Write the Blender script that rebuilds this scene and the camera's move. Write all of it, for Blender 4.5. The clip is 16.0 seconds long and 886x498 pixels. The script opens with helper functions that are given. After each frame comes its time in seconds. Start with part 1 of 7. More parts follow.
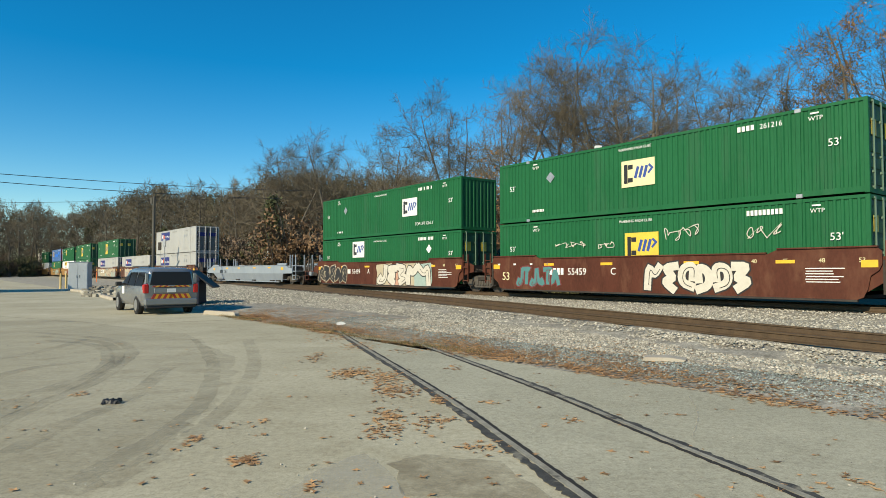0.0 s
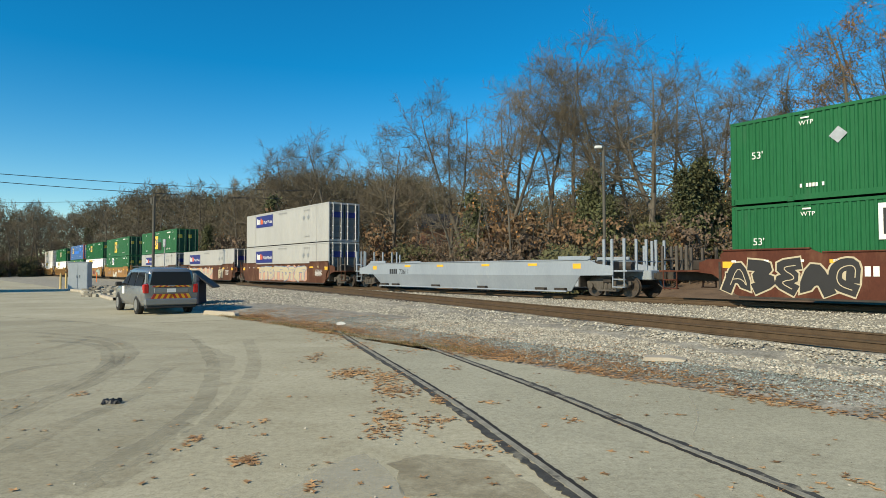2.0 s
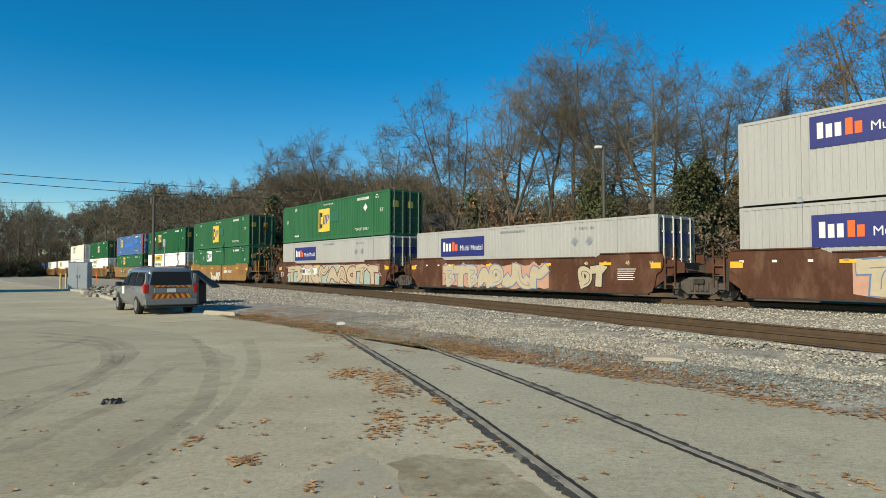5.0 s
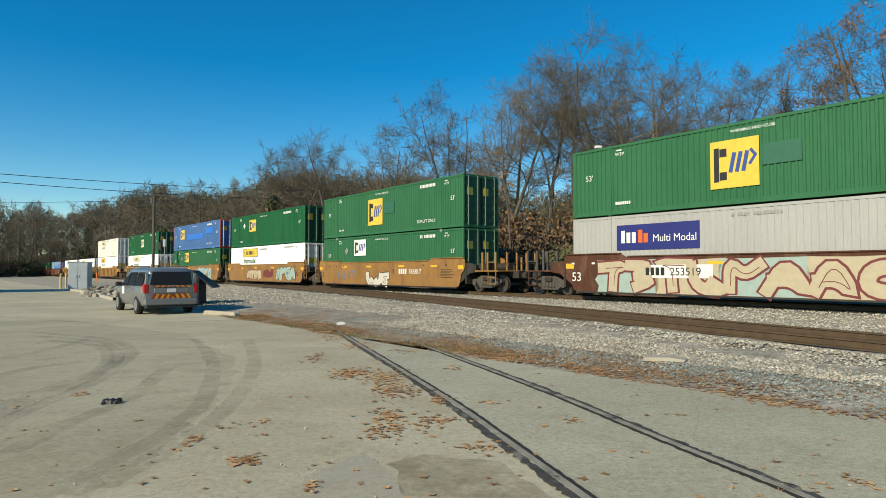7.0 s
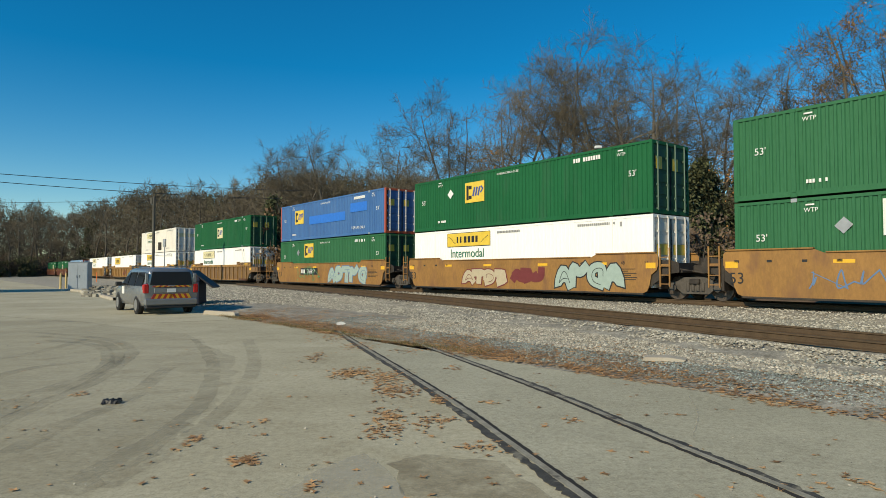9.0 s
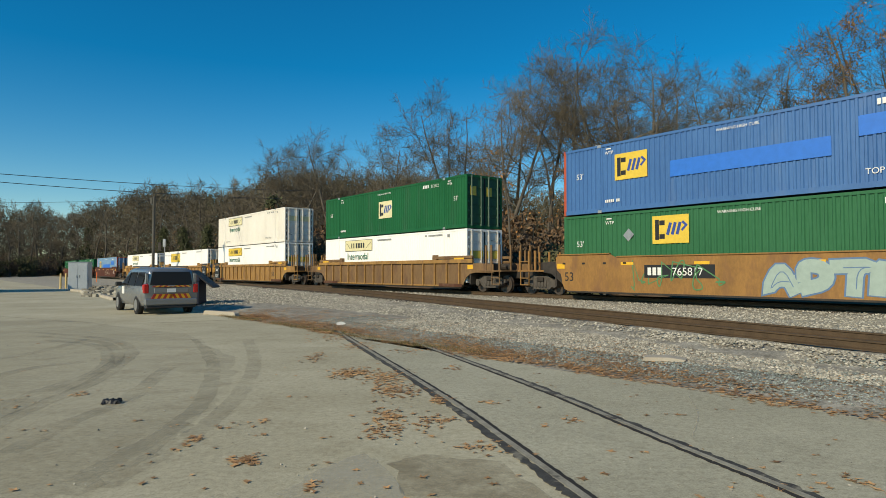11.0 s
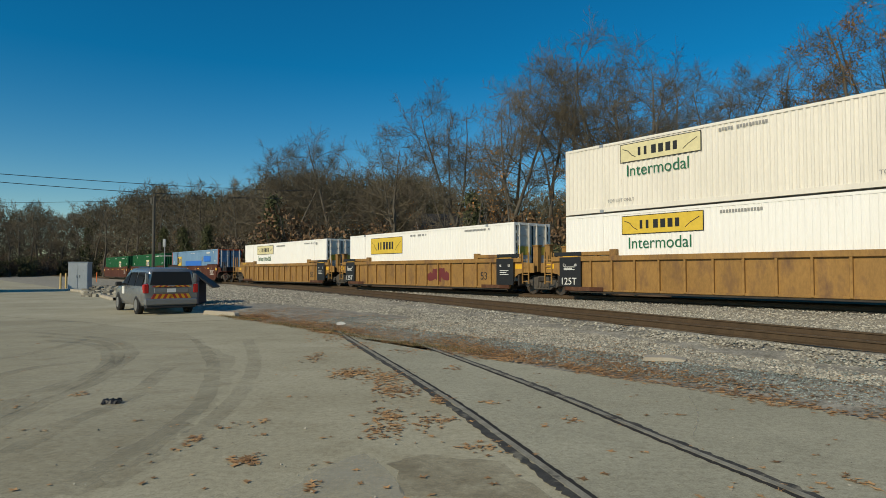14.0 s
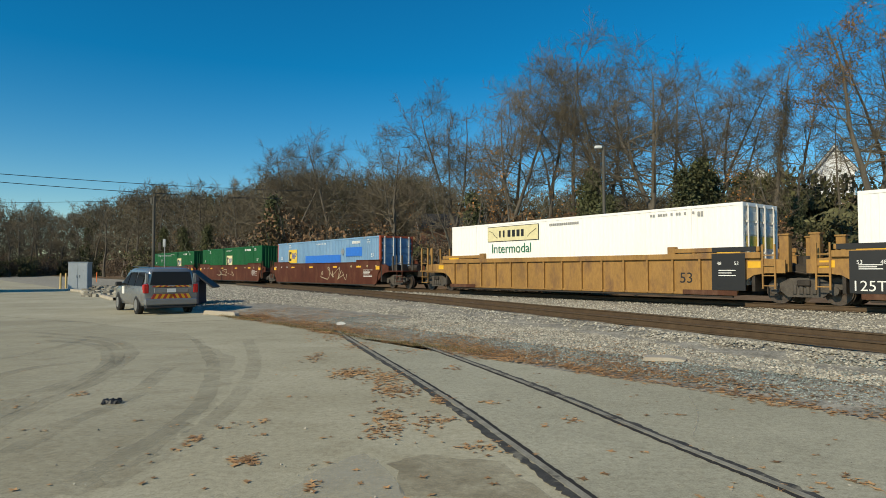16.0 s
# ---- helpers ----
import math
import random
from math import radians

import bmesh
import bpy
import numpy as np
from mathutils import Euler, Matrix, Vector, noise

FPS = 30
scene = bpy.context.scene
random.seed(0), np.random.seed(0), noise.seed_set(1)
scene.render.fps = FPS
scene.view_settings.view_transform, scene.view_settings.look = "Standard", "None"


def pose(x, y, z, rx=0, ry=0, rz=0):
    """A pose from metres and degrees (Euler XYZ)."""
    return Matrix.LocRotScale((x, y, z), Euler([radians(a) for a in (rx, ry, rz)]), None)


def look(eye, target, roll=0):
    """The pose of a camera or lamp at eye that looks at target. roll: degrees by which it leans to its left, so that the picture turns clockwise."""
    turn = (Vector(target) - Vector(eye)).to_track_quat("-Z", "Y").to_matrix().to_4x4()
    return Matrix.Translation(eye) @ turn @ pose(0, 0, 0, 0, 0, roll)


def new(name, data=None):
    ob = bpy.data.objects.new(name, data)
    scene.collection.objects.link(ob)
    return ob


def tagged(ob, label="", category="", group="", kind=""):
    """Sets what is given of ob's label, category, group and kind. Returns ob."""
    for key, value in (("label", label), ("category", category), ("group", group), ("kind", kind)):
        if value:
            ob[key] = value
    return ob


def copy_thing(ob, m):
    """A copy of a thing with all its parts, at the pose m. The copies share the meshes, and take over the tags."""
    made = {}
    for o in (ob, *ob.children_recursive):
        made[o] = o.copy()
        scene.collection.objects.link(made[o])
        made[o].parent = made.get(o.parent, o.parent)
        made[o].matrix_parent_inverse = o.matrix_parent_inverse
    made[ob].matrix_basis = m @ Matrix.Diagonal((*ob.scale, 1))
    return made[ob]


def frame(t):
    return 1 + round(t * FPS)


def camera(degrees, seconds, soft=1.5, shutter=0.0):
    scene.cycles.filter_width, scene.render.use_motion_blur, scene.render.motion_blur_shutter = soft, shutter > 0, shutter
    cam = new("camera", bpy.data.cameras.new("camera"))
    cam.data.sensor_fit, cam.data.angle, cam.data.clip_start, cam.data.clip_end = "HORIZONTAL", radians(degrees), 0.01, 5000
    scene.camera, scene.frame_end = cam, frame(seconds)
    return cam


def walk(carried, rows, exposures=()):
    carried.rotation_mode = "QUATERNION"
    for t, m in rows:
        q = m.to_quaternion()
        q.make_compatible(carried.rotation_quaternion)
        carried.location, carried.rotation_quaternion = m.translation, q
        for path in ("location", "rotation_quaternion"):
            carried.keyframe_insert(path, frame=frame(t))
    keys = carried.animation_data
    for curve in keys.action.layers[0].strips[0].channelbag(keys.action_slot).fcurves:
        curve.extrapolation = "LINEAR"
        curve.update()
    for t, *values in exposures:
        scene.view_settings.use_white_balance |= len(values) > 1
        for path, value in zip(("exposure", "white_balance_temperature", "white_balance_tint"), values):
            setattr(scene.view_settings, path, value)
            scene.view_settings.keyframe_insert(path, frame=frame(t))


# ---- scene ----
cam = camera(70.77, 16.0, 0.85)
EYE = (0.0, 0.0, 1.62)
VIEW = pose(*EYE, 92.054, 0, 0)
walk(cam, [(0.0, VIEW), (16.0, VIEW)], exposures=[(t, e + 0.05, 7350, 4) for t, e in ((0.0, 0.45), (3.0, 0.38), (4.0, 0.22), (6.5, 0.33), (8.0, 0.30), (9.0, 0.10), (11.5, 0.02), (12.5, -0.16), (14.0, -0.28), (14.6, -0.16), (16.0, 0.04))])

# ---- daylight ----
SUN_FROM = Vector((-0.69, -0.73, 0.59)).normalized()
world = bpy.data.worlds.new("sky")
scene.world = world
world.use_nodes = True
wn, wl = world.node_tree.nodes, world.node_tree.links
sky = wn.new("ShaderNodeTexSky")
sky.sky_type = 'NISHITA'
sky.sun_disc = False
sky.sun_elevation = math.asin(SUN_FROM.z)
sky.sun_rotation = math.atan2(SUN_FROM.x, SUN_FROM.y)
sky.altitude = 300
sky.air_density = 1.0
sky.dust_density = 0.0
sky.ozone_density = 3.5
wn["Background"].inputs[1].default_value = 0.115
tone = wn.new("ShaderNodeHueSaturation")
tone.inputs["Hue"].default_value = 0.499
tone.inputs["Saturation"].default_value = 1.46
wl.new(sky.outputs[0], tone.inputs["Color"])
wl.new(tone.outputs[0], wn["Background"].inputs[0])
sun = new("sun", bpy.data.lights.new("sun", 'SUN'))
sun.data.energy = 3.9
sun.data.angle = radians(0.53)
sun.data.color = (1.0, 0.89, 0.72)
sun.matrix_world = look(SUN_FROM * 50, (0, 0, 0))

# ---- the railway line: plan curve by arc length ----
KNOTS = (-300, -220, -150, -100, -60, -30, 0, 30)
BENDS = (8.58e-5, 8.92e-5, 9.62e-5, 1.07e-4, 1.465e-4, 3.165e-4, -7.12e-4, -2.75e-4)
HEAD, X0, Y0 = -0.89275, -23.6366, 64.9413
SG = np.arange(-420, 380.01, 0.5)
_i0 = int(np.argmin(abs(SG)))
_k = np.where(SG > 60, 0, np.where(SG < -300, -0.0012, np.interp(SG, KNOTS, BENDS)))
_th = np.concatenate([[0], np.cumsum((_k[1:] + _k[:-1]) * 0.25)])
TH = _th - _th[_i0] + HEAD
_x = np.concatenate([[0], np.cumsum((np.cos(TH[1:]) + np.cos(TH[:-1])) * 0.25)])
_y = np.concatenate([[0], np.cumsum((np.sin(TH[1:]) + np.sin(TH[:-1])) * 0.25)])
# the centre line lies 1.30 m behind the line of the cars' near side
CX = _x - _x[_i0] + X0 - 1.30 * np.sin(TH)
CY = _y - _y[_i0] + Y0 + 1.30 * np.cos(TH)
RAIL_Z = 0.54
SPEED = 15.513
BRAKE = -0.0062


def on_line(s, off=0.0):
    th = float(np.interp(s, SG, TH))
    return (float(np.interp(s, SG, CX)) - off * math.sin(th), float(np.interp(s, SG, CY)) + off * math.cos(th), th)


C0, S0 = math.cos(HEAD), math.sin(HEAD)


def un(u, n):
    """Plan place from metres along (u) and across (n) the mean direction of the line."""
    return C0 * u - S0 * n, S0 * u + C0 * n


def to_un(x, y):
    return C0 * x + S0 * y, -S0 * x + C0 * y


# ---- materials ----
def material(name):
    m = bpy.data.materials.new(name)
    m.use_nodes = True
    return m, m.node_tree.nodes, m.node_tree.links, m.node_tree.nodes["Principled BSDF"]


def node(nodes, kind, **values):
    n = nodes.new(kind)
    for k, v in values.items():
        n.inputs[k.replace("_", " ")].default_value = v
    return n


def ramp(nodes, stops):
    r = nodes.new("ShaderNodeValToRGB")
    e = r.color_ramp.elements
    while len(e) < len(stops):
        e.new(0.5)
    for i, (p, c) in enumerate(stops):
        e[i].position = p
        e[i].color = (*c, 1) if len(c) == 3 else c
    return r


def surface(name, a, b, scale=3.0, fine=40.0, rough=0.7, metal=0.0, bump=0.2, spots=None, spot_at=(0.62, 0.70), spot_scale=6.0, island=0.0, stretch=None, mixture=(0.35, 0.65), dist=0.02):
    """Two colours mixed at two scales, optional third colour in spots, fine relief."""
    m, ns, ls, p = material(name)
    co = ns.new("ShaderNodeTexCoord")
    src = co.outputs["Object"]
    if stretch:
        mp = ns.new("ShaderNodeMapping")
        mp.inputs["Scale"].default_value = stretch
        ls.new(src, mp.inputs[0])
        src = mp.outputs[0]
    n1 = node(ns, "ShaderNodeTexNoise", Scale=scale, Detail=6.0, Roughness=0.6)
    n2 = node(ns, "ShaderNodeTexNoise", Scale=fine, Detail=4.0, Roughness=0.7)
    ls.new(src, n1.inputs["Vector"])
    ls.new(src, n2.inputs["Vector"])
    ad = ns.new("ShaderNodeMath")
    ad.operation = 'MULTIPLY_ADD'
    ad.inputs[1].default_value = 0.45
    ls.new(n2.outputs[0], ad.inputs[0])
    sc = ns.new("ShaderNodeMath")
    sc.operation = 'MULTIPLY'
    sc.inputs[1].default_value = 0.55
    ls.new(n1.outputs[0], sc.inputs[0])
    ls.new(sc.outputs[0], ad.inputs[2])
    r = ramp(ns, [(mixture[0], a), (mixture[1], b)])
    ls.new(ad.outputs[0], r.inputs[0])
    col = r.outputs[0]
    if spots:
        n3 = node(ns, "ShaderNodeTexNoise", Scale=spot_scale, Detail=8.0, Roughness=0.65)
        mp2 = ns.new("ShaderNodeMapping")
        mp2.inputs["Location"].default_value = (7.3, 1.9, 4.1)
        ls.new(src, mp2.inputs[0])
        ls.new(mp2.outputs[0], n3.inputs["Vector"])
        mk = ramp(ns, [(spot_at[0], (0, 0, 0)), (spot_at[1], (1, 1, 1))])
        ls.new(n3.outputs[0], mk.inputs[0])
        mx = ns.new("ShaderNodeMix")
        mx.data_type = 'RGBA'
        ls.new(mk.outputs[0], mx.inputs[0])
        ls.new(col, mx.inputs[6])
        mx.inputs[7].default_value = (*spots, 1)
        col = mx.outputs[2]
    if island:
        g = ns.new("ShaderNodeNewGeometry")
        hv = node(ns, "ShaderNodeHueSaturation")
        mr = ns.new("ShaderNodeMapRange")
        mr.inputs[3].default_value, mr.inputs[4].default_value = 1 - island, 1 + island
        ls.new(g.outputs["Random Per Island"], mr.inputs[0])
        ls.new(mr.outputs[0], hv.inputs["Value"])
        ls.new(col, hv.inputs["Color"])
        col = hv.outputs[0]
    ls.new(col, p.inputs["Base Color"])
    p.inputs["Roughness"].default_value = rough
    p.inputs["Metallic"].default_value = metal
    if bump:
        bp = node(ns, "ShaderNodeBump", Strength=bump, Distance=dist)
        ls.new(ad.outputs[0], bp.inputs["Height"])
        ls.new(bp.outputs[0], p.inputs["Normal"])
    return m


def plain(name, c, rough=0.5, metal=0.0):
    return surface(name, tuple(v * 0.86 for v in c), tuple(min(1, v * 1.1) for v in c), 4.0, 60.0, rough, metal, 0.05)


def car_paint(name, c, dirt, rust, grime=0.5):
    """Railway steel paint with dust, vertical streaks and rust spots."""
    return surface(name, tuple(v * 0.62 for v in c), tuple(v * 1.08 for v in c), 1.1, 12.0, 0.66, 0.0, 0.15, spots=rust, spot_at=(0.50, 0.68), spot_scale=2.0, stretch=(1, 1, 0.4), mixture=(0.34, 0.62))


def paving(name, dark, light, stain_c, seed=0.0):
    """Worn concrete: broad mottling, stains, dust and fine grit."""
    m, ns, ls, p = material(name)
    co = ns.new("ShaderNodeTexCoord")
    mp = ns.new("ShaderNodeMapping")
    mp.inputs["Location"].default_value = (seed, seed * 0.7, 0)
    ls.new(co.outputs["Object"], mp.inputs[0])

    def tex(scale, detail, rough):
        n = node(ns, "ShaderNodeTexNoise", Scale=scale, Detail=detail, Roughness=rough)
        ls.new(mp.outputs[0], n.inputs["Vector"])
        return n.outputs[0]

    def mix(fac, a, b, mode='MIX'):
        x = ns.new("ShaderNodeMix")
        x.data_type, x.blend_type = 'RGBA', mode
        if isinstance(fac, float):
            x.inputs[0].default_value = fac
        else:
            ls.new(fac, x.inputs[0])
        ls.new(a, x.inputs[6])
        if isinstance(b, tuple):
            x.inputs[7].default_value = (*b, 1)
        else:
            ls.new(b, x.inputs[7])
        return x.outputs[2]
    r = ramp(ns, [(0.34, dark), (0.66, light)])
    ls.new(tex(0.28, 9.0, 0.62), r.inputs[0])
    s1 = ramp(ns, [(0.52, (0, 0, 0)), (0.72, (0.55, 0.55, 0.55))])
    ls.new(tex(1.7, 8.0, 0.68), s1.inputs[0])
    col = mix(s1.outputs[0], r.outputs[0], stain_c)
    s2 = ramp(ns, [(0.56, (0, 0, 0)), (0.70, (0.4, 0.4, 0.4))])
    ls.new(tex(7.0, 6.0, 0.7), s2.inputs[0])
    col = mix(s2.outputs[0], col, tuple(v * 1.22 for v in light))
    fine = tex(70.0, 5.0, 0.75)
    g = ramp(ns, [(0.30, (0.62, 0.62, 0.62)), (0.50, (1, 1, 1)), (0.72, (1.25, 1.25, 1.25))])
    ls.new(fine, g.inputs[0])
    col = mix(1.0, col, g.outputs[0], 'MULTIPLY')
    g2 = ramp(ns, [(0.36, (0.80, 0.79, 0.77)), (0.50, (1, 1, 1)), (0.66, (1.14, 1.14, 1.13))])
    ls.new(tex(15.0, 6.0, 0.75), g2.inputs[0])
    col = mix(1.0, col, g2.outputs[0], 'MULTIPLY')
    ls.new(col, p.inputs["Base Color"])
    p.inputs["Roughness"].default_value = 0.92
    bp = node(ns, "ShaderNodeBump", Strength=0.35, Distance=0.006)
    ls.new(fine, bp.inputs["Height"])
    ls.new(bp.outputs[0], p.inputs["Normal"])
    return m


M = dict(
    green=surface("green_container_paint", (0.007, 0.092, 0.033), (0.012, 0.122, 0.046), 0.9, 14.0, 0.62, 0.0, 0.03, spots=(0.03, 0.11, 0.055), spot_at=(0.55, 0.75), spot_scale=0.7, stretch=(1, 1, 0.3)),
    green_faded=surface("faded_green_container_paint", (0.022, 0.118, 0.050), (0.036, 0.150, 0.070), 0.9, 14.0, 0.65, 0.0, 0.03, spots=(0.03, 0.12, 0.06), spot_at=(0.6, 0.78), spot_scale=0.7, stretch=(1, 1, 0.3)),
    white=surface("white_container_paint", (0.85, 0.835, 0.79), (0.92, 0.91, 0.88), 0.9, 16.0, 0.5, 0.0, 0.03, spots=(0.55, 0.50, 0.42), spot_at=(0.66, 0.80), spot_scale=1.1, stretch=(1, 1, 0.25)),
    cream=surface("yellowed_white_container_paint", (0.72, 0.68, 0.60), (0.84, 0.80, 0.72), 0.9, 16.0, 0.5, 0.0, 0.03, spots=(0.38, 0.25, 0.13), spot_at=(0.68, 0.76), spot_scale=1.5, stretch=(1, 1, 0.25)),
    pearl=surface("pale_grey_container_paint", (0.33, 0.33, 0.32), (0.40, 0.40, 0.385), 0.9, 16.0, 0.5, 0.0, 0.03, spots=(0.42, 0.41, 0.38), spot_at=(0.60, 0.78), spot_scale=0.8, stretch=(1, 1, 0.25)),
    blue=surface("blue_container_paint", (0.035, 0.115, 0.30), (0.055, 0.16, 0.38), 0.9, 14.0, 0.5, 0.0, 0.03, spots=(0.09, 0.17, 0.33), spot_at=(0.58, 0.78), spot_scale=0.8, stretch=(1, 1, 0.3)),
    sky_blue=surface("sun_bleached_blue_container_paint", (0.13, 0.26, 0.42), (0.20, 0.35, 0.52), 0.9, 14.0, 0.55, 0.0, 0.03, spots=(0.27, 0.38, 0.5), spot_at=(0.58, 0.78), spot_scale=0.8, stretch=(1, 1, 0.3)),
    orange=plain("orange_red_post_paint", (0.42, 0.075, 0.03)),
    # evenly darker than the green sides
    door_green=surface("dark_green_door_paint", (0.008, 0.058, 0.026), (0.014, 0.088, 0.040), 2, 20, 0.6, 0, 0.05),
    door_grey=surface("grimy_white_door_paint", (0.66, 0.62, 0.55), (0.82, 0.78, 0.70), 2, 20, 0.6, 0, 0.05, spots=(0.12, 0.10, 0.08), spot_at=(0.6, 0.7), spot_scale=3),
    steel=surface("galvanised_steel", (0.30, 0.31, 0.32), (0.46, 0.47, 0.48), 5, 60, 0.45, 0.6, 0.05),
    # evenly darker than the pale grey sides
    door_dark=surface("dark_grey_door_paint", (0.09, 0.092, 0.09), (0.17, 0.17, 0.165), 2, 20, 0.6, 0, 0.05),
    zinc=plain("zinc_plated_bar", (0.66, 0.65, 0.62), 0.5),
    green_bar=plain("painted_green_lock_bar", (0.10, 0.17, 0.12), 0.5),
    mark_grey=plain("faded_grey_marking", (0.30, 0.30, 0.29)),
    gasket=plain("black_door_gasket", (0.012, 0.012, 0.012), 0.8),
    oxide=car_paint("oxide_red_car_paint", (0.092, 0.029, 0.017), 0, (0.125, 0.052, 0.030)),
    brown=car_paint("weathered_brown_car_paint", (0.092, 0.038, 0.022), 0, (0.14, 0.075, 0.048)),
    tan=car_paint("dusty_yellow_car_paint", (0.31, 0.158, 0.042), 0, (0.20, 0.098, 0.038)),
    rib_tan=car_paint("weathered_ochre_car_paint", (0.34, 0.185, 0.052), 0, (0.17, 0.09, 0.04)),
    rib_brown=car_paint("rusty_brown_car_paint", (0.20, 0.115, 0.048), 0, (0.115, 0.058, 0.030)),
    silver=surface("pale_grey_car_paint", (0.225, 0.262, 0.305), (0.285, 0.325, 0.37), 0.9, 14, 0.45, 0, 0.03, spots=(0.33, 0.36, 0.38), spot_scale=1.0, stretch=(1, 1, 0.3)),
    dark=surface("greasy_dark_steel", (0.022, 0.018, 0.015), (0.06, 0.048, 0.038), 4, 40, 0.7, 0.2, 0.2),
    frame=surface("dusty_truck_steel", (0.046, 0.040, 0.034), (0.11, 0.095, 0.08), 4, 40, 0.75, 0.1, 0.2),
    wheel=surface("worn_wheel_steel", (0.06, 0.045, 0.035), (0.15, 0.12, 0.10), 6, 50, 0.5, 0.6, 0.1),
    yellow=plain("safety_yellow_paint", (0.75, 0.42, 0.03)),
    sign_yellow=plain("yellow_sign_film", (0.72, 0.50, 0.06)),
    sign_pale=plain("pale_yellow_sign_film", (0.72, 0.65, 0.38)),
    mark_white=plain("white_marking_paint", (0.75, 0.75, 0.72)),
    mark_black=plain("black_marking_paint", (0.015, 0.015, 0.016)),
    mark_blue=plain("blue_marking_film", (0.03, 0.07, 0.28)),
    deep_blue=plain("deep_blue_panel_film", (0.016, 0.022, 0.16)),
    bright_blue=plain("bright_blue_patch_paint", (0.02, 0.16, 0.60)),
    mark_green=plain("green_marking_film", (0.015, 0.14, 0.07)),
    mark_orange=plain("orange_marking_film", (0.75, 0.13, 0.02)),
    teal=plain("teal_patch_paint", (0.020, 0.118, 0.070), 0.65),
)



for _k in ("green", "green_faded", "oxide", "brown"):
    M[_k].node_tree.nodes["Principled BSDF"].inputs["Specular IOR Level"].default_value = 0.2


# ---- mesh tools ----
def part(name, bm, mat, parent=None, label=""):
    me = bpy.data.meshes.new(name)
    bm.to_mesh(me)
    bm.free()
    for m in (mat if isinstance(mat, (list, tuple)) else (mat,)):
        me.materials.append(m)
    ob = new(name, me)
    if parent:
        ob.parent = parent
    if label:
        ob["label"] = label
    return ob


def share(name, ob, parent, m):
    """One more object on the mesh of ob."""
    o = new(name, ob.data)
    o.parent = parent
    o.matrix_basis = m
    return o


def raw(name, verts, faces, mat, parent=None, label=""):
    me = bpy.data.meshes.new(name)
    me.from_pydata(verts, [], faces)
    for m in (mat if isinstance(mat, (list, tuple)) else (mat,)):
        me.materials.append(m)
    ob = new(name, me)
    if parent:
        ob.parent = parent
    if label:
        ob["label"] = label
    return ob


def box(bm, x0, x1, y0, y1, z0, z1, bevel=0.0, slot=0):
    vs = [bm.verts.new(c) for c in ((x0, y0, z0), (x1, y0, z0), (x1, y1, z0), (x0, y1, z0), (x0, y0, z1), (x1, y0, z1), (x1, y1, z1), (x0, y1, z1))]
    fs = [bm.faces.new([vs[i] for i in f]) for f in ((3, 2, 1, 0), (4, 5, 6, 7), (0, 1, 5, 4), (1, 2, 6, 5), (2, 3, 7, 6), (3, 0, 4, 7))]
    for f in fs:
        f.material_index = slot
    if bevel:
        es = list({e for f in fs for e in f.edges})
        for f in bmesh.ops.bevel(bm, geom=es, offset=bevel, segments=1, affect='EDGES')["faces"]:
            f.material_index = slot
    return vs


def bar(bm, a, b, w, d=None, sides=4, slot=0):
    """A straight bar from a to b, w thick (d the second thickness)."""
    a, b = Vector(a), Vector(b)
    ax = (b - a).normalized()
    up = Vector((0, 0, 1)) if abs(ax.z) < 0.9 else Vector((1, 0, 0))
    s = ax.cross(up).normalized()
    t = s.cross(ax)
    d = d or w
    ring = []
    for e in (a, b):
        if sides == 4:
            ring.append([bm.verts.new(e + s * w / 2 * i + t * d / 2 * j) for i, j in ((-1, -1), (1, -1), (1, 1), (-1, 1))])
        else:
            ring.append([bm.verts.new(e + s * w / 2 * math.cos(q) + t * d / 2 * math.sin(q)) for q in (2 * math.pi * i / sides for i in range(sides))])
    n = len(ring[0])
    for i in range(n):
        f = bm.faces.new((ring[0][i], ring[0][(i + 1) % n], ring[1][(i + 1) % n], ring[1][i]))
        f.material_index = slot
    for f in (bm.faces.new(ring[0][::-1]), bm.faces.new(ring[1])):
        f.material_index = slot


def disc(bm, c, axis, r, w, sides=20, slot=0):
    a = Vector(axis).normalized() * w / 2
    bar(bm, Vector(c) - a, Vector(c) + a, 2 * r, 2 * r, sides, slot)


def extrude_profile(bm, pts, y0, y1, slot=0):
    """A flat outline in x and z, from y0 to y1."""
    a = [bm.verts.new((x, y0, z)) for x, z in pts]
    b = [bm.verts.new((x, y1, z)) for x, z in pts]
    n = len(pts)
    fs = [bm.faces.new(a[::-1]), bm.faces.new(b)]
    for i in range(n):
        fs.append(bm.faces.new((a[i], a[(i + 1) % n], b[(i + 1) % n], b[i])))
    for f in fs:
        f.material_index = slot
    bmesh.ops.recalc_face_normals(bm, faces=fs)


def words(text, size, mat, name="marking", squeeze=1.0):
    """Lettering as a mesh, standing in x and z, facing -y, from its lower left corner."""
    cu = bpy.data.curves.new(name, 'FONT')
    cu.body, cu.size, cu.extrude = text, size, 0.0015
    ob = bpy.data.objects.new(name, cu)
    me = bpy.data.meshes.new_from_object(ob)
    bpy.data.objects.remove(ob)
    for v in me.vertices:
        v.co = (v.co.x * squeeze, -v.co.z, v.co.y)
    me.materials.clear()
    me.materials.append(mat)
    return me


def lettering(text, size, mat, parent, x, y, z, squeeze=1.0, turn=0.0):
    o = new("marking", words(text, size, mat, squeeze=squeeze))
    o.parent = parent
    o.matrix_basis = pose(x, y, z, 0, 0, turn)
    return o


# ---- containers ----
L, W, H = 16.15, 2.59, 2.90
Y_SIDE = -W / 2


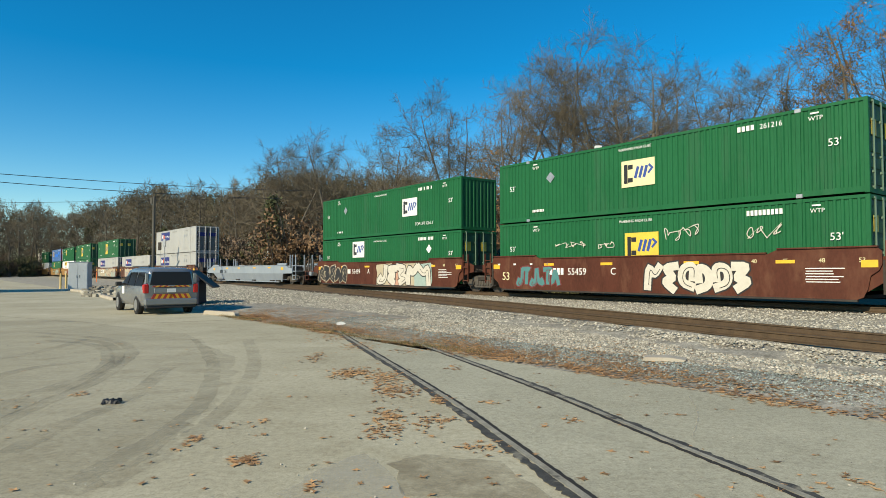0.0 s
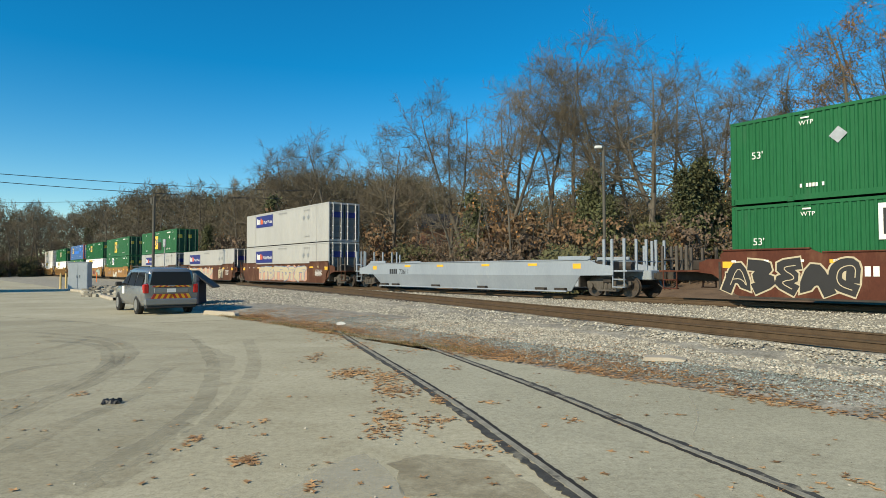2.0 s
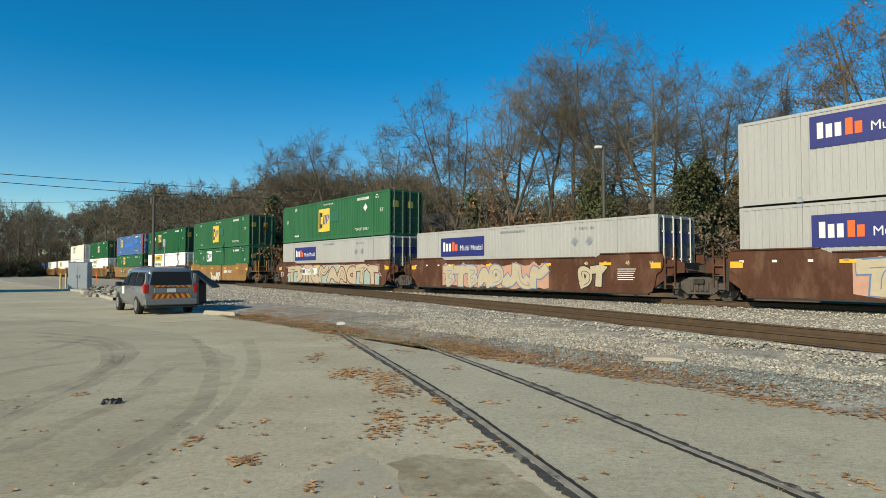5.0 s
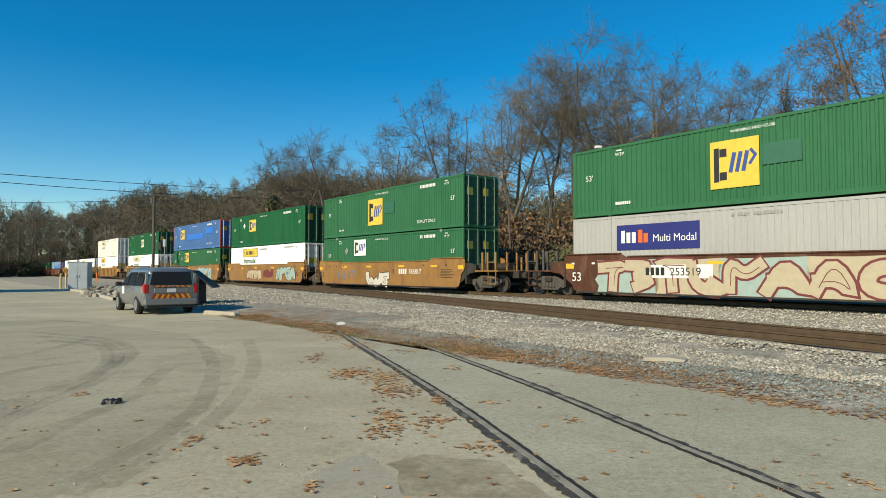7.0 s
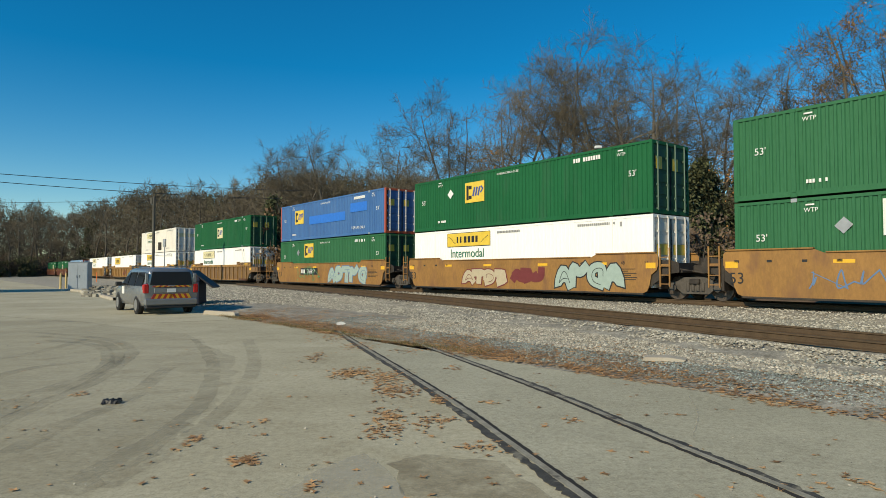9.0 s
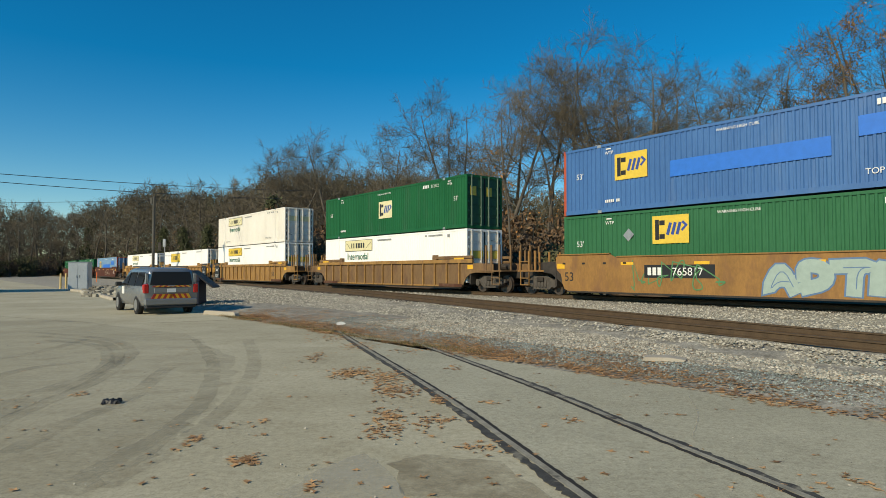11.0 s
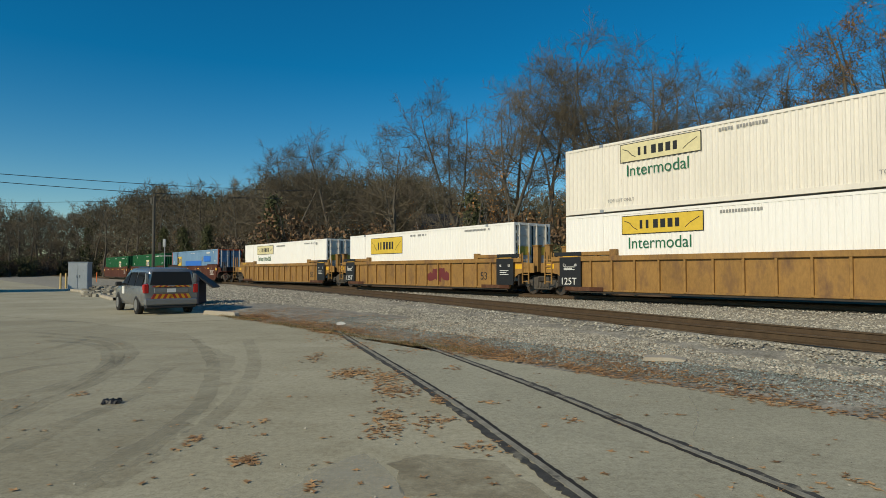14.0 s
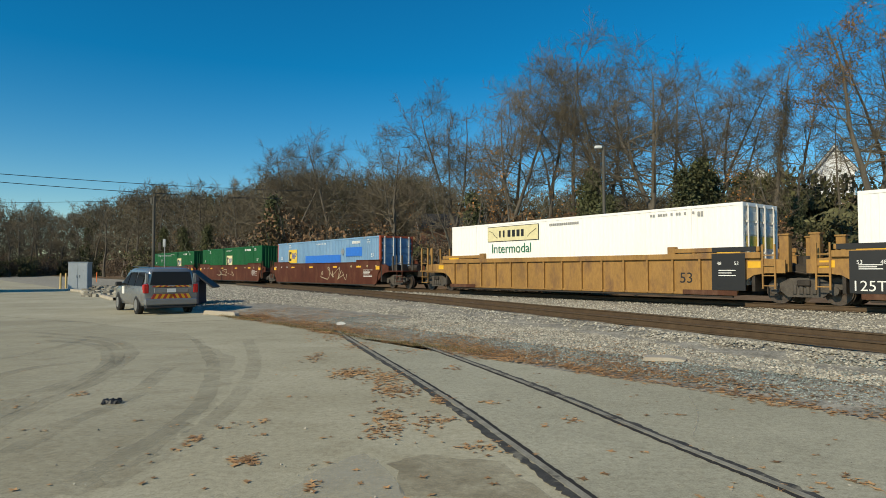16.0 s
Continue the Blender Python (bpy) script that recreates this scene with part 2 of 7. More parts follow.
def shared(name, build):
    """Mesh data from a function that fills a bmesh."""
    bm = bmesh.new()
    build(bm)
    bmesh.ops.recalc_face_normals(bm, faces=bm.faces)
    me = bpy.data.meshes.new(name)
    bm.to_mesh(me)
    bm.free()
    return me


def container_meshes():
    """The parts of a 53 foot box, shared by all; bottom centre at the origin, length along x, near side at -y."""
    out = {}

    def sheet(bm, d=0.036):
        y = -W / 2 + 0.012
        pts = []
        for k, (x0, x1) in enumerate(((-L / 2 + 0.12, -6.17), (-6.01, 6.01), (6.17, L / 2 - 0.12))):
            n = max(1, round((x1 - x0) / 0.225))
            q = (x1 - x0) / n
            for i in range(n):
                pts += [(x0 + (i + f) * q, y + d * e) for f, e in ((0.0, 0), (0.30, 0), (0.42, 1), (0.88, 1))]
            pts.append((x1, y))
            if k < 2:
                pts += [(x1 + 0.01, y - 0.028), (x1 + 0.15, y - 0.028)]
        vs = [[bm.verts.new((x, yy, z)) for z in (0.16, H - 0.06)] for x, yy in pts]
        for r, t in zip(vs[:-1], vs[1:]):
            bm.faces.new((r[0], t[0], t[1], r[1]))
    out["side_sheet"] = shared("side_sheet", sheet)
    out["smooth_sheet"] = shared("side_sheet", lambda bm: sheet(bm, 0.014))

    def roof(bm):
        n, vs = 40, []
        for i in range(n + 1):
            x = -L / 2 + 0.1 + (L - 0.2) * i / n
            vs.append([bm.verts.new((x, yy, H - 0.03 + (0.018 if i % 2 else 0))) for yy in (-W / 2 + 0.05, W / 2 - 0.05)])
        for i in range(n):
            bm.faces.new((vs[i][0], vs[i + 1][0], vs[i + 1][1], vs[i][1]))
    out["roof"] = shared("roof", roof)
    out["floor"] = shared("floor", lambda bm: box(bm, -L / 2 + 0.05, L / 2 - 0.05, -W / 2 + 0.07, W / 2 - 0.07, 0.05, 0.15))
    out["bottom_rail"] = shared("bottom_rail", lambda bm: box(bm, -L / 2 + 0.1, L / 2 - 0.1, -W / 2, -W / 2 + 0.06, 0.03, 0.21))
    out["top_rail"] = shared("top_rail", lambda bm: box(bm, -L / 2 + 0.1, L / 2 - 0.1, -W / 2, -W / 2 + 0.06, H - 0.10, H))
    out["corner_post"] = shared("corner_post", lambda bm: box(bm, L / 2 - 0.14, L / 2, -W / 2 - 0.003, -W / 2 + 0.12, 0, H + 0.002, 0.012))
    out["end_sill"] = shared("end_sill", lambda bm: box(bm, L / 2 - 0.12, L / 2 - 0.004, -W / 2 + 0.12, W / 2 - 0.12, 0.0, 0.16))
    out["end_header"] = shared("end_header", lambda bm: box(bm, L / 2 - 0.12, L / 2 - 0.004, -W / 2 + 0.12, W / 2 - 0.12, H - 0.13, H - 0.002))
    out["casting"] = shared("casting", lambda bm: box(bm, -0.1, 0.1, -W / 2 - 0.022, -W / 2 + 0.07, 0, 0.131, 0.01))
    # doors, each a leaf with four pressed panels
    for sgn, nm in ((-1, "door_near"), (1, "door_far")):
        bm = bmesh.new()
        y0, y1 = (-W / 2 + 0.12, -0.008) if sgn < 0 else (0.008, W / 2 - 0.12)
        x = L / 2 - 0.06
        box(bm, x - 0.04, x, y0, y1, 0.17, H - 0.14)
        for k in range(5):
            z = 0.27 + k * 0.495
            box(bm, x, x + 0.034, y0 + 0.11, y1 - 0.11, z, z + 0.34, 0.015)
            box(bm, x, x + 0.05, (y0 if sgn < 0 else y1 - 0.09) - 0.002, (y0 + 0.09 if sgn < 0 else y1) + 0.002, z + 0.12, z + 0.24, 0.01)
        me = bpy.data.meshes.new(nm)
        bm.to_mesh(me); bm.free()
        out[nm] = me
    bm = bmesh.new()
    bar(bm, (L / 2 + 0.02, 0, 0.12), (L / 2 + 0.02, 0, H - 0.08), 0.06, sides=6)
    for z in (0.15, 0.62, 1.12, H - 0.7, H - 0.12):
        box(bm, L / 2 - 0.035, L / 2 + 0.035, -0.05, 0.05, z, z + 0.07)
    me = bpy.data.meshes.new("locking_bar")
    bm.to_mesh(me); bm.free()
    out["locking_bar"] = me
    # plain pressed front wall
    bm = bmesh.new()
    pts, n = [], 9
    for i in range(n):
        for f, d in ((0.0, 0), (0.35, 0), (0.5, 1), (0.85, 1)):
            pts.append((L / 2 - 0.02 - 0.045 * d, -W / 2 + 0.12 + (W - 0.24) * (i + f) / n))
    pts.append((L / 2 - 0.02, W / 2 - 0.12))
    vs = [[bm.verts.new((x, y, z)) for z in (0.15, H - 0.13)] for x, y in pts]
    for i in range(len(vs) - 1):
        bm.faces.new((vs[i][0], vs[i + 1][0], vs[i + 1][1], vs[i][1]))
    me = bpy.data.meshes.new("end_wall")
    bm.to_mesh(me); bm.free()
    out["end_wall"] = me
    return out


BOX = container_meshes()


def piece(name, mesh, mat, parent, m=None):
    """A part on a shared mesh, with a material of its own."""
    if not mesh.materials:
        mesh.materials.append(None)
    o = new(name, mesh)
    o.parent = parent
    o.material_slots[0].link = 'OBJECT'
    o.material_slots[0].material = mat
    if m is not None:
        o.matrix_basis = m
    return o


_plates = {}


def plate(name, parent, x, z, w, h, mat, y=-W / 2 - 0.004, depth=0.004, bend=0.0):
    """A thin sheet of film or paint on the near side; x and z are its lower left corner."""
    key = (round(w, 3), round(h, 3), depth)
    if key not in _plates:
        bm = bmesh.new()
        box(bm, 0, w, -depth, 0, 0, h)
        me = bpy.data.meshes.new("plate")
        bm.to_mesh(me); bm.free()
        _plates[key] = me
    return piece(name, _plates[key], mat, parent, pose(x, y, z))


def strokes(name, parent, lines, width, mat, y, depth=0.003):
    """Painted strokes: poly-lines in x and z on the near side."""
    bm = bmesh.new()
    for ln in lines:
        p = [Vector(q) for k, q in enumerate(ln) if k == 0 or (Vector(q) - Vector(ln[k - 1])).length > 1e-4]
        last = None
        for k, q in enumerate(p):
            a = (q - p[k - 1]).normalized() if k else (p[1] - q).normalized()
            b = (p[k + 1] - q).normalized() if k + 1 < len(p) else a
            d = (a + b).normalized() if (a + b).length > 0.1 else b
            if k == 0 or k + 1 == len(p):
                q = q + d * width * (-0.3 if k == 0 else 0.3)
            nrm = Vector((-d.y, d.x)) * width / 2 / max(0.6, d.dot(a))
            pair = [bm.verts.new((v.x, -0.00008 * k, v.y)) for v in (q + nrm, q - nrm)]
            if last:
                bm.faces.new((last[0], last[1], pair[1], pair[0]))
            last = pair
    bmesh.ops.recalc_face_normals(bm, faces=bm.faces)
    o = part(name, bm, mat, parent)
    o.matrix_basis = pose(0, y, 0)
    return o


def emblem(parent, x, z, w, h, ground):
    """The square sign: ground with a dark block and blue slanted shapes, no lettering."""
    plate("sign", parent, x, z, w, h, ground)
    y = -W / 2 - 0.0095
    plate("dark_mark", parent, x + 0.08 * w, z + 0.14 * h, 0.11 * w, 0.72 * h, M["mark_black"], y)
    for k in (0.17, 0.66):
        plate("dark_mark", parent, x + 0.20 * w, z + k * h, 0.15 * w, 0.17 * h, M["mark_black"], y)
    for k in range(3):
        xx = x + (0.43 + 0.13 * k) * w
        strokes("blue_mark", parent, [[(xx, z + 0.34 * h), (xx + 0.075 * w, z + 0.70 * h)]], 0.082 * w, M["mark_blue"], y)
    strokes("blue_mark", parent, [[(x + 0.82 * w, z + 0.46 * h), (x + 0.93 * w, z + 0.62 * h), (x + 0.84 * w, z + 0.74 * h)]], 0.06 * w, M["mark_blue"], y)


def bars(parent, x, z, w, h, mat, n, seed, y=-W / 2 - 0.004):
    """Unreadable writing: a row of plain bars."""
    rnd = random.Random(seed)
    cw = w / n
    for i in range(n):
        if rnd.random() < 0.86:
            plate("marking_bar", parent, x + i * cw, z, cw * 0.72, h, mat, y)


def logo_panel(parent, x, z, w, h, word):
    """Deep blue panel with white and orange bars and, where it can be read, a word."""
    plate("sign", parent, x, z, w, h, M["deep_blue"])
    y = -W / 2 - 0.0095
    for i in range(3):
        plate("white_mark", parent, x + (0.06 + 0.07 * i) * w, z + 0.28 * h, 0.05 * w, (0.42 if i else 0.5) * h, M["mark_white"], y)
    for i in range(2):
        plate("orange_mark", parent, x + (0.28 + 0.07 * i) * w, z + 0.28 * h, 0.055 * w, (0.5 if not i else 0.36) * h, M["mark_orange"], y)
    if word:
        lettering(word, 0.40 * h, M["mark_white"], parent, x + 0.46 * w, y - 0.003, z + 0.30 * h, 0.95)


def haulier_sign(parent, x, z, w, pale, word=True, h=0.70):
    """A yellow or pale panel with dark bars over a green word."""
    plate("sign_border", parent, x - 0.03, z - 0.03, w + 0.06, h + 0.06, M["mark_black"], -W / 2 - 0.003, 0.003)
    plate("sign", parent, x, z, w, h, M["sign_pale"] if pale else M["sign_yellow"], -W / 2 - 0.007)
    for ln in ([(0.03, 0.75), (0.10, 0.62), (0.15, 0.35), (0.20, 0.22)], [(0.80, 0.22), (0.86, 0.45), (0.96, 0.72)]):
        strokes("scroll_mark", parent, [[(x + a * w, z + b * h) for a, b in ln]], 0.03, M["mark_black"], -W / 2 - 0.0135)
    for q, k in ((0.235, 0.035), (0.315, 0.035), (0.41, 0.06), (0.50, 0.06), (0.59, 0.06), (0.68, 0.05)):
        plate("dark_mark", parent, x + q * w, z + 0.26 * h, k * w, 0.48 * h, M["mark_black"], -W / 2 - 0.0125)
    if word:
        lettering("Intermodal", 0.66, M["mark_green"], parent, x + 0.07 * w, -W / 2 - 0.006, z - 0.60, w * 0.84 / 3.05)


def intermodal_container(colour, kind, seed, end="doors", label="", sign_x=None, door=None, tall=None, big=False, patch=False, number="", orange=False, sign_z=None, scrawl=()):
    """A 53 foot container. kind: emblem, emblem_white, logo, haulier, haulier_pale, plain."""
    rnd = random.Random(seed)
    c = M[colour]
    e = new("container")
    turn = pose(0, 0, 0, 0, 0, 180)
    post = M["orange"] if orange else c
    for m in (pose(0, 0, 0), turn):
        for nm in ("side_sheet", "bottom_rail", "top_rail"):
            piece(nm, BOX["smooth_sheet" if nm == "side_sheet" and colour in ("pearl", "white") else nm], c, e, m)
        for nm in ("end_sill", "end_header"):
            piece(nm, BOX[nm], post, e, m)
        piece("corner_post", BOX["corner_post"], post, e, m)
        piece("corner_post", BOX["corner_post"], post, e, m @ pose(0, W - 0.12, 0))
    for nm in ("roof", "floor"):
        piece(nm, BOX[nm], c, e)
    cast = c if rnd.random() < 0.5 else M["steel"]
    for x in (-6.09, 6.09):
        for z in (-0.002, H - 0.125):
            piece("casting", BOX["casting"], cast, e, pose(x, 0, z))
    if end == "doors":
        dm = M[door or ("door_green" if "green" in colour else "door_dark" if colour == "pearl" else "door_grey" if colour in ("white", "cream") else colour)]
        piece("door", BOX["door_near"], dm, e)
        piece("door", BOX["door_far"], dm, e)
        for y in (-0.95, -0.28, 0.28, 0.95):
            piece("locking_bar", BOX["locking_bar"], M["green_bar" if "green" in colour else "zinc"], e, pose(0, y, 0))
        for yy in (-W / 2 + 0.13, -0.02, W / 2 - 0.17):
            o = plate("gasket", e, 0, 0, 0.085, H - 0.32, M["gasket"], 0)
            o.matrix_basis = pose(L / 2 - 0.052, yy, 0.18, 0, 0, 90)
        sm = {"pearl": "deep_blue", "white": "sign_yellow", "cream": "sign_pale", "green": "sign_yellow", "green_faded": "sign_yellow", "blue": "sign_yellow"}.get(colour)
        if sm:
            for k, yy in enumerate((-1.02, 0.12)):
                o = plate("door_sign", e, 0, 0, 0.9 if sm != "sign_yellow" or colour == "white" else 0.42, 0.42 if colour != "green" else 0.5, M[sm], 0)
                o.matrix_basis = pose(L / 2 - 0.024, yy, 1.78 if colour != "white" else 1.30, 0, 0, 90)
    else:
        piece("end_wall", BOX["end_wall"], c, e)
    white = M["mark_white"] if colour in ("green", "green_faded", "blue", "sky_blue") else M["mark_grey"]
    pos = sign_x
    y = -W / 2 - 0.004
    if kind.startswith("emblem"):
        g = {"emblem": "sign_yellow", "emblem_white": "mark_white", "emblem_pale": "sign_pale"}[kind]
        w, h = (1.75, 1.70) if big else (1.55, 1.08)
        emblem(e, pos, sign_z if sign_z else (0.62 if big else 1.05), w, h, M[g])
        if patch == "wide":
            plate("repainted_patch", e, -2.75, 1.15, 5.6, 0.62, M["bright_blue"])
            plate("repainted_patch", e, 3.6, 1.62, 2.2, 0.62, M["bright_blue"])
        elif patch:
            plate("repainted_patch", e, pos + 1.86, 1.28, 1.25, 0.72, M["teal"])
    elif kind == "logo":
        logo_panel(e, pos, 1.68 if big else 1.48, 3.65, 1.02, "Multi Modal")
    elif kind == "haulier":
        haulier_sign(e, pos, 2.0, 3.5, False)
    elif kind == "haulier_only":
        haulier_sign(e, pos, 1.62, 3.6, False, False, 0.98)
    elif kind == "haulier_pale":
        haulier_sign(e, pos, 2.0, 3.5, True)
    if kind.startswith("emblem"):
        lettering("WARNING HIGH CUBE", 0.15, white, e, -0.9, y, H - 0.34)
    else:
        bars(e, -0.9, H - 0.34, 1.75, 0.11, white, 16, seed)
    if kind.startswith("emblem"):
        lettering("53'", 0.34, white, e, -7.35, y, 1.55)
        lettering("53'", 0.34, white, e, 6.95, y, 1.55)
        for xx in (-5.8, 6.4):
            lettering("WTP", 0.20, white, e, xx, y, H - 0.46)
            plate("marking_bar", e, xx + 0.06, H - 0.25, 0.26, 0.05, white)
        bars(e, 4.1, H - 0.42, 0.62 if number else 1.5, 0.18, white, 4 if number else 11, seed + 1)
        bars(e, -5.8, 0.42, 0.75, 0.12, white, 8, seed + 4)
        if rnd.random() < 0.6:
            lettering("TOP LIFT ONLY", 0.26, white, e, 3.75, y, 0.44)
        if number:
            lettering(number, 0.25, white, e, 4.86, y, H - 0.43)
    elif kind == "logo":
        bars(e, 3.9, H - 0.40, 1.1, 0.10, white, 9, seed + 1)
        for xx in (3.9, 4.7):
            strokes("placard", e, [[(xx - 0.06, 1.92), (xx + 0.06, 2.04)]], 0.26, M["steel"], y - 0.002)
        bars(e, 3.95, 0.45, 1.0, 0.10, white, 9, seed + 2)
    else:
        bars(e, 4.3, H - 0.30, 2.0, 0.10, white, 18, seed + 1)
        bars(e, 6.4, H - 0.40, 0.25, 0.18, white, 2, seed + 3)
        if colour == "cream":
            lettering("TOP LIFT ONLY", 0.19, white, e, 4.0, y, 0.40)
            lettering("TOP LIFT ONLY", 0.19, white, e, -5.8, y, 0.40)
    for g in scrawl:
        paint_tag(e, -W / 2 - 0.005, *g)
    if kind.startswith("emblem") and rnd.random() < 0.7:
        xx = rnd.choice((-4.6, 3.2, 5.2))
        strokes("placard", e, [[(xx - 0.12, 1.9), (xx, 2.02)]], 0.36, M["mark_white"] if seed % 2 else M["steel"], y - 0.002)
    return tagged(e, label, "container", "containers on the train")



# ---- well cars ----
def truck_meshes():
    out = {}
    bm = bmesh.new()
    for y in (-1.02,):
        extrude_profile(bm, [(-1.12, 0.52), (-1.12, 0.66), (-0.75, 0.70), (-0.45, 0.86), (0.45, 0.86), (0.75, 0.70), (1.12, 0.66), (1.12, 0.52), (0.8, 0.46), (0.52, 0.24), (-0.52, 0.24), (-0.8, 0.46)], y - 0.07, y + 0.07)
    me = bpy.data.meshes.new("side_frame"); bm.to_mesh(me); bm.free(); out["side_frame"] = me
    out["spring"] = shared("spring", lambda bm: disc(bm, (0, 0, 0.50), (0, 0, 1), 0.075, 0.30, 8))
    out["bearing_cap"] = shared("bearing_cap", lambda bm: disc(bm, (0, 0, 0.46), (0, 1, 0), 0.14, 0.16, 12))
    bm = bmesh.new()
    box(bm, -0.2, 0.2, -1.2, 1.2, 0.60, 0.80, 0.03)
    box(bm, -0.55, 0.55, -0.3, 0.3, 0.72, 0.92, 0.03)
    me = bpy.data.meshes.new("bolster"); bm.to_mesh(me); bm.free(); out["bolster"] = me
    bm = bmesh.new()
    for sgn in (-1, 1):
        y = sgn * 0.76
        disc(bm, (0, y, 0), (0, 1, 0), 0.43, 0.12, 28)
        disc(bm, (0, y - sgn * 0.07, 0), (0, 1, 0), 0.46, 0.03, 28)
        disc(bm, (0, y + sgn * 0.055, 0), (0, 1, 0), 0.15, 0.09, 12)
        for k in range(5):
            q = 2 * math.pi * k / 5
            disc(bm, (0.28 * math.cos(q), y + sgn * 0.055, 0.28 * math.sin(q)), (0, 1, 0), 0.045, 0.02, 8)
    bar(bm, (0, -1.05, 0), (0, 1.05, 0), 0.16, sides=10)
    me = bpy.data.meshes.new("wheelset"); bm.to_mesh(me); bm.free(); out["wheelset"] = me
    return out


TRUCK = truck_meshes()
WHEELSETS = []


def add_truck(car, x):
    f = piece("bolster", TRUCK["bolster"], M["dark"], car, pose(x, 0, 0))
    for m in (pose(0, 0, 0), pose(0, 0, 0, 0, 0, 180)):
        piece("side_frame", TRUCK["side_frame"], M["frame"], f, m)
        for dx in (-0.30, -0.1, 0.1, 0.30):
            piece("spring", TRUCK["spring"], M["frame"], f, m @ pose(dx, -1.08, 0))
        for dx in (-0.89, 0.89):
            piece("bearing_cap", TRUCK["bearing_cap"], M["frame"], f, m @ pose(dx, -1.10, 0))
    for dx in (-0.89, 0.89):
        WHEELSETS.append((piece("wheelset", TRUCK["wheelset"], M["wheel"], f, pose(dx, 0, 0.43)), dx))


HALF = 9.70      # a unit's centre to the centre of its truck


def well_car(style, colour, number="", ends=(False, False), trucks=(True, True), seed=0, label="", fifty_three=None, graffiti=(), number_x=-3.5, letter=None, board=False, panels=(False, False)):
    """One well unit, rail top at z = 0, centre at x = 0. ends: a coupler platform at the rear, front."""
    rnd = random.Random(seed)
    c = M[colour]
    e = new("well_car")
    top = 1.66
    low, hi = 7.75, 8.75
    yo = 1.47 if style != "ribbed" else 1.40
    half = [(7.70, 0.22), (7.90, 0.30), (8.02, 0.55), (8.10, 0.95), (8.32, 1.12), (8.40, 1.30), (8.40, top + 0.02), (8.28, top + 0.13), (5.45, top + 0.13), (5.15, top)]
    prof = half + [(-a, b) for a, b in half[::-1]]
    if style == "bare":
        prof = [(-low - 0.78, 0.90), (low + 0.78, 0.90), (hi + 1.5, 0.92), (hi + 1.5, 1.30), (hi + 0.7, 1.40), (hi + 0.3, 1.56), (-hi - 0.3, 1.56), (-hi - 0.7, 1.40), (-hi - 1.5, 1.30), (-hi - 1.5, 0.92)]
    elif style == "ribbed":
        # the side runs on over the trucks, with an arch cut for the wheels
        ea, eb = [10.3 if has else 9.5 for has in ends]
        arch = [(0.10, 0.22), (0.22, 0.48), (0.42, 0.76), (0.75, 0.96), (1.15, 1.02)]
        prof = [(low + a, b) for a, b in arch] + [(eb, 1.02), (eb, 1.46), (hi, 1.52), (hi, top), (-hi, top), (-hi, 1.52), (-ea, 1.46), (-ea, 1.02)] + [(-low - a, b) for a, b in arch[::-1]]
    for sgn in (-1, 1):
        bm = bmesh.new()
        extrude_profile(bm, prof, sgn * yo - 0.025, sgn * yo + 0.025)
        part("side_wall", bm, c, e)
        if style == "bare":
            # the lower half of the side leans inward
            bm = bmesh.new()
            vs = [bm.verts.new((px, sgn * (py - dy), pz)) for dy in (0, 0.03) for px, py, pz in ((-low - 0.78, yo + 0.02, 0.90), (low + 0.78, yo + 0.02, 0.90), (low + 0.05, yo - 0.24, 0.20), (-low - 0.05, yo - 0.24, 0.20))]
            for f in ((0, 1, 2, 3), (7, 6, 5, 4), (0, 4, 5, 1), (1, 5, 6, 2), (2, 6, 7, 3), (3, 7, 4, 0)):
                bm.faces.new([vs[k] for k in f])
            bmesh.ops.recalc_face_normals(bm, faces=bm.faces)
            part("lower_side", bm, c, e)
        bm = bmesh.new()
        tz = top if style != "bare" else 1.56
        box(bm, -5.1, 5.1, sgn * yo - 0.07, sgn * yo + 0.07, tz, tz + 0.05, 0.01)
        if style == "ribbed":
            for sx in (-1, 1):
                # raised guide rail on brackets over the end of the well
                box(bm, min(sx * 5.5, sx * 8.7), max(sx * 5.5, sx * 8.7), sgn * yo - 0.08, sgn * yo + 0.10, 1.76, 1.92, 0.015)
                box(bm, sx * 5.42 - 0.16, sx * 5.42 + 0.16, sgn * yo - 0.10, sgn * yo + 0.12, tz + 0.05, 2.0, 0.02)
                for k in (6.3, 7.1, 7.9, 8.6):
                    box(bm, sx * k - 0.05, sx * k + 0.05, sgn * yo - 0.05, sgn * yo + 0.09, tz, 1.78)
        elif style != "bare":
            for sx in (-1, 1):
                box(bm, min(sx * 5.45, sx * 8.3), max(sx * 5.45, sx * 8.3), sgn * yo - 0.08, sgn * yo + 0.08, tz + 0.13, tz + 0.18, 0.01)
        else:
            for sx in (-1, 1):
                box(bm, min(sx * 5.1, sx * 9.0), max(sx * 5.1, sx * 9.0), sgn * yo - 0.07, sgn * yo + 0.07, tz, tz + 0.05, 0.01)
                box(bm, min(sx * 7.2, sx * 9.0), max(sx * 7.2, sx * 9.0), sgn * (yo - 0.10) - 0.05, sgn * (yo - 0.10) + 0.05, tz + 0.05, tz + 0.19, 0.01)
        part("top_chord", bm, c, e)
        bm = bmesh.new()
        box(bm, -low, low, sgn * yo - 0.06, sgn * yo + 0.06, 0.16, 0.23, 0.01)
        part("bottom_chord", bm, M["dark"] if style != "bare" else c, e)
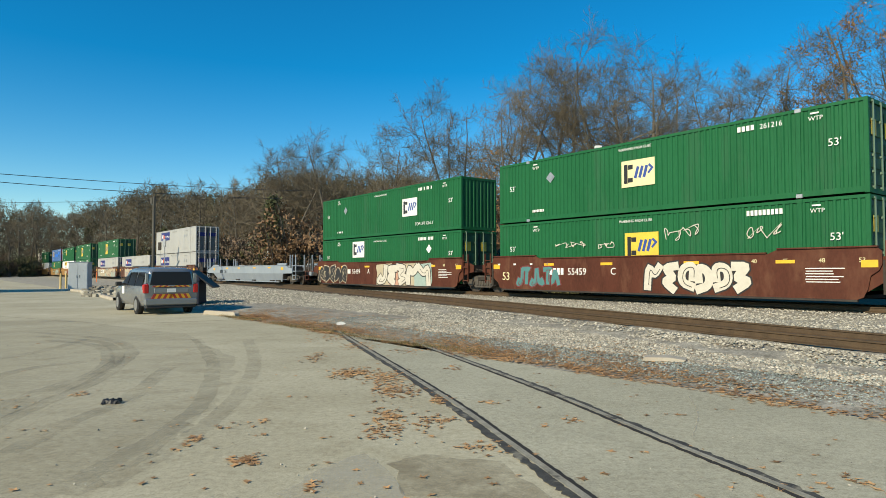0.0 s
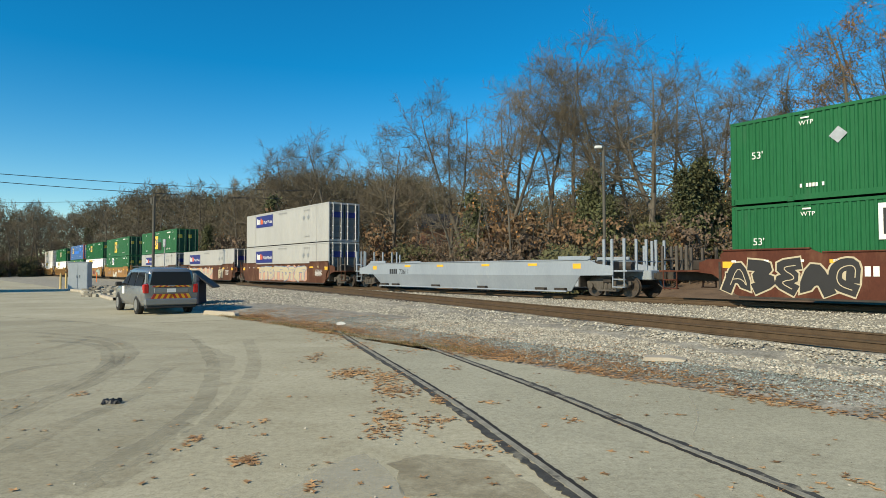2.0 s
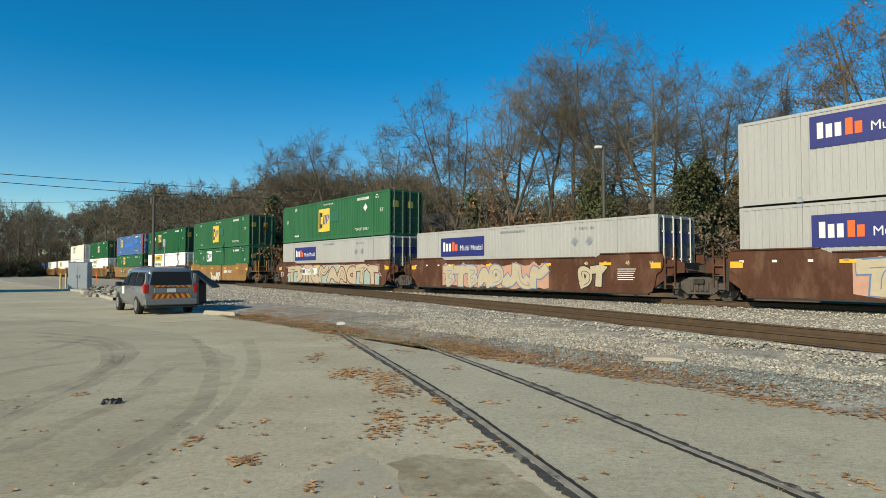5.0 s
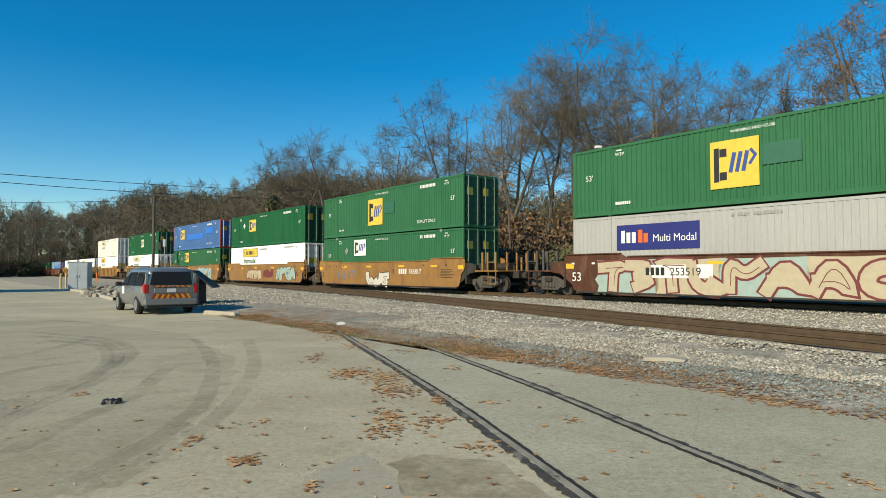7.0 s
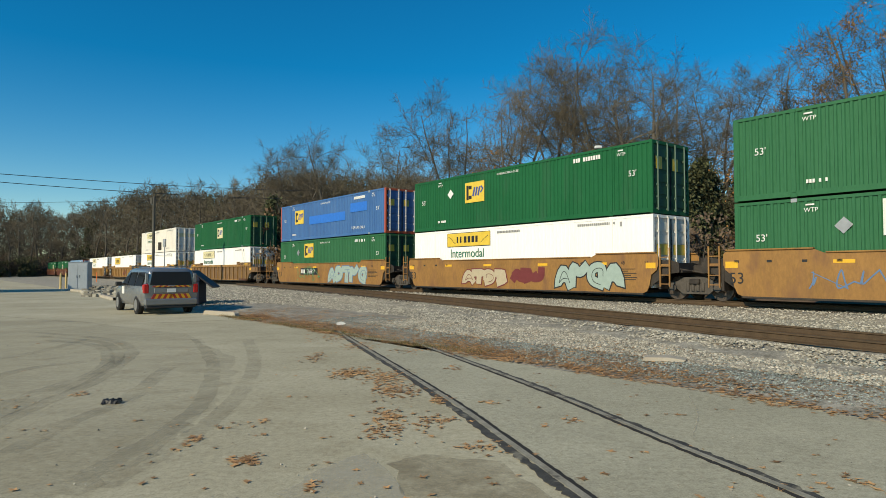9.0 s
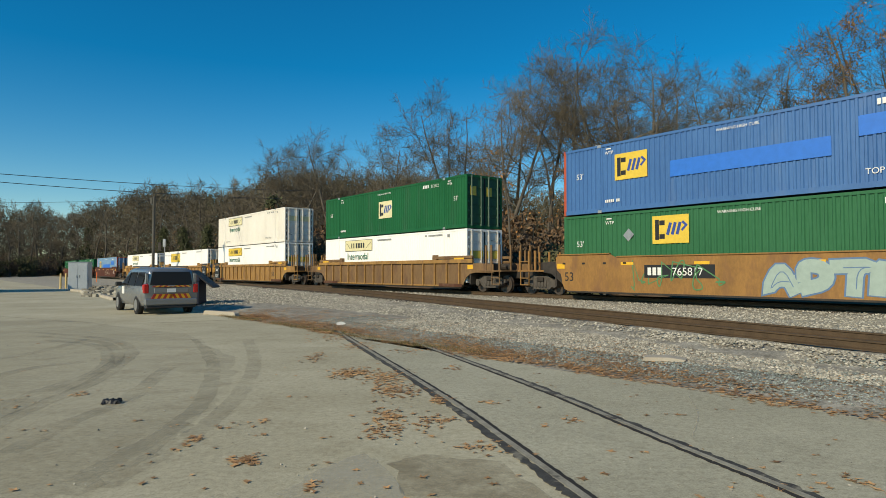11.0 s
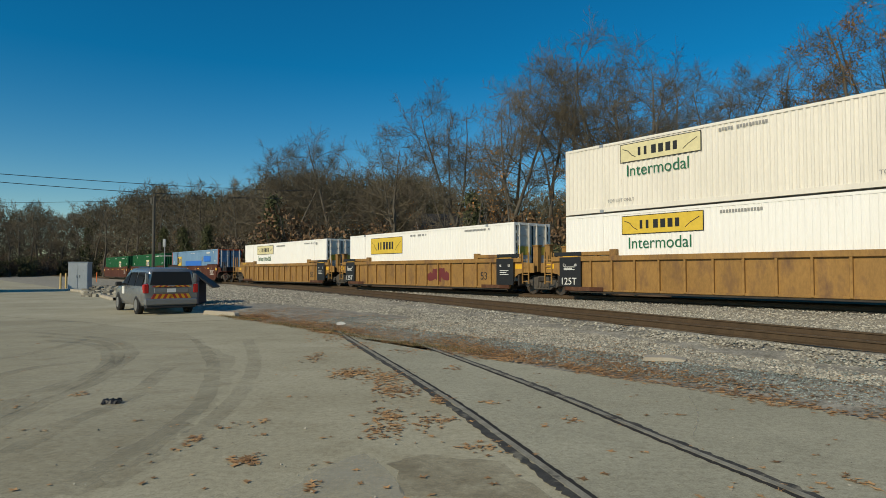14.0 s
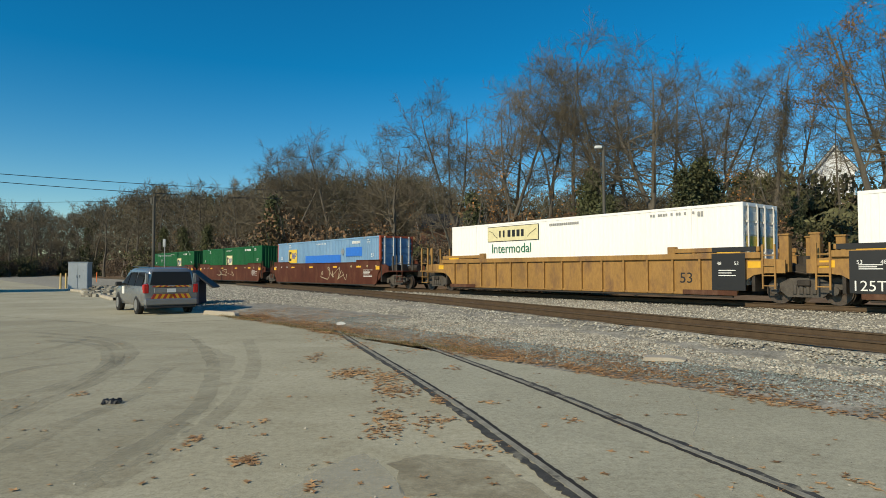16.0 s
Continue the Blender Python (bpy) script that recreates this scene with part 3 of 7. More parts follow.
    if style == "smooth":
        for sx in (-1, 1):
            for sgn in (-1, 1):
                bm = bmesh.new()
                pts = [(7.80, 0.34), (8.75, 0.98), (9.25, 1.04), (9.25, 1.40), (8.90, 1.52), (7.80, 1.52)]
                extrude_profile(bm, [(sx * a, b) for a, b in (pts if sx > 0 else pts[::-1])], sgn * (yo - 0.06) - 0.02, sgn * (yo - 0.06) + 0.02)
                part("end_gusset", bm, M["dark"] if colour == "tan" else c, e)
    if style == "ribbed":
        bm = bmesh.new()
        box(bm, -0.045, 0.045, -yo - 0.12, -yo - 0.026, 0.26, top + 0.04, 0.01)
        # ochre on the brown car too: there the lighter ribs are painted as sunlit
        rib = part("rib", bm, M["rib_tan"], e)
        n = 15
        for i in range(n):
            x = -low + 0.1 + (2 * low - 0.2) * i / (n - 1)
            if i:
                share("rib", rib, e, pose(x + low - 0.1 - (low - 0.1), 0, 0))
            else:
                rib.matrix_basis = pose(x, 0, 0)
        bm = bmesh.new()
        box(bm, -hi, hi, -yo - 0.13, -yo - 0.026, top - 0.14, top + 0.07, 0.015)
        box(bm, -low, low, -yo - 0.09, -yo - 0.026, 0.24, 0.33, 0.015)
        part("side_rail", bm, M["rib_tan"], e)
    bm = bmesh.new()
    box(bm, -0.3, 0.3, -yo + 0.02, yo - 0.02, 0.22, 0.34)
    beam = part("floor_beam", bm, M["dark"], e)
    beam.matrix_basis = pose(-7.3, 0, 0)
    for x in (-6.09, -2, 2, 6.09, 7.3):
        share("floor_beam", beam, e, pose(x, 0, 0))
    bm = bmesh.new()
    box(bm, -0.05, 0.05, -yo + 0.02, yo - 0.02, 0.4, 1.42)
    head = part("bulkhead", bm, M["dark"], e)
    head.matrix_basis = pose(-8.45, 0, 0)
    share("bulkhead", head, e, pose(8.45, 0, 0))
    for sx, has_end in ((-1, ends[0]), (1, ends[1])):
        bm = bmesh.new()
        far = 11.25 if has_end else 9.9
        box(bm, min(sx * 8.4, sx * far), max(sx * 8.4, sx * far), -0.32, 0.32, 0.72, 1.12, 0.03)
        box(bm, min(sx * 8.5, sx * 9.3), max(sx * 8.5, sx * 9.3), -1.3, 1.3, 1.02, 1.12, 0.02)
        part("end_sill", bm, c if style == "bare" else M["dark"], e)
        if has_end:
            # platform with steps, handrail posts, brake wheel and coupler
            bm = bmesh.new()
            box(bm, min(sx * 9.2, sx * 10.9), max(sx * 9.2, sx * 10.9), -1.45, 1.45, 1.06, 1.13, 0.01)
            for sgn in (-1, 1):
                for zz in (0.42, 0.74):
                    box(bm, sx * 10.45 - 0.28, sx * 10.45 + 0.28, sgn * 1.36 - 0.10, sgn * 1.36 + 0.10, zz, zz + 0.04)
                for dx in (-0.28, 0.28):
                    bar(bm, (sx * 10.45 + dx, sgn * 1.40, 0.42), (sx * 10.45 + dx, sgn * 1.40, 1.1), 0.04)
            part("end_platform", bm, c, e)
            pm = c if style != "smooth" else M["frame"] if colour in ("oxide", "brown") else M["tan"]
            bm = bmesh.new()
            box(bm, -0.055, 0.055, -0.03, 0.03, 1.12, 2.05 if style == "smooth" else 2.42)
            post = part("handrail_post", bm, pm, e)
            spots = [(xx, sgn * 1.42) for sgn in (-1, 1) for xx in (9.75, 10.15, 10.75)] + [(10.82, yy) for yy in (-0.7, 0.0, 0.7)]
            post.matrix_basis = pose(sx * spots[0][0], spots[0][1], 0)
            for xx, yy in spots[1:]:
                share("handrail_post", post, e, pose(sx * xx, yy, 0 if xx > 10 else -0.2))
            bm = bmesh.new()
            bar(bm, (sx * 10.8, -1.4, 1.5), (sx * 10.8, 1.4, 1.5), 0.04)
            part("handrail", bm, pm, e)
            bm = bmesh.new()
            bar(bm, (sx * 10.15, -1.42, 1.55), (sx * 10.75, -1.42, 1.55), 0.04)
            part("handrail", bm, pm, e)
            bm = bmesh.new()
            box(bm, min(sx * 10.9, sx * 11.55), max(sx * 10.9, sx * 11.55), -0.10, 0.10, 0.78, 1.0, 0.02)
            box(bm, min(sx * 11.4, sx * 11.66), max(sx * 11.4, sx * 11.66), -0.22, 0.2, 0.72, 1.04, 0.04)
            bar(bm, (sx * 10.9, 0.3, 0.75), (sx * 11.5, 0.25, 0.35), 0.05, sides=6)
            bar(bm, (sx * 11.5, 0.25, 0.35), (sx * 11.65, 0.1, 0.4), 0.05, sides=6)
            part("coupler", bm, M["dark"], e)
            bm = bmesh.new()
            box(bm, min(sx * 9.05, sx * 9.7), max(sx * 9.05, sx * 9.7), -1.1, -0.3, 1.12, 1.5, 0.03)
            disc(bm, (sx * 9.4, 0.5, 1.3), (1, 0, 0), 0.2, 0.9, 12)
            bar(bm, (sx * 8.9, -0.9, 1.12), (sx * 8.9, -0.9, 1.85), 0.06, sides=6)
            part("brake_gear", bm, M["dark"], e)
        else:
            bm = bmesh.new()
            # ladder flat against the end of the near side
            lx = 8.72 if style == "smooth" else 9.0
            for dx in (-0.2, 0.2):
                bar(bm, (sx * lx + dx, -yo - 0.06, 0.50), (sx * lx + dx, -yo - 0.06, 1.98), 0.05)
            for k in range(4):
                bar(bm, (sx * lx - 0.2, -yo - 0.06, 0.60 + 0.34 * k), (sx * lx + 0.2, -yo - 0.06, 0.60 + 0.34 * k), 0.035)
            box(bm, sx * lx - 0.2, sx * lx + 0.2, -yo - 0.04, -yo + 0.1, 1.30, 1.36)
            part("ladder", bm, c, e)
            if style == "ribbed":
                # box posts that guide the stacked container
                for yy in (-1.02, 1.02):
                    bm = bmesh.new()
                    box(bm, sx * 9.35 - 0.15, sx * 9.35 + 0.15, yy - 0.14, yy + 0.14, 1.05, 2.30, 0.02)
                    box(bm, sx * 9.35 - 0.18, sx * 9.35 + 0.18, yy - 0.17, yy + 0.17, 2.27, 2.33, 0.01)
                    part("guide_post", bm, c, e)
            bm = bmesh.new()
            box(bm, sx * 9.55 - 0.3, sx * 9.55 + 0.3, -0.5, 0.5, 1.0, 1.32, 0.05)
            disc(bm, (sx * 9.6, 0.0, 1.45), (0, 0, 1), 0.32, 0.3, 14)
            bar(bm, (sx * 8.6, -0.7, 1.2), (sx * 9.8, -0.5, 1.0), 0.07, sides=6)
            bar(bm, (sx * 8.6, 0.6, 1.45), (sx * 9.9, 0.5, 1.05), 0.06, sides=6)
            part("articulation", bm, M["dark"], e)
    for sx, has in ((-1, trucks[0]), (1, trucks[1])):
        if has:
            add_truck(e, sx * HALF)
    y = -yo - 0.029
    yel = M["yellow"]
    # reflective yellow plates along the side
    for x in ((-8.1, -4.6, -1.4, 2.4, 5.7, 8.08) if style == "smooth" else (-8.3, -4.6, -1.4, 2.4, 5.7, 8.35) if style != "ribbed" else (-8.9, 8.5)):
        zz = 1.34 if abs(x) < 8 else 1.20
        plate("reflector", e, x - (0.22 if abs(x) > 8 else 0.3), zz, 0.44 if abs(x) > 8 else 0.6, 0.22 if abs(x) > 8 else 0.11, yel, y)
    mk = M["mark_white"] if colour in ("oxide", "brown", "rib_brown") else M["mark_black"]
    yy = y - (0.002 if style != "ribbed" else 0.01)
    if board:
        pale = board == "pale"
        plate("number_board", e, number_x - 1.2, 0.83, 2.9, 0.50, M["mark_white" if pale else "mark_black"], y - (0.011 if pale else 0.0))
        mk = M["mark_black" if pale else "mark_white"]
        yy -= 0.016 if pale else 0.004
    elif colour == "tan":
        mk = M["mark_white"]
    if number:
        size = 0.42 if style != "ribbed" else 0.44
        if style != "ribbed":
            bars(e, number_x - 1.05, 0.93, 0.88, 0.30, mk, 4, seed, yy)
        lettering(number, size, mk if style != "ribbed" else M["mark_white"], e, number_x, yy - (0.11 if style == "ribbed" else 0), 0.93 if style != "ribbed" else 0.50)
    mk = M["mark_white"] if colour in ("oxide", "brown", "rib_brown") else M["mark_black"]
    if letter:
        lettering(letter[0], 0.40, mk, e, letter[1], y - 0.002, 0.95)
    if fifty_three is not None:
        lettering("53", 0.55, mk if colour != "oxide" else M["sign_pale"], e, fifty_three, y - 0.002, 0.66)
    if style == "smooth":
        for k in range(6):
            plate("stencil_line", e, 6.3 + 0.02 * (k % 2), 1.16 - 0.085 * k, 1.2 - 0.5 * rnd.random(), 0.028, mk, y)
        for k, x in enumerate((4.6, 5.6, 6.7, 7.8)):
            lettering(("40", "45", "48", "53")[k], 0.19, M["sign_pale"] if colour != "tan" else mk, e, x, y - 0.002, 1.36)
            plate("stencil_mark", e, -x - 0.2, 1.38, 0.16, 0.08, mk, y)
    elif style == "ribbed":
        for sx, has in ((-1, panels[0]), (1, panels[1])):
            # yellow reflector between the rails, red foot stripe, black stencil panel
            plate("reflector", e, sx * 7.65 - 0.42, 1.715, 0.84, 0.10, yel, y - 0.06, 0.02)
            plate("foot_stripe", e, min(sx * 5.9, sx * 7.95), 0.245, 2.05, 0.17, M["brown"], y - 0.092)
            if not has:
                continue
            bm = bmesh.new()
            box(bm, min(sx * 7.05, sx * 8.25), max(sx * 7.05, sx * 8.25), y - 0.112, y - 0.06, 0.42, 1.70)
            box(bm, min(sx * 7.05, sx * 8.6), max(sx * 7.05, sx * 8.6), y - 0.085, y - 0.06, 1.755, 1.925)
            part("stencil_panel", bm, M["mark_black"], e)
            x0 = sx * 7.65 - 0.45
            for k in range(3):
                plate("stencil_line", e, x0 + 0.1, 1.10 - 0.09 * k if sx > 0 else 1.14 + 0.06 * k, 0.62 - 0.15 * (k % 2), 0.03, M["mark_white"], y - 0.113)
            lettering("48", 0.17, M["mark_white"], e, x0 + (0.66 if sx < 0 else 0.04), y - 0.114, 1.30)
            lettering("53", 0.17, M["mark_white"], e, x0 + (0.04 if sx < 0 else 0.66), y - 0.114, 1.30)
    for g in graffiti:
        paint_tag(e, y, *g)
    return tagged(e, label, "freight car", "well cars of the train")


TAG_PAINT = dict(
    white=plain("white_spray_paint", (0.58, 0.54, 0.46)), cream=plain("cream_spray_paint", (0.46, 0.39, 0.27)),
    pink=plain("dusty_pink_spray_paint", (0.50, 0.28, 0.20)), aqua=plain("pale_aqua_spray_paint", (0.32, 0.41, 0.37)),
    black=plain("black_spray_paint", (0.02, 0.018, 0.018)), maroon=plain("maroon_spray_paint", (0.16, 0.03, 0.03)),
    blue=plain("blue_spray_paint", (0.10, 0.18, 0.32)), teal=plain("teal_spray_paint", (0.07, 0.20, 0.20)), green=plain("green_spray_paint", (0.08, 0.22, 0.09)))


def cut_corners(ln, times=2):
    for _ in range(times):
        ln = ln[:1] + [q for a, b in zip(ln[:-1], ln[1:]) for q in ((a[0] * 0.75 + b[0] * 0.25, a[1] * 0.75 + b[1] * 0.25), (a[0] * 0.25 + b[0] * 0.75, a[1] * 0.25 + b[1] * 0.75))] + ln[-1:]
    return ln


SWOOPS = (
    [(-0.4, -0.9), (-0.35, 0.9), (0.0, 0.1), (0.4, 0.85)], [(-0.4, 0.8), (0.35, 0.7), (-0.3, -0.1), (0.4, -0.3), (-0.2, -0.9)], [(-0.3, -0.85), (0.3, -0.5), (0.25, 0.6), (-0.35, 0.8), (-0.3, -0.2)],
    [(-0.45, 0.7), (0.45, 0.85), (0.05, 0.7), (0.0, -0.9)], [(-0.4, 0.9), (-0.3, -0.7), (0.4, -0.9), (0.1, -0.3)], [(-0.4, -0.9), (0.0, 0.95), (0.4, -0.85), (0.1, -0.1), (-0.3, -0.2)])


def sheet_of(name, parent, outlines, mat, y):
    bm = bmesh.new()
    for k, lp in enumerate(outlines):
        bm.faces.new([bm.verts.new((px, -0.0006 * k, pz)) for px, pz in lp])
    bmesh.ops.triangulate(bm, faces=bm.faces)
    bmesh.ops.recalc_face_normals(bm, faces=bm.faces)
    o = part(name, bm, mat, parent)
    o.matrix_basis = pose(0, y, 0)
    return o


def paint_tag(car, y, x, w, fill, line, seed, z=0.92, h=1.25, n=6, style="bubble", glow=None):
    """Sprayed mural of interlocking swoops with outlines; it spells nothing."""
    rnd = random.Random(seed)
    step = w / n
    y1 = y - 0.001
    if style == "line":
        lines = []
        for i in range(n):
            cx = x + step * (i + 0.5)
            lines.extend(cut_corners([(cx + rnd.uniform(-0.5, 0.5) * step, z + rnd.uniform(-0.5, 0.5) * h) for _ in range(5)]))
        strokes("sprayed_line", car, [lines], 0.045 if h > 0.7 else 0.03, TAG_PAINT[line], y1)
        return
    if style == "band":
        z0, z1 = z - h / 2, z + h / 2
        tones = ("cream", "pink", "cream", "aqua") if fill == "white" else ("aqua", "cream", "aqua", "cream", "aqua")
        cuts = [x + w * (k / len(tones) + (0 if k in (0, len(tones)) else rnd.uniform(-0.04, 0.04))) for k in range(len(tones) + 1)]
        for k, nm in enumerate(tones):
            a, b = cuts[k] - 0.12, cuts[k + 1] + 0.12
            side = lambda xx, up: [(xx + rnd.uniform(-0.12, 0.12), z0 + (z1 - z0) * (q if up else 1 - q)) for q in (0.2, 0.4, 0.6, 0.8)]
            pts = [(a, z0), (b, z0 + rnd.uniform(0, 0.05))] + side(b, True) + [(b, z1), ((a + b) / 2, z1 - rnd.uniform(0, 0.08)), (a, z1 - rnd.uniform(0, 0.1))] + side(a, False)
            sheet_of("sprayed_field", car, [pts], TAG_PAINT[nm], y1 - 0.0012 * k)
        y1 -= 0.008
    elif glow:
        m = 26
        top = [(x - 0.15 + (w + 0.3) * i / m, z + h * 0.52 + rnd.uniform(-0.14, 0.10)) for i in range(m + 1)]
        low = [(x - 0.15 + (w + 0.3) * i / m, z - h * 0.52 + rnd.uniform(-0.05, 0.12)) for i in range(m, -1, -1)]
        sheet_of("sprayed_field", car, [top + low], TAG_PAINT[glow], y1)
        y1 -= 0.002
    thick = []
    for i in range(n):
        cx, cz = x + step * (i + 0.5), z + rnd.uniform(-0.05, 0.05)
        sw = rnd.choice(SWOOPS)
        fl = rnd.choice((-1, 1))
        ln = cut_corners([(cx + fl * px * step * rnd.uniform(0.95, 1.2), cz + pz * h * 0.40 * rnd.uniform(0.9, 1.05)) for px, pz in sw])
        thick.append(ln)
    wd = min(0.42, max(0.16, step * 0.46))
    rim_w = 0.16 if style == "band" and line == "maroon" else 0.11
    for k, ln in enumerate(thick):
        strokes("sprayed_outline", car, [ln], wd + rim_w, TAG_PAINT[line], y1 - 0.0004 * (k % 2) * 4)
        strokes("sprayed_shape", car, [ln], wd, TAG_PAINT[fill], y1 - 0.005 - 0.0004 * (k % 2) * 4)
    inner = [[(px + 0.05, pz - 0.04) for px, pz in ln[2:-2]] for ln in thick[::2]]
    for ln in inner:
        strokes("sprayed_line", car, [ln], 0.028, TAG_PAINT[line], y1 - 0.010)


# the train, front to rear: centre at the start, car, lower and upper container
TRAIN = []


def unit(s, car, lower=None, upper=None, floor_z=0.44):
    TRAIN.append((car, s, 0.0))
    z = floor_z
    for box_ob in (lower, upper):
        if box_ob:
            TRAIN.append((box_ob, s, z))
            z += H + 0.045


def build_train():
    ic, wc = intermodal_container, well_car
    G = "green corrugated 53-foot container with yellow sign, "
    art = dict(oxide="oxide-red double-stack well unit with sprayed murals on the rails", brown="weathered brown double-stack well unit with sprayed murals on rails",
               tan="dusty yellow double-stack well unit with sprayed marks on rails", rib="ochre ribbed double-stack well car on the main track")
    GW = "green corrugated 53-foot container with white sign, "
    unit(51.1, wc("smooth", "oxide", "55459", (False, False), (True, True), 1, art["oxide"], -7.7, [(-6.7, 2.7, "teal", "maroon", 3, 0.85, 1.0, 6), (0.5, 4.1, "white", "black", 4, 0.88, 1.25, 6)], letter=("C", -1.2)),
         ic("green", "emblem", 1, "doors", G + "below", -0.62, scrawl=[(1.1, 1.7, "white", "white", 41, 2.0, 0.7, 4, "line"), (4.2, 1.4, "white", "white", 42, 2.05, 0.7, 3, "line"), (-4.4, 1.8, "white", "white", 43, 1.75, 0.3, 4, "line"), (-2.0, 0.9, "white", "white", 44, 1.7, 0.3, 3, "line")]), ic("green", "emblem_pale", 2, "doors", G + "on top", -0.75, number="261216"), 0.50)
    unit(31.9, wc("smooth", "oxide", "55459", (True, False), (False, True), 2, art["oxide"], None, [(-8.2, 4.1, "black", "cream", 5, 0.92, 1.2, 5), (-0.1, 5.6, "white", "black", 6, 0.90, 1.35, 5, "band")], number_x=-3.35, letter=("A", -1.35)),
         ic("green", "emblem_white", 3, "doors", GW + "below", -3.64, sign_z=1.6), ic("green", "emblem_white", 4, "wall", GW + "on top", 2.42), 0.42)
    unit(8.65, wc("bare", "silver", "73611", (True, True), (True, True), 3, "empty pale grey single well car with yellow reflectors", number_x=-5.5))
    P = "pale grey 53-foot container with a deep blue panel, "
    unit(-14.45, wc("smooth", "brown", "", (False, True), (True, True), 4, art["brown"], None, [(-4.4, 9.2, "cream", "blue", 7, 0.92, 1.15, 9, "bubble", "pink")]),
         ic("pearl", "logo", 5, "doors", P + "below", -5.75), ic("pearl", "logo", 6, "doors", P + "on top", -5.75, big=True), 0.36)
    unit(-33.8, wc("smooth", "brown", "", (False, False), (True, False), 5, art["brown"], None, [(-5.2, 7.6, "cream", "blue", 8, 0.86, 1.15, 8, "bubble", "pink"), (4.3, 1.4, "cream", "black", 9, 0.86, 1.0, 2)]),
         ic("pearl", "logo", 7, "doors", P + "alone", -5.75), None, 0.42)
    unit(-52.95, wc("smooth", "brown", "253519", (True, False), (True, False), 6, art["brown"], -8.0, [(-6.5, 13.6, "cream", "maroon", 10, 0.88, 1.36, 10, "band")], number_x=-3.2, board="pale"),
         ic("pearl", "logo", 8, "doors", P + "under green", -5.75), ic("green_faded", "emblem", 9, "doors", G + "on top", -1.65, big=True, patch=True), 0.46)
    unit(-76.7, wc("smooth", "tan", "765817", (False, True), (True, True), 7, art["tan"], -8.2, [(-1.6, 2.6, "white", "black", 11, 0.62, 0.8, 3), (-5.6, 2.6, "blue", "blue", 31, 0.85, 0.8, 4, "line")], number_x=3.2, letter=("B", 1.45)),
         ic("green_faded", "emblem_white", 10, "doors", GW + "below", -3.62, sign_z=1.6), ic("green_faded", "emblem", 11, "doors", G + "on top", -1.78, big=True, patch=True), 0.54)
    unit(-96.1, wc("smooth", "tan", "", (False, False), (True, False), 8, art["tan"], -8.2, [(0.4, 2.0, "maroon", "maroon", 12, 0.90, 0.55, 3), (3.2, 3.6, "aqua", "black", 13, 0.90, 1.2, 4), (-3.3, 3.3, "cream", "maroon", 33, 0.80, 0.7, 4)]),
         ic("white", "haulier", 12, "doors", "white 53-foot container with yellow sign and green word", -4.93), ic("green", "emblem", 13, "doors", G + "over a white one", -3.4, sign_z=1.35), 0.44)
    unit(-115.5, wc("smooth", "tan", "765817", (True, False), (True, False), 9, art["tan"], -7.9, [(0.8, 5.3, "aqua", "blue", 14, 0.90, 1.2, 5), (-5.0, 4.6, "green", "green", 15, 0.92, 1.2, 6, "line")], number_x=-2.6, board=True),
         ic("green_faded", "emblem", 14, "doors", G + "below", -3.55, sign_z=1.55), ic("blue", "emblem", 15, "doors", "blue 53-foot container with orange-red end posts and yellow sign", -5.3, patch="wide", orange=True, sign_z=1.3), 0.60)
    unit(-138.45, wc("ribbed", "rib_brown", "", (True, True), (True, True), 10, "rusty brown ribbed single well car", None),
         ic("white", "haulier_pale", 16, "doors", "white 53-foot container with pale sign and green word", -5.1), ic("green", "emblem_pale", 17, "doors", G + "over a white one", -0.75, number="212112"), 0.48)
    unit(-161.85, wc("ribbed", "rib_tan", "125T", (False, True), (True, True), 11, art["rib"], 5.72, number_x=-8.2, panels=(True, False)),
         ic("white", "haulier", 18, "doors", "white 53-foot container with yellow sign, stacked below", -5.05), ic("cream", "haulier_pale", 19, "doors", "yellowed white 53-foot container with rust spots on top", -5.1), 0.60)
    unit(-181.3, wc("ribbed", "rib_tan", "125T", (False, False), (True, False), 12, art["rib"], 5.72, [(1.2, 1.9, "maroon", "maroon", 34, 0.9, 0.5, 3)], number_x=-8.2, panels=(True, True)),
         ic("white", "haulier_only", 20, "doors", "white 53-foot container with yellow panel alone in its well", -5.28), None, 0.60)
    unit(-200.95, wc("ribbed", "rib_tan", "", (True, False), (True, False), 13, art["rib"], 5.72, panels=(False, True)),
         ic("white", "haulier_pale", 21, "doors", "white 53-foot container with pale sign alone in its well", -5.1), None, 0.60)
    unit(-224.5, wc("smooth", "oxide", "", (False, True), (True, True), 14, art["oxide"], None, [(0.2, 4.0, "cream", "cream", 16, 0.9, 1.1, 5, "line")]),
         ic("sky_blue", "emblem", 22, "doors", "bleached blue 53-foot container with orange-red end posts", -5.86, patch="wide", orange=True, sign_z=1.25), None, 0.50)
    unit(-244.1, wc("smooth", "oxide", "", (False, False), (True, False), 15, art["oxide"], None, [(-3.0, 5.0, "cream", "cream", 17, 0.9, 0.8, 3, "line")]),
         ic("green", "emblem_pale", 23, "wall", G + "alone", -0.7), None, 0.50)
    unit(-263.3, wc("smooth", "oxide", "", (True, False), (True, False), 16, art["oxide"], None),
         ic("green", "emblem_pale", 24, "wall", G + "in the last well", 1.9), None, 0.50)


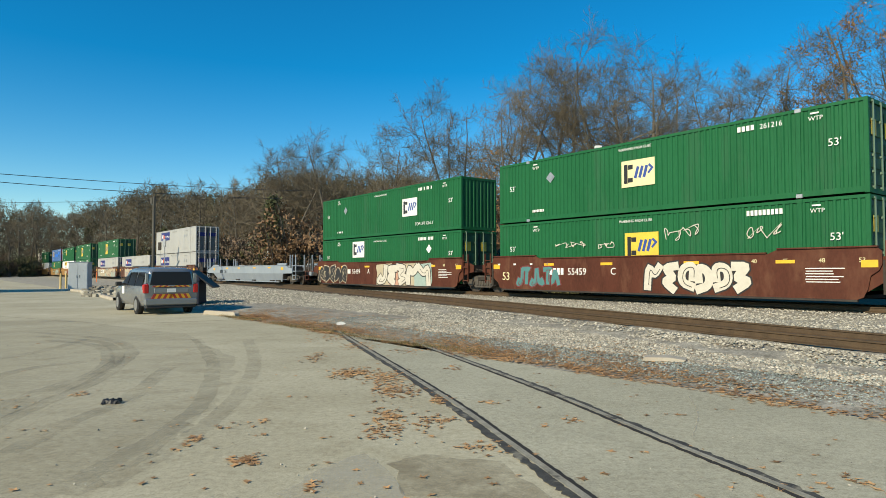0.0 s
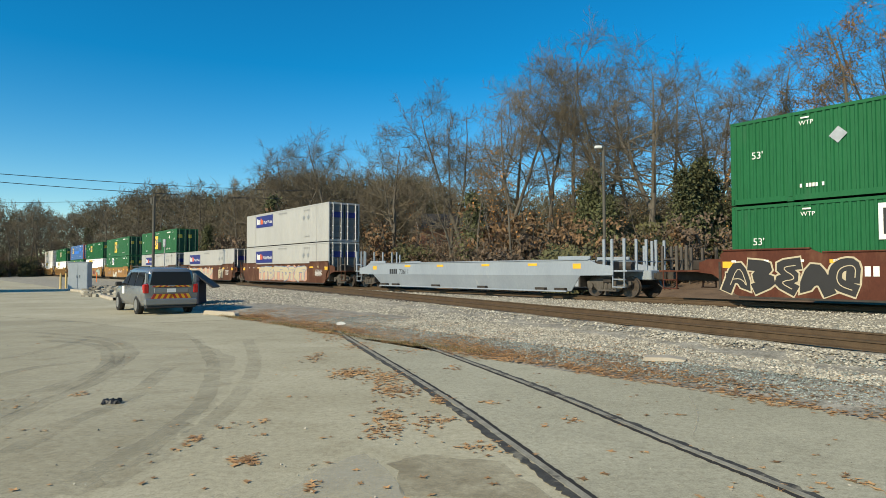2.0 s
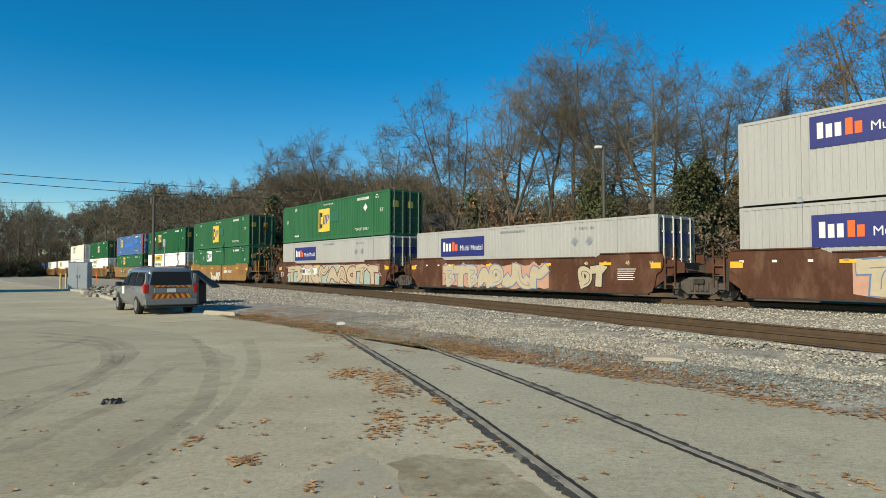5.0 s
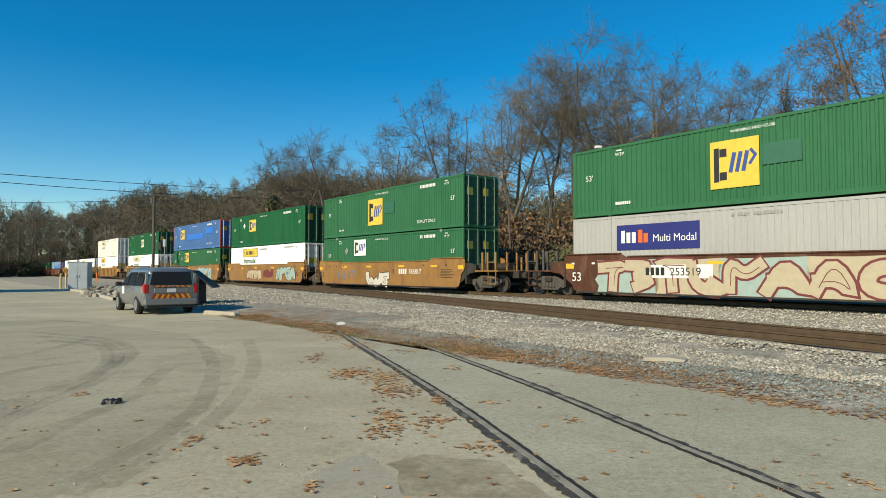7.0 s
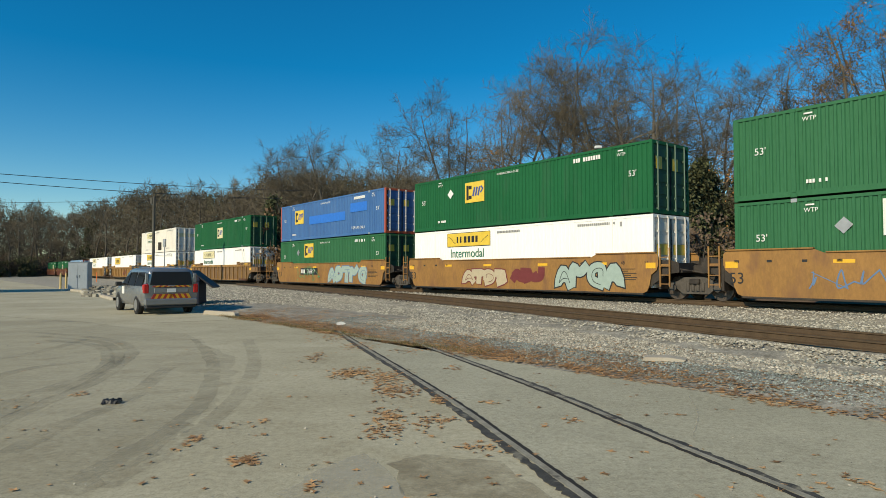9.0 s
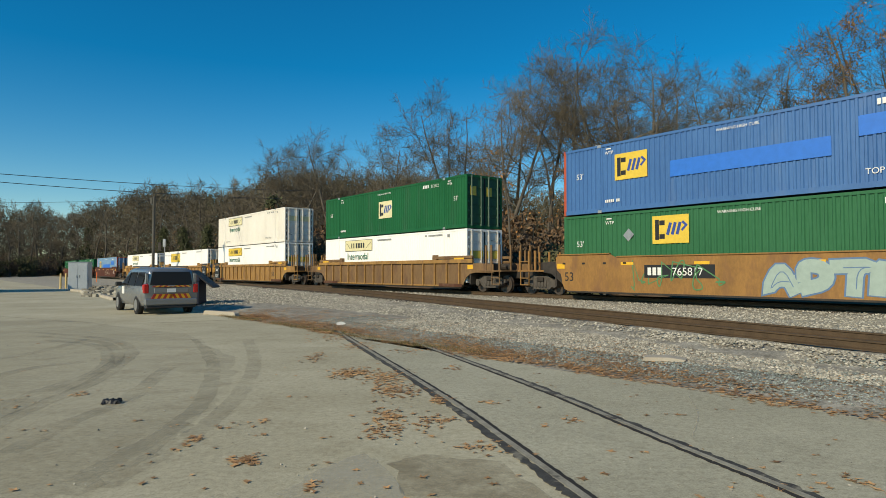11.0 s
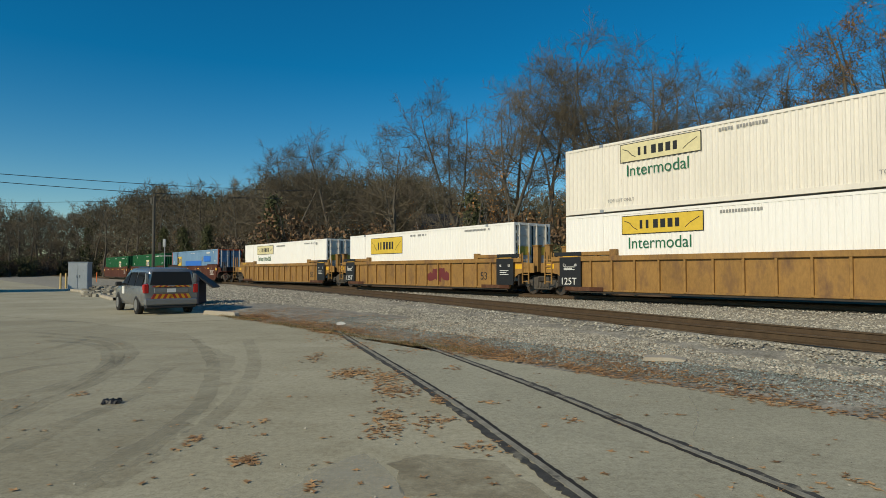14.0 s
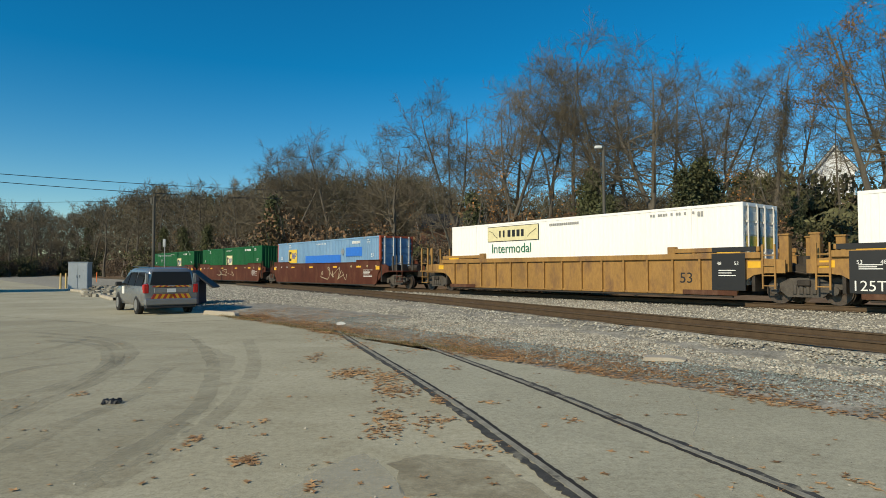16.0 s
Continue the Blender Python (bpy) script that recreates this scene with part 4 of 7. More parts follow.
def motions():
    """The train rolls along the line from left to right; every unit keeps its trucks on the rails."""
    for ob, s0, z in TRAIN:
        rows = []
        for i in range(33):
            t = i * 0.5
            s = s0 + SPEED * t + 0.5 * BRAKE * (t - 8) ** 2
            xa, ya, _ = on_line(s - HALF)
            xb, yb, _ = on_line(s + HALF)
            th = math.degrees(math.atan2(yb - ya, xb - xa))
            rows.append((t, pose((xa + xb) / 2, (ya + yb) / 2, RAIL_Z + z, 0, 0, th)))
        walk(ob, rows)
    # the wheels turn as they roll
    turn = math.degrees(SPEED / FPS / 0.43)
    for ws, dx in WHEELSETS:
        walk(ws, [(k / FPS, pose(dx, 0, 0.43, 0, (k * turn) % 360, 0)) for k in range(481)])



# ---- ground ----
MG = dict(
    gravel=surface("crushed_granite_gravel", (0.165, 0.150, 0.118), (0.42, 0.39, 0.325), 3.0, 22.0, 0.95, 0, 0.8, spots=(0.22, 0.185, 0.125), spot_at=(0.62, 0.75), spot_scale=0.5, mixture=(0.38, 0.62), dist=0.05),
    lot=paving("worn_concrete_paving", (0.355, 0.318, 0.215), (0.49, 0.452, 0.325), (0.27, 0.228, 0.14)),
    rail=surface("rusty_rail_steel", (0.062, 0.040, 0.022), (0.115, 0.074, 0.040), 4, 40, 0.7, 0.2, 0.1),
    tie=surface("weathered_tie_timber", (0.035, 0.027, 0.021), (0.085, 0.066, 0.05), 6, 50, 0.9, 0, 0.3, stretch=(0.2, 1, 1)),
    stone=surface("ballast_stone", (0.21, 0.192, 0.152), (0.45, 0.42, 0.35), 2.0, 30, 0.9, 0, 0.2, island=0.5),
    bark=surface("grey_brown_bark", (0.062, 0.054, 0.042), (0.150, 0.132, 0.106), 3, 30, 0.95, 0, 0.4, stretch=(1, 1, 0.2)),
    twig=surface("winter_twig_bark", (0.108, 0.088, 0.060), (0.180, 0.150, 0.106), 2, 20, 0.95, 0, 0.0),
)
near_pts = [(-72, 23.2), (-58, 22.6), (-44, 21.2), (-29.3, 18.9), (-19.3, 16.7), (-11.7, 14.75), (-3.4, 12.75), (8, 10.6), (30, 9.2), (70, 9.2)]
NU, NN = np.array([p[0] for p in near_pts]), np.array([p[1] for p in near_pts])


def main_n(u):
    return np.interp(u, MU, MN)


MU, MN = [], []
for _s in np.arange(-330, 300, 4.0):
    _p = on_line(_s)
    _u, _n = to_un(_p[0], _p[1])
    MU.append(_u); MN.append(_n)
MU, MN = np.array(MU), np.array(MN)
LOT_N = 8.05


def height(u, n):
    """Ground height: flat paving, a gravel rise to the ballast of the tracks, a ditch and bank behind."""
    m = main_n(u)
    a = np.interp(n - m, (-15.2, -13.2, -6, -2.6, -1.6, 1.6, 2.6, 5, 9, 16, 40, 70, 120, 250, 400), (-0.05, 0.10, 0.18, 0.22, 0.34, 0.34, 0.2, -0.1, 0.1, 1.0, 3.8, 6, 11, 26, 34))
    nn = np.interp(u, NU, NN)
    b = np.interp(abs(n - nn), (0, 1.0, 1.45, 2.4, 2.6), (0.275, 0.275, 0.27, 0.0, -1.0))
    b = np.where(u > -72, b, -1.0)
    return np.maximum(a, b)


def spaced(lo, hi, core0, core1, step, grow=1.22):
    v = list(np.arange(core0, core1 + 0.01, step))
    d = step
    while v[-1] < hi:
        d *= grow
        v.append(v[-1] + d)
    d = step
    while v[0] > lo:
        d *= grow
        v.insert(0, v[0] - d)
    return np.array(v)


def build_ground():
    us, ns = spaced(-3000, 3000, -90, 15, 1.5), spaced(-3000, 3000, 6, 34, 0.5)
    U, N = np.meshgrid(us, ns, indexing='ij')
    Z = height(U, N)
    X, Y = C0 * U - S0 * N, S0 * U + C0 * N
    rs = np.random.RandomState(5)
    Z = Z + np.where((N > 8.4) & (N < 60), rs.uniform(-0.02, 0.02, Z.shape), 0)
    a, b = U.shape
    verts = np.stack([X, Y, Z], -1).reshape(-1, 3).tolist()
    faces = [(i * b + j, (i + 1) * b + j, (i + 1) * b + j + 1, i * b + j + 1) for i in range(a - 1) for j in range(b - 1)]
    g = raw("ground", verts, faces, [MG["gravel"], MT["litter"]])
    uc, nc = (us[:-1] + us[1:]) / 2, (ns[:-1] + ns[1:]) / 2
    wood = (nc[None, :] > main_n(uc)[:, None] + 4.5).reshape(-1)
    g.data.polygons.foreach_set("material_index", wood.astype(np.int32))
    g.data.shade_smooth()
    tagged(g, "grey crushed stone ground with dry leaves along the paving", "ground", kind="structure")


def rim(u):
    """How far the paving reaches across, at u."""
    return float(np.interp(u, (-150, -110, -82, -56.6, -40.6, -29.8, -22, 60), (10, 10, 9.6, 8.9, 7.8, 8.5, LOT_N, LOT_N))) + 0.35 * noise.noise((u * 0.35, 0, 0)) + 0.08 * noise.noise((u * 2.3, 4, 0))


def build_lot():
    """The paved yard: a slab whose ragged edge runs along the gravel."""
    us = spaced(-160, 60, -30, 8, 0.3, 1.06)
    steps = [-0.08, 0.0, 0.4, 1.0] + list(np.cumsum([0.8 * 1.12 ** k for k in range(26)]) + 1.0)
    verts, faces, k = [], [], len(steps)
    for u in us:
        r = rim(u)
        for i, d in enumerate(steps):
            x, y = un(u, r - max(d, 0))
            verts.append((x, y, -0.08 if i == 0 else 0.0))
    for i in range(len(us) - 1):
        for j in range(k - 1):
            faces.append((i * k + j, i * k + j + 1, (i + 1) * k + j + 1, (i + 1) * k + j))
    o = raw("pavement", verts, faces, MG["lot"])
    o.data.flip_normals()
    tagged(o, "worn pale concrete yard with tyre marks and patches", "pavement", kind="structure")


RAIL_PROFILE = [(-0.07, -0.17), (0.07, -0.17), (0.07, -0.155), (0.012, -0.13), (0.012, -0.045), (0.036, -0.03), (0.036, -0.004), (0.03, 0.0), (-0.03, 0.0), (-0.036, -0.004), (-0.036, -0.03), (-0.012, -0.045), (-0.012, -0.13), (-0.07, -0.155)]


def rail_mesh(name, pts, mat, parent):
    """A rail along plan points (x, y, heading, z)."""
    verts, faces, k = [], [], len(RAIL_PROFILE)
    for x, y, th, z in pts:
        for a, b in RAIL_PROFILE:
            verts.append((x - a * math.sin(th), y + a * math.cos(th), z + b))
    for i in range(len(pts) - 1):
        for j in range(k):
            faces.append((i * k + j, i * k + (j + 1) % k, (i + 1) * k + (j + 1) % k, (i + 1) * k + j))
    return raw(name, verts, faces, mat, parent)


def near_line(u):
    n = float(np.interp(u, UU, NS))
    n2 = float(np.interp(u + 0.5, UU, NS))
    x, y = un(u, n)
    x2, y2 = un(u + 0.5, n2)
    return x, y, math.atan2(y2 - y, x2 - x)


UU = np.arange(-72, 70, 0.5)
NS = np.interp(UU, NU, NN)
for _ in range(6):
    NS[6:-6] = np.convolve(NS, np.ones(13) / 13, 'valid')


def build_tracks():
    main = tagged(new("main_track"), "main railway track on grey ballast with timber ties", "railway track", kind="structure")
    for off in (-0.755, 0.755):
        rail_mesh("rail", [(*on_line(s, off), RAIL_Z) for s in np.arange(-330, 120, 3.0)], MG["rail"], main)
    bm = bmesh.new()
    box(bm, -0.115, 0.115, -1.3, 1.3, -0.16, 0.0, 0.01)
    tie = part("tie", bm, MG["tie"], main)
    first = True
    for s in np.arange(-75, 62, 0.54):
        x, y, th = on_line(s)
        m = pose(x, y, RAIL_Z - 0.172, 0, 0, math.degrees(th) + random.uniform(-1, 1))
        if first:
            tie.matrix_basis, first = m, False
        else:
            share("tie", tie, main, m)
    side = tagged(new("siding_track"), "rusty disused siding track branching off the main line", "railway track", kind="structure")
    zz = lambda u: float(np.interp(u, (-60, -20), (RAIL_Z, 0.46)))
    for off in (-0.755, 0.755):
        pts = []
        for u in np.arange(-58, 40, 1.0):
            x, y, th = near_line(u)
            pts.append((x - off * math.sin(th), y + off * math.cos(th), th, zz(u)))
        rail_mesh("rail", pts, MG["rail"], side)
    for u in np.arange(-50, -22, 0.54):
        x, y, th = near_line(u)
        share("tie", tie, side, pose(x, y, zz(u) - 0.172, 0, 0, math.degrees(th) + random.uniform(-1.5, 1.5)))





# ---- yard surface details ----
def see(px, py, z=0.0):
    """Plan place on level z that lies in the direction (px, py) of the standing camera's view."""
    d = (EYE[2] - z) * 1104 / (py - 480.6)
    return (px - 784) / 1104 * d, d


def at_depth(px, d):
    return (px - 784) / 1104 * d, d


def smooth_line(pts, n=160):
    """Catmull-Rom through plan points."""
    p = [Vector(q) for q in pts]
    p = [p[0] * 2 - p[1]] + p + [p[-1] * 2 - p[-2]]
    out = []
    for i in range(1, len(p) - 2):
        for k in range(n // (len(p) - 3)):
            t = k / (n // (len(p) - 3))
            a, b, c, d = p[i - 1:i + 3]
            out.append(0.5 * ((2 * b) + (c - a) * t + (2 * a - 5 * b + 4 * c - d) * t * t + (3 * b - a - 3 * c + d) * t ** 3))
    out.append(p[-2])
    return out


def ribbon(name, line, o0, o1, z, mat, parent=None, thick=0.004, ragged=0.0, seed=0):
    """A strip along a plan line, from offset o0 to o1, with its top at z."""
    rnd = random.Random(seed)
    bm = bmesh.new()
    rows = []
    for i, q in enumerate(line):
        d = (line[min(i + 1, len(line) - 1)] - line[max(i - 1, 0)]).normalized()
        nrm = Vector((-d.y, d.x))
        a, b = q + nrm * (o0 + rnd.uniform(-ragged, ragged)), q + nrm * (o1 + rnd.uniform(-ragged, ragged))
        rows.append([bm.verts.new((v.x, v.y, zz)) for v, zz in ((a, z - thick), (a, z), (b, z), (b, z - thick))])
    for r, s in zip(rows[:-1], rows[1:]):
        for k in range(3):
            bm.faces.new((r[k], s[k], s[k + 1], r[k + 1]))
    bmesh.ops.recalc_face_normals(bm, faces=bm.faces)
    return part(name, bm, mat, parent)


def stain(name, c, rough=0.9, strength=0.6, scale=2.0, lo=0.35, hi=0.65):
    """A worn stain that lets the paving show through."""
    m, ns, ls, p = material(name)
    p.inputs["Base Color"].default_value = (*c, 1)
    p.inputs["Roughness"].default_value = rough
    co = ns.new("ShaderNodeTexCoord")
    n = node(ns, "ShaderNodeTexNoise", Scale=scale, Detail=7.0, Roughness=0.7)
    ls.new(co.outputs["Object"], n.inputs["Vector"])
    r = ramp(ns, [(lo, (0, 0, 0)), (hi, (strength, strength, strength))])
    ls.new(n.outputs[0], r.inputs[0])
    ls.new(r.outputs[0], p.inputs["Alpha"])
    return m


MS = dict(
    asphalt=surface("old_black_asphalt", (0.020, 0.019, 0.018), (0.085, 0.080, 0.068), 5, 45, 0.85, 0, 0.5, spots=(0.27, 0.25, 0.19), spot_at=(0.56, 0.66), spot_scale=2.2, dist=0.01),
    groove=surface("flangeway_dark", (0.010, 0.009, 0.008), (0.03, 0.027, 0.024), 6, 60, 0.95, 0, 0.3),
    slab=paving("smooth_grey_concrete", (0.335, 0.315, 0.228), (0.435, 0.412, 0.305), (0.27, 0.252, 0.178), 13.0),
    tyre=stain("tyre_scuff", (0.12, 0.108, 0.085), strength=0.20, scale=0.9, lo=0.36, hi=0.66),
    traffic=stain("traffic_wear", (0.185, 0.168, 0.125), strength=0.18, scale=0.55, lo=0.30, hi=0.66),
    damp=stain("brown_silt_stain", (0.235, 0.19, 0.12), strength=0.4, scale=1.3, lo=0.38, hi=0.62),
    pale=stain("pale_concrete_patch", (0.50, 0.475, 0.39), strength=0.45, scale=1.0, lo=0.25, hi=0.6),
    worn=surface("dusty_worn_rail_steel", (0.17, 0.158, 0.125), (0.36, 0.34, 0.27), 5, 60, 0.85, 0.0, 0.1, spots=(0.05, 0.045, 0.04), spot_at=(0.56, 0.68), spot_scale=3.0),
    blue_stone=surface("blue_grey_crushed_stone", (0.125, 0.145, 0.135), (0.29, 0.325, 0.30), 2.0, 30, 0.9, 0, 0.2, island=0.5),
    crack=plain("dark_crack_filler", (0.17, 0.155, 0.12), 0.95),
    leaf=surface("dry_brown_leaf", (0.25, 0.125, 0.050), (0.55, 0.32, 0.14), 1.0, 12, 0.8, 0, 0.0, island=0.5),
    kerb=surface("weathered_kerb_concrete", (0.33, 0.29, 0.23), (0.46, 0.42, 0.35), 2, 30, 0.9, 0, 0.3, spots=(0.25, 0.17, 0.10), spot_at=(0.6, 0.75), spot_scale=3),
    weed=surface("dry_grass_and_weeds", (0.10, 0.085, 0.03), (0.20, 0.17, 0.07), 2, 20, 0.9, 0, 0, island=0.4),
)


def patch(name, pts, z, mat, label, category="stain"):
    bm = bmesh.new()
    bm.faces.new([bm.verts.new((x, y, z)) for x, y in pts])
    bmesh.ops.recalc_face_normals(bm, faces=bm.faces)
    bmesh.ops.triangulate(bm, faces=bm.faces)
    o = part(name, bm, mat)
    for f in o.data.polygons:
        if f.normal.z < 0:
            f.flip()
    return tagged(o, label, category, kind="structure")


def ragged(pts, amp, n, seed):
    """An outline with uneven edges."""
    rnd = random.Random(seed)
    out = []
    for (x0, y0), (x1, y1) in zip(pts, pts[1:] + pts[:1]):
        for k in range(n):
            t = k / n
            out.append((x0 + (x1 - x0) * t + rnd.uniform(-amp, amp), y0 + (y1 - y0) * t + rnd.uniform(-amp, amp)))
    return out


def build_yard():
    spur = tagged(new("embedded_track"), "old rails set in black asphalt strips in the paving", "railway track", kind="structure")
    near = smooth_line([see(598, 585), see(612, 595), see(700, 648), see(800, 710), see(900, 781), see(1000, 853), see(1110, 930), (1.75, 2.2), (1.9, 0.5)])
    far = smooth_line([see(740, 607), see(765, 617), see(880, 659), see(1000, 705), see(1120, 755), see(1240, 804), see(1440, 884), (3.1, 2.6), (3.35, 0.8)])
    between = [(v.x, v.y) for v in near] + [(v.x, v.y) for v in far[::-1]]
    patch("slab_between_rails", between, 0.004, MS["slab"], "smooth grey concrete slab between the embedded rails", "pavement")
    edge = [un(u, LOT_N - 0.12 + 0.35 * noise.noise((u * 0.35, 0, 0))) for u in np.arange(4, -13.5, -0.4)]
    patch("slab_beside_rails", [(v.x, v.y) for v in far] + [(6, 0.5)] + edge, 0.004, MS["slab"], "smooth grey concrete slab beside the embedded rails", "pavement")
    for line, inner, sd in ((near, -1, 1), (far, 1, 2)):
        # outside the rail a strip of asphalt, inside it a flat dark strip for the flangeway
        o0, o1 = (-0.125, -0.030) if inner < 0 else (0.030, 0.105)
        ribbon("asphalt_strip", line, o0, o1, 0.009, MS["asphalt"], spur, 0.006, 0.024, sd)
        ribbon("rail", line, -0.034, 0.034, 0.013, MS["worn"], spur, 0.010)
        f0, f1 = (0.036, 0.082) if inner < 0 else (-0.082, -0.036)
        ribbon("flangeway", line, f0, f1, 0.0100, MS["groove"], spur, 0.006, 0.009, sd + 5)
    # curved tyre scuffs
    for k, pts in enumerate(([(-40, 770), (60, 722), (160, 680), (215, 645), (235, 620), (190, 600), (60, 588)], [(-40, 735), (80, 690), (170, 660), (195, 635), (175, 612), (90, 602)], [(-40, 752), (70, 706), (165, 668), (212, 632), (182, 606), (70, 595)], [(140, 850), (240, 795), (330, 742), (372, 690), (378, 640), (350, 600)], [(180, 860), (290, 800), (380, 742), (430, 690), (452, 640), (440, 600)], [(150, 640), (40, 655), (-60, 690)], [(-40, 640), (60, 625), (160, 600)], [(20, 800), (130, 745), (230, 705), (300, 650)])):
        ln = smooth_line([see(*q) for q in pts], 40)
        s = ribbon("tyre_mark", ln, -0.12, 0.12, 0.0045 + 0.0004 * k, MS["tyre"], None, 0.002, 0.02, k)
        tagged(s, "faint curved tyre mark on the paving", "tyre mark", "tyre marks", "structure")
    patch("traffic_stain", ragged([see(*q) for q in ((-420, 575), (120, 566), (330, 590), (430, 640), (400, 700), (330, 760), (240, 830), (60, 900), (-300, 900))], 0.12, 8, 9), 0.0018, MS["traffic"], "broad grey wear of turning traffic on the paving")
    patch("silt_stain", ragged([see(*q) for q in ((690, 815), (760, 800), (880, 815), (960, 870), (1010, 900), (760, 900), (720, 870))], 0.05, 4, 4), 0.003, MS["damp"], "brown silt stain beside the rail on the paving")
    patch("pale_patch", ragged([see(*q) for q in ((560, 830), (640, 800), (680, 815), (720, 880), (740, 905), (560, 905), (500, 870))], 0.04, 4, 5), 0.003, MS["pale"], "pale repaired concrete patch in the paving")
    for k, pts in enumerate(([(1215, 700), (1232, 730), (1222, 770)], [(0, 560), (200, 572), (430, 566)])):
        ln = smooth_line([see(*q) for q in pts], 30)
        c = ribbon("crack", ln, -0.006, 0.006, 0.008, MS["pale"] if k == 0 else MS["crack"], None, 0.003, 0.007, 20 + k)
        tagged(c, "pale hairline crack in the paving" if k == 0 else "dark crack in the paving", "crack", "cracks", "structure")


def leaf_mesh(name, spots, seed, label, zf=None, parent=None):
    """Dry curled leaves strewn in heaps. spots: x, y, spread along x, along y, count."""
    rs = np.random.RandomState(seed)
    verts, faces = [], []
    for x, y, sx, sy, cnt in spots:
        px, py = rs.normal(x, sx, cnt), rs.normal(y, sy, cnt)
        for a, b in zip(px, py):
            z = 0.006 if zf is None else zf(a, b)
            if z is None:
                continue
            s, q, t = rs.uniform(0.020, 0.050), rs.uniform(0, 6.28), rs.uniform(-0.5, 0.5)
            c, d = math.cos(q), math.sin(q)
            i = len(verts)
            cu = rs.uniform(0.08, 0.4) * s
            # a curled, lobed leaf: eight points about its middle
            for k in range(8):
                w = k * math.pi / 4 + rs.uniform(-0.25, 0.25)
                rr = rs.uniform(0.85, 1.35) if k % 2 == 0 else rs.uniform(0.3, 0.6)
                lx, ly = rr * math.cos(w) * 1.15, rr * math.sin(w) * 0.8
                lz = (cu / s) * (rr if k % 2 == 0 else 0.4) * rs.uniform(0.3, 1.4)
                verts.append((a + s * (lx * c - ly * d), b + s * (lx * d + ly * c), z + s * 0.45 * max(0.02, lz + t * ly * 0.5 + 0.05)))
            verts.append((a, b, z + s * 0.04))
            faces += [(i + k, i + (k + 1) % 8, i + 8) for k in range(8)]
    return tagged(raw(name, verts, faces, MS["leaf"]), label, "leaves", kind="stuff")


def surf_z(x, y):
    u, n = to_un(x, y)
    if n < LOT_N + 0.1:
        return 0.008
    return float(height(u, n)) + 0.012


def build_litter():
    rs = np.random.RandomState(11)
    spots = []
    for px, py, w, h, cnt in ((600, 598, 40, 4, 110), (640, 612, 30, 5, 90), (625, 660, 30, 5, 170), (680, 668, 30, 7, 120), (560, 632, 22, 5, 50), (700, 690, 35, 8, 110), (690, 738, 25, 10, 60), (760, 745, 35, 9, 45), (680, 760, 30, 8, 30), (780, 705, 12, 4, 30), (440, 812, 28, 6, 34), (345, 778, 14, 5, 16), (555, 858, 14, 3, 8), (470, 745, 20, 3, 6), (145, 697, 15, 2, 12), (850, 790, 40, 8, 20), (420, 750, 25, 2, 5), (1010, 742, 14, 3, 8), (720, 620, 25, 3, 40), (800, 650, 12, 3, 14), (870, 710, 15, 2, 8), (1525, 852, 12, 3, 8)):
        x, y = see(px, py)
        x2, y2 = see(px + w, py - h)
        spots.append((x, y, abs(x2 - x) * 0.7, max(0.10, abs(y2 - y) * 0.9), int(cnt * 1.5)))
    for _ in range(150):
        px, py = rs.uniform(-60, 1500), 500 + 380 * rs.uniform(0.12, 1) ** 1.3
        x, y = see(px, py)
        spots.append((x, y, 0.10, 0.08, rs.randint(1, 3)))
    leaf_mesh("fallen_leaves", spots, 12, "scattered dry brown leaves on the paving", lambda a, b: 0.008 if to_un(a, b)[1] < LOT_N + 0.2 else None)
    band = []
    for u in np.arange(-24, 3, 0.22):
        for n, k, sp in ((LOT_N + 0.12, 80, 0.16), (LOT_N + 0.65, 150, 0.32), (LOT_N + 1.6, 46, 0.50), (LOT_N + 2.9, 22, 0.45)):
            x, y = un(u, n + 0.3 * noise.noise((u * 0.5, 7, 0)))
            g = (0.30 + 2.2 * max(0, noise.noise((u * 0.7, n * 1.1, 3)) + 0.20)) * float(np.interp(u, (-9, -4), (1, 0.35)))
            band.append((x, y, sp * 0.8, sp * 0.8, int(k * g)))
    for u in np.arange(-34, 3, 0.5):
        n0 = float(np.interp(u, UU, NS))
        for off in (-1.3, -2.0):
            x, y = un(u, n0 + off)
            band.append((x, y, 0.25, 0.2, max(0, int(4 + 9 * noise.noise((u * 0.6, off, 9))))))
    leaf_mesh("leaf_drift", band, 13, "drift of dry brown leaves along the gravel edge", lambda a, b: surf_z(a, b))
    # loose stones
    verts, faces = [], []
    rs = np.random.RandomState(21)

    def stones(cnt, u0, u1, n0, n1, lo, hi):
        for _ in range(cnt):
            u, n = rs.uniform(u0, u1), rs.uniform(n0, n1)
            if abs(n - float(np.interp(u, UU, NS))) < 1.15:
                continue
            x, y = un(u, n)
            s = rs.uniform(lo, hi)
            z = float(height(u, n)) if n > LOT_N + 0.3 else 0.004
            i = len(verts)
            q = rs.uniform(0, 6.28)
            c, d = math.cos(q), math.sin(q)
            for lx, ly, lz in ((1, 0, 0.1), (-0.2, 0.9, 0), (-1, -0.3, 0.1), (0.2, -0.85, 0), (0.25, 0.2, 0.75), (-0.35, -0.1, 0.6)):
                lx, ly, lz = lx + rs.uniform(-0.25, 0.25), ly + rs.uniform(-0.25, 0.25), lz + rs.uniform(-0.1, 0.25)
                verts.append((x + s * (lx * c - ly * d), y + s * (lx * d + ly * c), z + s * lz))
            faces.extend([(i, i + 1, i + 4), (i + 1, i + 5, i + 4), (i + 1, i + 2, i + 5), (i + 2, i + 3, i + 5), (i + 3, i + 4, i + 5), (i + 3, i, i + 4)])
